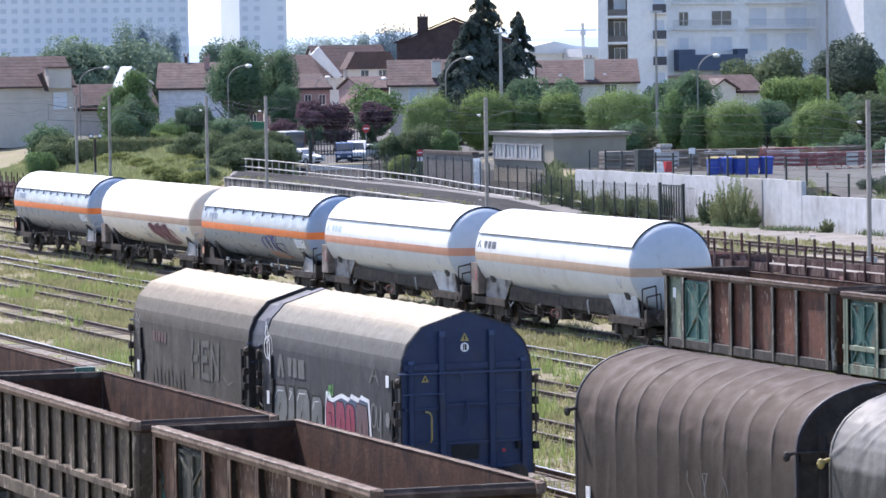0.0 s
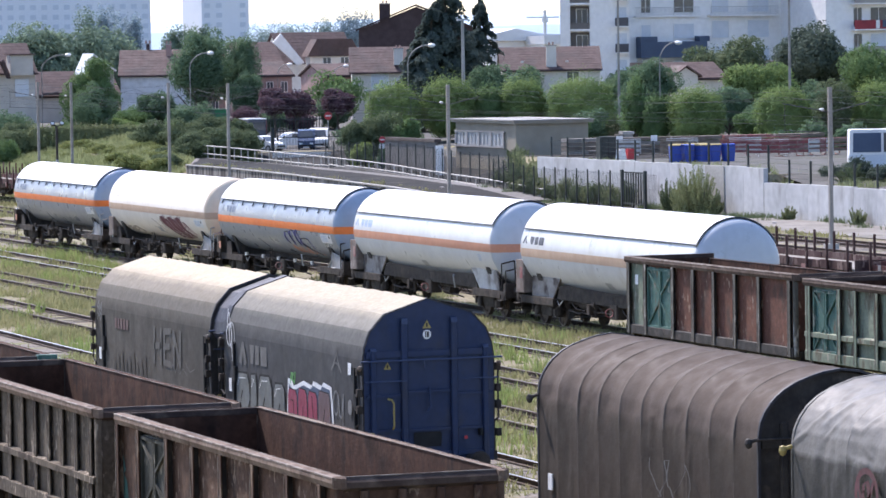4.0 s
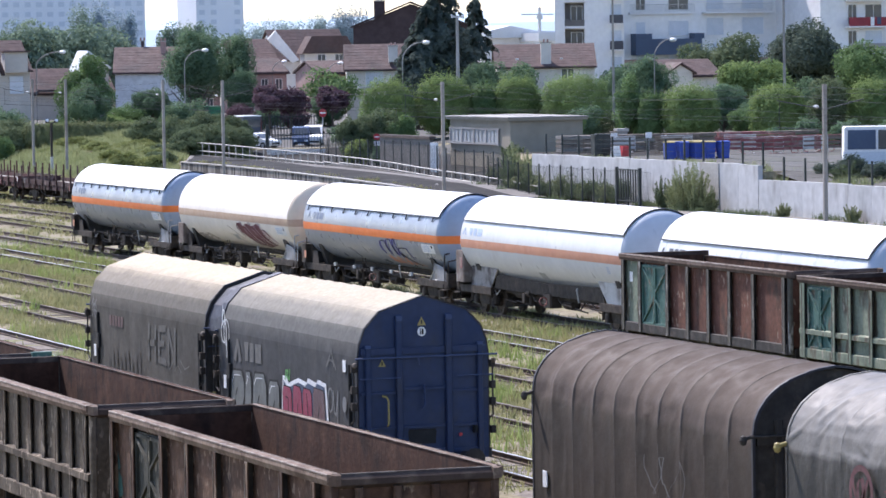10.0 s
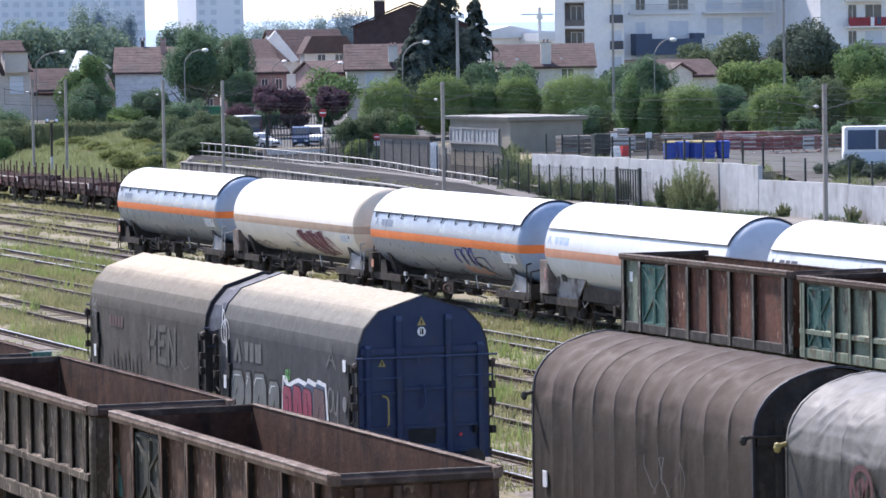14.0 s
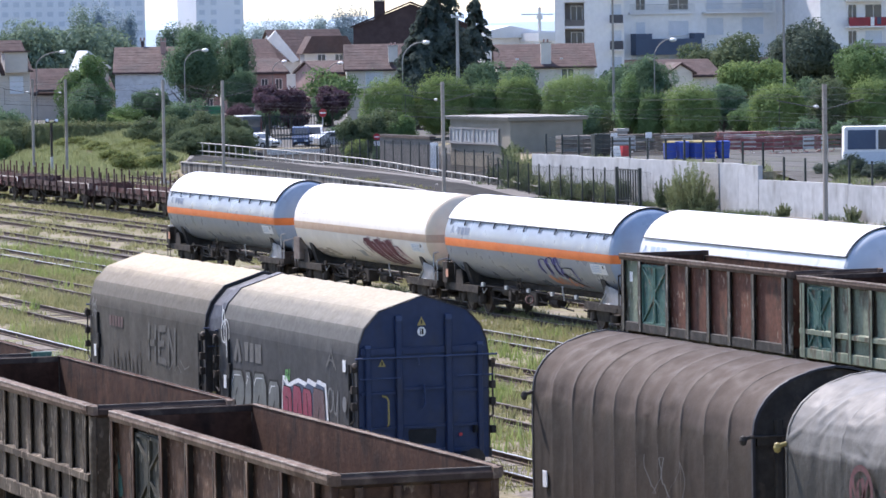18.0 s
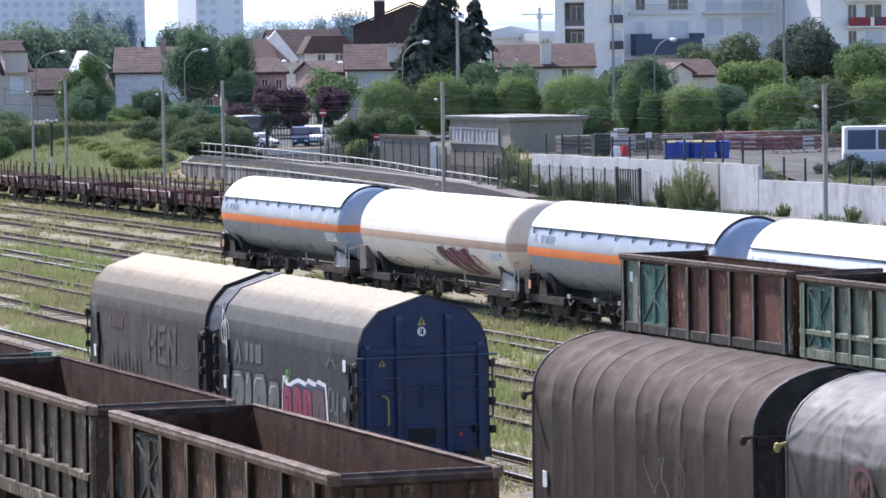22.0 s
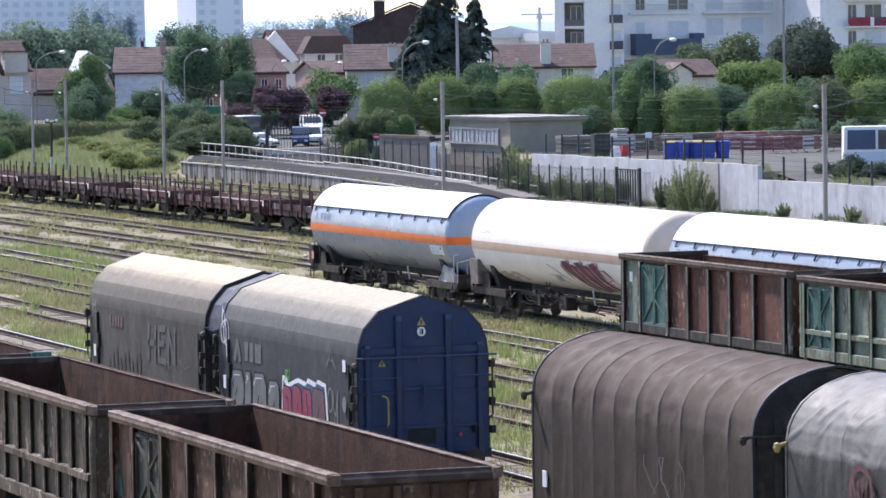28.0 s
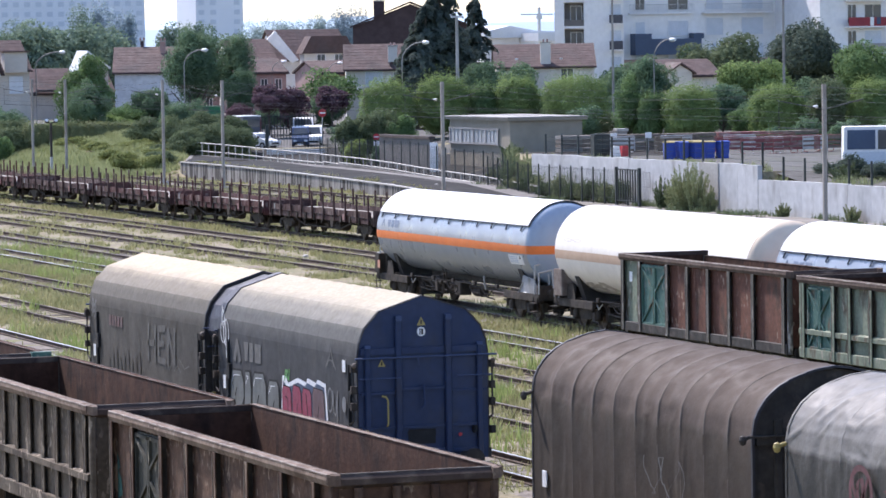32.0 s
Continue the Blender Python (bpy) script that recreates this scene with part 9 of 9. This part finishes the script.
for i in range(22):
    x, y = -352 - 3 * (i % 3), 117.5 + 2.9 * i
    bush("dense dark understorey shrub below the trees", x, y, float(land(x, y)) - 0.1, (3.4 if y < 128 else 5.2) + 0.3 * (i % 4), 4.8, LEAF_DARK, 200 + i, 5000, 0.2, "shrub", "shrubs below the street trees")
for i in range(16):
    x, y = -394 - 4 * (i % 2), 129.5 + 4.9 * i
    if 133 < y < 141 or 150 < y < 160:
        y, x = y, -398.2 + 6.4
        bush("dark garden shrub before a house", x, y, 2.0, 5.6, 4.2, LEAF_DARK, 230 + i, 1400, 0.34, "shrub", "garden shrubs")
    else:
        tree("tree", "dark green tree between the houses", x, y, 2.3, 8.0 + 0.7 * (i % 3), 7.5, LEAF_DARK if i % 3 else LEAF_MID, 230 + i, "round", 7500, 0.29, 0.08, "town trees")
for i in range(17):
    x, y = -322 - 2.5 * (i % 3), 127.0 + 1.75 * i
    bush("dense dark understorey shrub below the trees", x, y, float(land(x, y)) - 0.1, 4.3 + 0.35 * (i % 4), 3.2, LEAF_DARK if i % 3 else LEAF_MID, 600 + i, 4500, 0.15, "shrub", "shrubs below the street trees")
for i in range(14):
    x, y = -342 - 1.5 * (i % 2), 131.0 + 2.4 * i
    bush("dense dark understorey shrub below the trees", x, y, float(land(x, y)) - 0.1, 4.0 + 0.3 * (i % 3), 3.2, LEAF_DARK if i % 3 else LEAF_OLIVE, 640 + i % 5, 4500, 0.15, "shrub", "shrubs below the street trees", "box")
BANK = "bushes on the bank"
for i, (x, y, z1, wid, m) in enumerate(((-372, 91.5, 3.6, 4.6, LEAF_OLIVE), (-366, 88.5, 2.7, 4, LEAF_MID), (-378, 93.0, 4.2, 4.4, LEAF_OLIVE), (-380, 98.5, 3.9, 5, LEAF_MID), (-380, 103.5, 3.9, 4.4, LEAF_LIGHT), (-374, 106.5, 3.6, 3.6, LEAF_MID), (-359, 102.3, 3.8, 3.8, LEAF_OLIVE), (-356, 104.5, 4.1, 4.8, LEAF_OLIVE), (-352, 102.0, 3.6, 4.0, LEAF_OLIVE), (-365, 97.8, 2.0, 1.6, LEAF_LIGHT),
        (-388, 94.5, 5.0, 6, LEAF_DARK), (-345, 103.4, 3.9, 3.4, LEAF_OLIVE), (-330, 113.6, 4.0, 3.8, LEAF_MID), (-334, 112.8, 4.4, 3.6, LEAF_OLIVE), (-392, 108.0, 5.2, 5, LEAF_MID), (-384, 110.5, 5.0, 4.4, LEAF_DARK))):
    bush("dense green bush on the bank", x, y, float(land(x, y)) - 0.1, z1, wid, m, 130 + i, 9000, 0.16, "bush", BANK)
for i in range(14):
    x, y = -371.0, 92.8 + 0.82 * i
    bush("clipped grey-green hedge section", x, y, 1.0, 3.5 - 0.012 * i + 0.05 * (i % 3), 1.5, LEAF_WILD, 150 + i, 2600, 0.13, "hedge", "hedge along the bank", "box")
for i, (x, y, z1, wid, m) in enumerate(((-226.2, 96.6, 3.2, 2.3, LEAF_WILD), (-227.4, 96.6, 2.7, 1.8, LEAF_WILD), (-224.9, 96.7, 2.8, 1.8, LEAF_WILD), (-228.6, 96.8, 1.6, 1.3, LEAF_WILD), (-223.6, 96.9, 1.4, 1.2, LEAF_WILD), (-230.9, 97.0, 1.75, 1.3, LEAF_OLIVE), (-226.0, 97.1, 1.3, 1.6, LEAF_OLIVE), (-258.5, 97.6, 2.6, 2.0, LEAF_OLIVE), (-255, 97.4, 1.6, 1.6, LEAF_OLIVE), (-205, 97.3, 0.9, 1.2, LEAF_WILD), (-190, 97.2, 1.0, 1.5, LEAF_WILD), (-214, 97.3, 0.7, 1.0, LEAF_WILD), (-275, 104.0, 3.0, 2.0, LEAF_OLIVE), (-213, 101.0, 3.0, 2.4, LEAF_OLIVE), (-210, 102.0, 2.6, 2.4, LEAF_OLIVE), (-201, 101.2, 2.6, 2.2, LEAF_OLIVE), (-417, 118.2, 6.2, 3.6, LEAF_DARK), (-205, 101.0, 2.8, 2.0, LEAF_DARK), (-267.5, 99.9, 1.7, 1.4, LEAF_WILD), (-264.0, 100.0, 3.4, 2.5, LEAF_WILD), (-261.5, 99.9, 3.0, 2.0, LEAF_WILD), (-265.8, 100.6, 2.8, 2.0, LEAF_OLIVE), (-259.6, 99.6, 2.2, 1.6, LEAF_WILD))):
    bush("scrubby wild bush against the wall", x, y, float(land(x, y)) - 0.15, z1, wid, m, 170 + i, int(3200 * (1 + wid)), 0.07, "wild_bush", "scrub by the wall", "spray")


for i in range(15):
    x, y = -257.0 + 1.35 * i, 97.35 + 0.15 * (i % 2)
    bush("tangled olive weeds between the fence and the wall", x, y, float(land(x, y)) - 0.15, 1.15 + 0.22 * (i % 4), 1.5, LEAF_OLIVE if i % 3 else LEAF_WILD, 700 + i % 6, 3200, 0.08, "weed_clump", "weeds along the fence", "spray" if i % 2 else "round")
for i in range(7):
    x, y = -217.5 + 1.9 * i, 101.6 + 0.5 * (i % 2)
    bush("dim grey-green scrub behind the fence", x, y, float(land(x, y)) - 0.1, 2.9 + 0.25 * (i % 3), 1.9, LEAF_DUSK, 680 + i, 5200, 0.09, "scrub_bush", "scrub behind the fence")
for i in range(9):
    x, y = -276 - 2.5 * (i % 2), 124.5 + 1.5 * i
    bush("dark shrub behind the depot yard", x, y, float(land(x, y)) - 0.1, 3.7 + 0.4 * (i % 3), 3.0, LEAF_DARK if i % 3 else LEAF_MID, 400 + i, 2600, 0.2, "shrub", "shrubs behind the depot")
for i, (x, y) in enumerate(((-320, 90.2), (-323, 91.5), (-327, 92.6), (-330, 94.0), (-324, 89.0), (-334, 95.0))):
    bush("low olive scrub beside the dock", x, y, float(land(x, y)) - 0.1, 1.75 + 0.2 * (i % 3), 3.2, LEAF_OLIVE if i % 2 else LEAF_BANK, 460 + i, 4800, 0.18, "weed_clump", "scrub beside the dock")
for i in range(26):
    rb2 = random.Random(500 + i)
    x, y = -386 + rb2.uniform(0, 46), 92.0 + rb2.uniform(0, 5.5)
    bush("low yellow-green weeds on the bank", x, y, float(land(x, y)) - 0.1, float(land(x, y)) + rb2.uniform(0.5, 1.2), rb2.uniform(2.0, 4.0), LEAF_BANK, 420 + i % 6, 2500, 0.14, "weed_clump", "weeds on the bank")
for i, (x, y, r) in enumerate(((-232.5, 94.6, 0.35), (-229.5, 94.2, 0.3), (-228.8, 94.5, 0.22), (-262, 93.6, 0.2), (-210, 94.6, 0.2), (-300, 74.5, 0.25), (-299, 74.2, 0.3), (-188.5, 60.6, 0.18))):
    st_ = part("rubble_lump", Shape().ball((0, 0, r * 0.2), r, 7, 0.55), CONCRETE)
    st_.matrix_basis = pose(x, y, float(land(x, y)), 5, 8, 40 * i)
    tagged(st_, "pale lump of broken concrete in the grass", "rubble", "lumps of rubble")


# ---------------------------------------------------------------- movement
TRAIN = ((0, -201.3), (3, -194.72), (7, -186.05), (9, -181.72), (13, -173.15), (17, -164.58), (20, -158.15), (23, -151.75), (28, -141.2), (32, -132.85))


def motions():
    for w, s, hc in zip(TANKS, SEAMS, TANK_HALF):
        walk(w, [(t, pose(x + 186.05 + s + hc, Y_TRAIN, 0)) for t, x in TRAIN])
    ts, xs_ = [r[0] for r in TRAIN], [r[1] for r in TRAIN]
    for w in WHEELSETS:
        x0 = w.location.x
        rows_ = []
        for k in range(129):
            t = k * 0.25
            rows_.append((t, pose(x0, 0, 0.46) @ Matrix.Rotation((float(np.interp(t, ts, xs_)) + 201.3) / 0.46, 4, "Y")))
        walk(w, rows_)
    walk(CAR_A, [(0, pose(-354, 115.6, 1.22, 0, 0, -90)), (1.5, pose(-354, 113.9, 1.22, 0, 0, -90)), (2, pose(-354, 113.1, 1.22, 0, 0, -90)), (3.5, pose(-354, 112.15, 1.22, 0, 0, -90)), (5.5, pose(-354, 111.6, 1.22, 0, 0, -90)), (6, pose(-354, 111.25, 1.22, 0, 0, -90)), (7, pose(-354, 110.3, 1.22, 0, 0, -90)), (9, pose(-354, 105.5, 1.22, 0, 0, -90)), (32, pose(-354, 105.5, 1.22, 0, 0, -90))])
    walk(CAR_B, [(0, pose(-341.2, 100.6, 1.22, 0, 0, 90)), (14.6, pose(-341.2, 100.6, 1.22, 0, 0, 90)), (15.6, pose(-341.2, 106.0, 1.22, 0, 0, 90)), (16.5, pose(-341.2, 110.0, 1.22, 0, 0, 90)), (16.9, pose(-341.2, 110.5, 1.22, 0, 0, 90)), (17.4, pose(-341.2, 111.2, 1.22, 0, 0, 90)), (18, pose(-341.2, 112.9, 1.22, 0, 0, 90)), (19, pose(-341.2, 114.0, 1.22, 0, 0, 90)), (20.5, pose(-341.2, 117.5, 1.22, 0, 0, 90)), (32, pose(-341.2, 117.5, 1.22, 0, 0, 90))])
    walk(CAR_C, [(0, pose(-392, 134.5, 1.95, 0, 0, -14)), (21.0, pose(-392, 134.5, 1.95, 0, 0, -14)), (24, pose(-384, 125.2, 1.95, 0, 0, -14)), (25, pose(-383, 124.6, 1.9, 0, 0, -14)), (27.5, pose(-379, 122.75, 1.6, 0, 0, -14)), (29, pose(-378, 122.3, 1.55, 0, 0, -14)), (32, pose(-374, 120.15, 1.45, 0, 0, -14))])


motions()
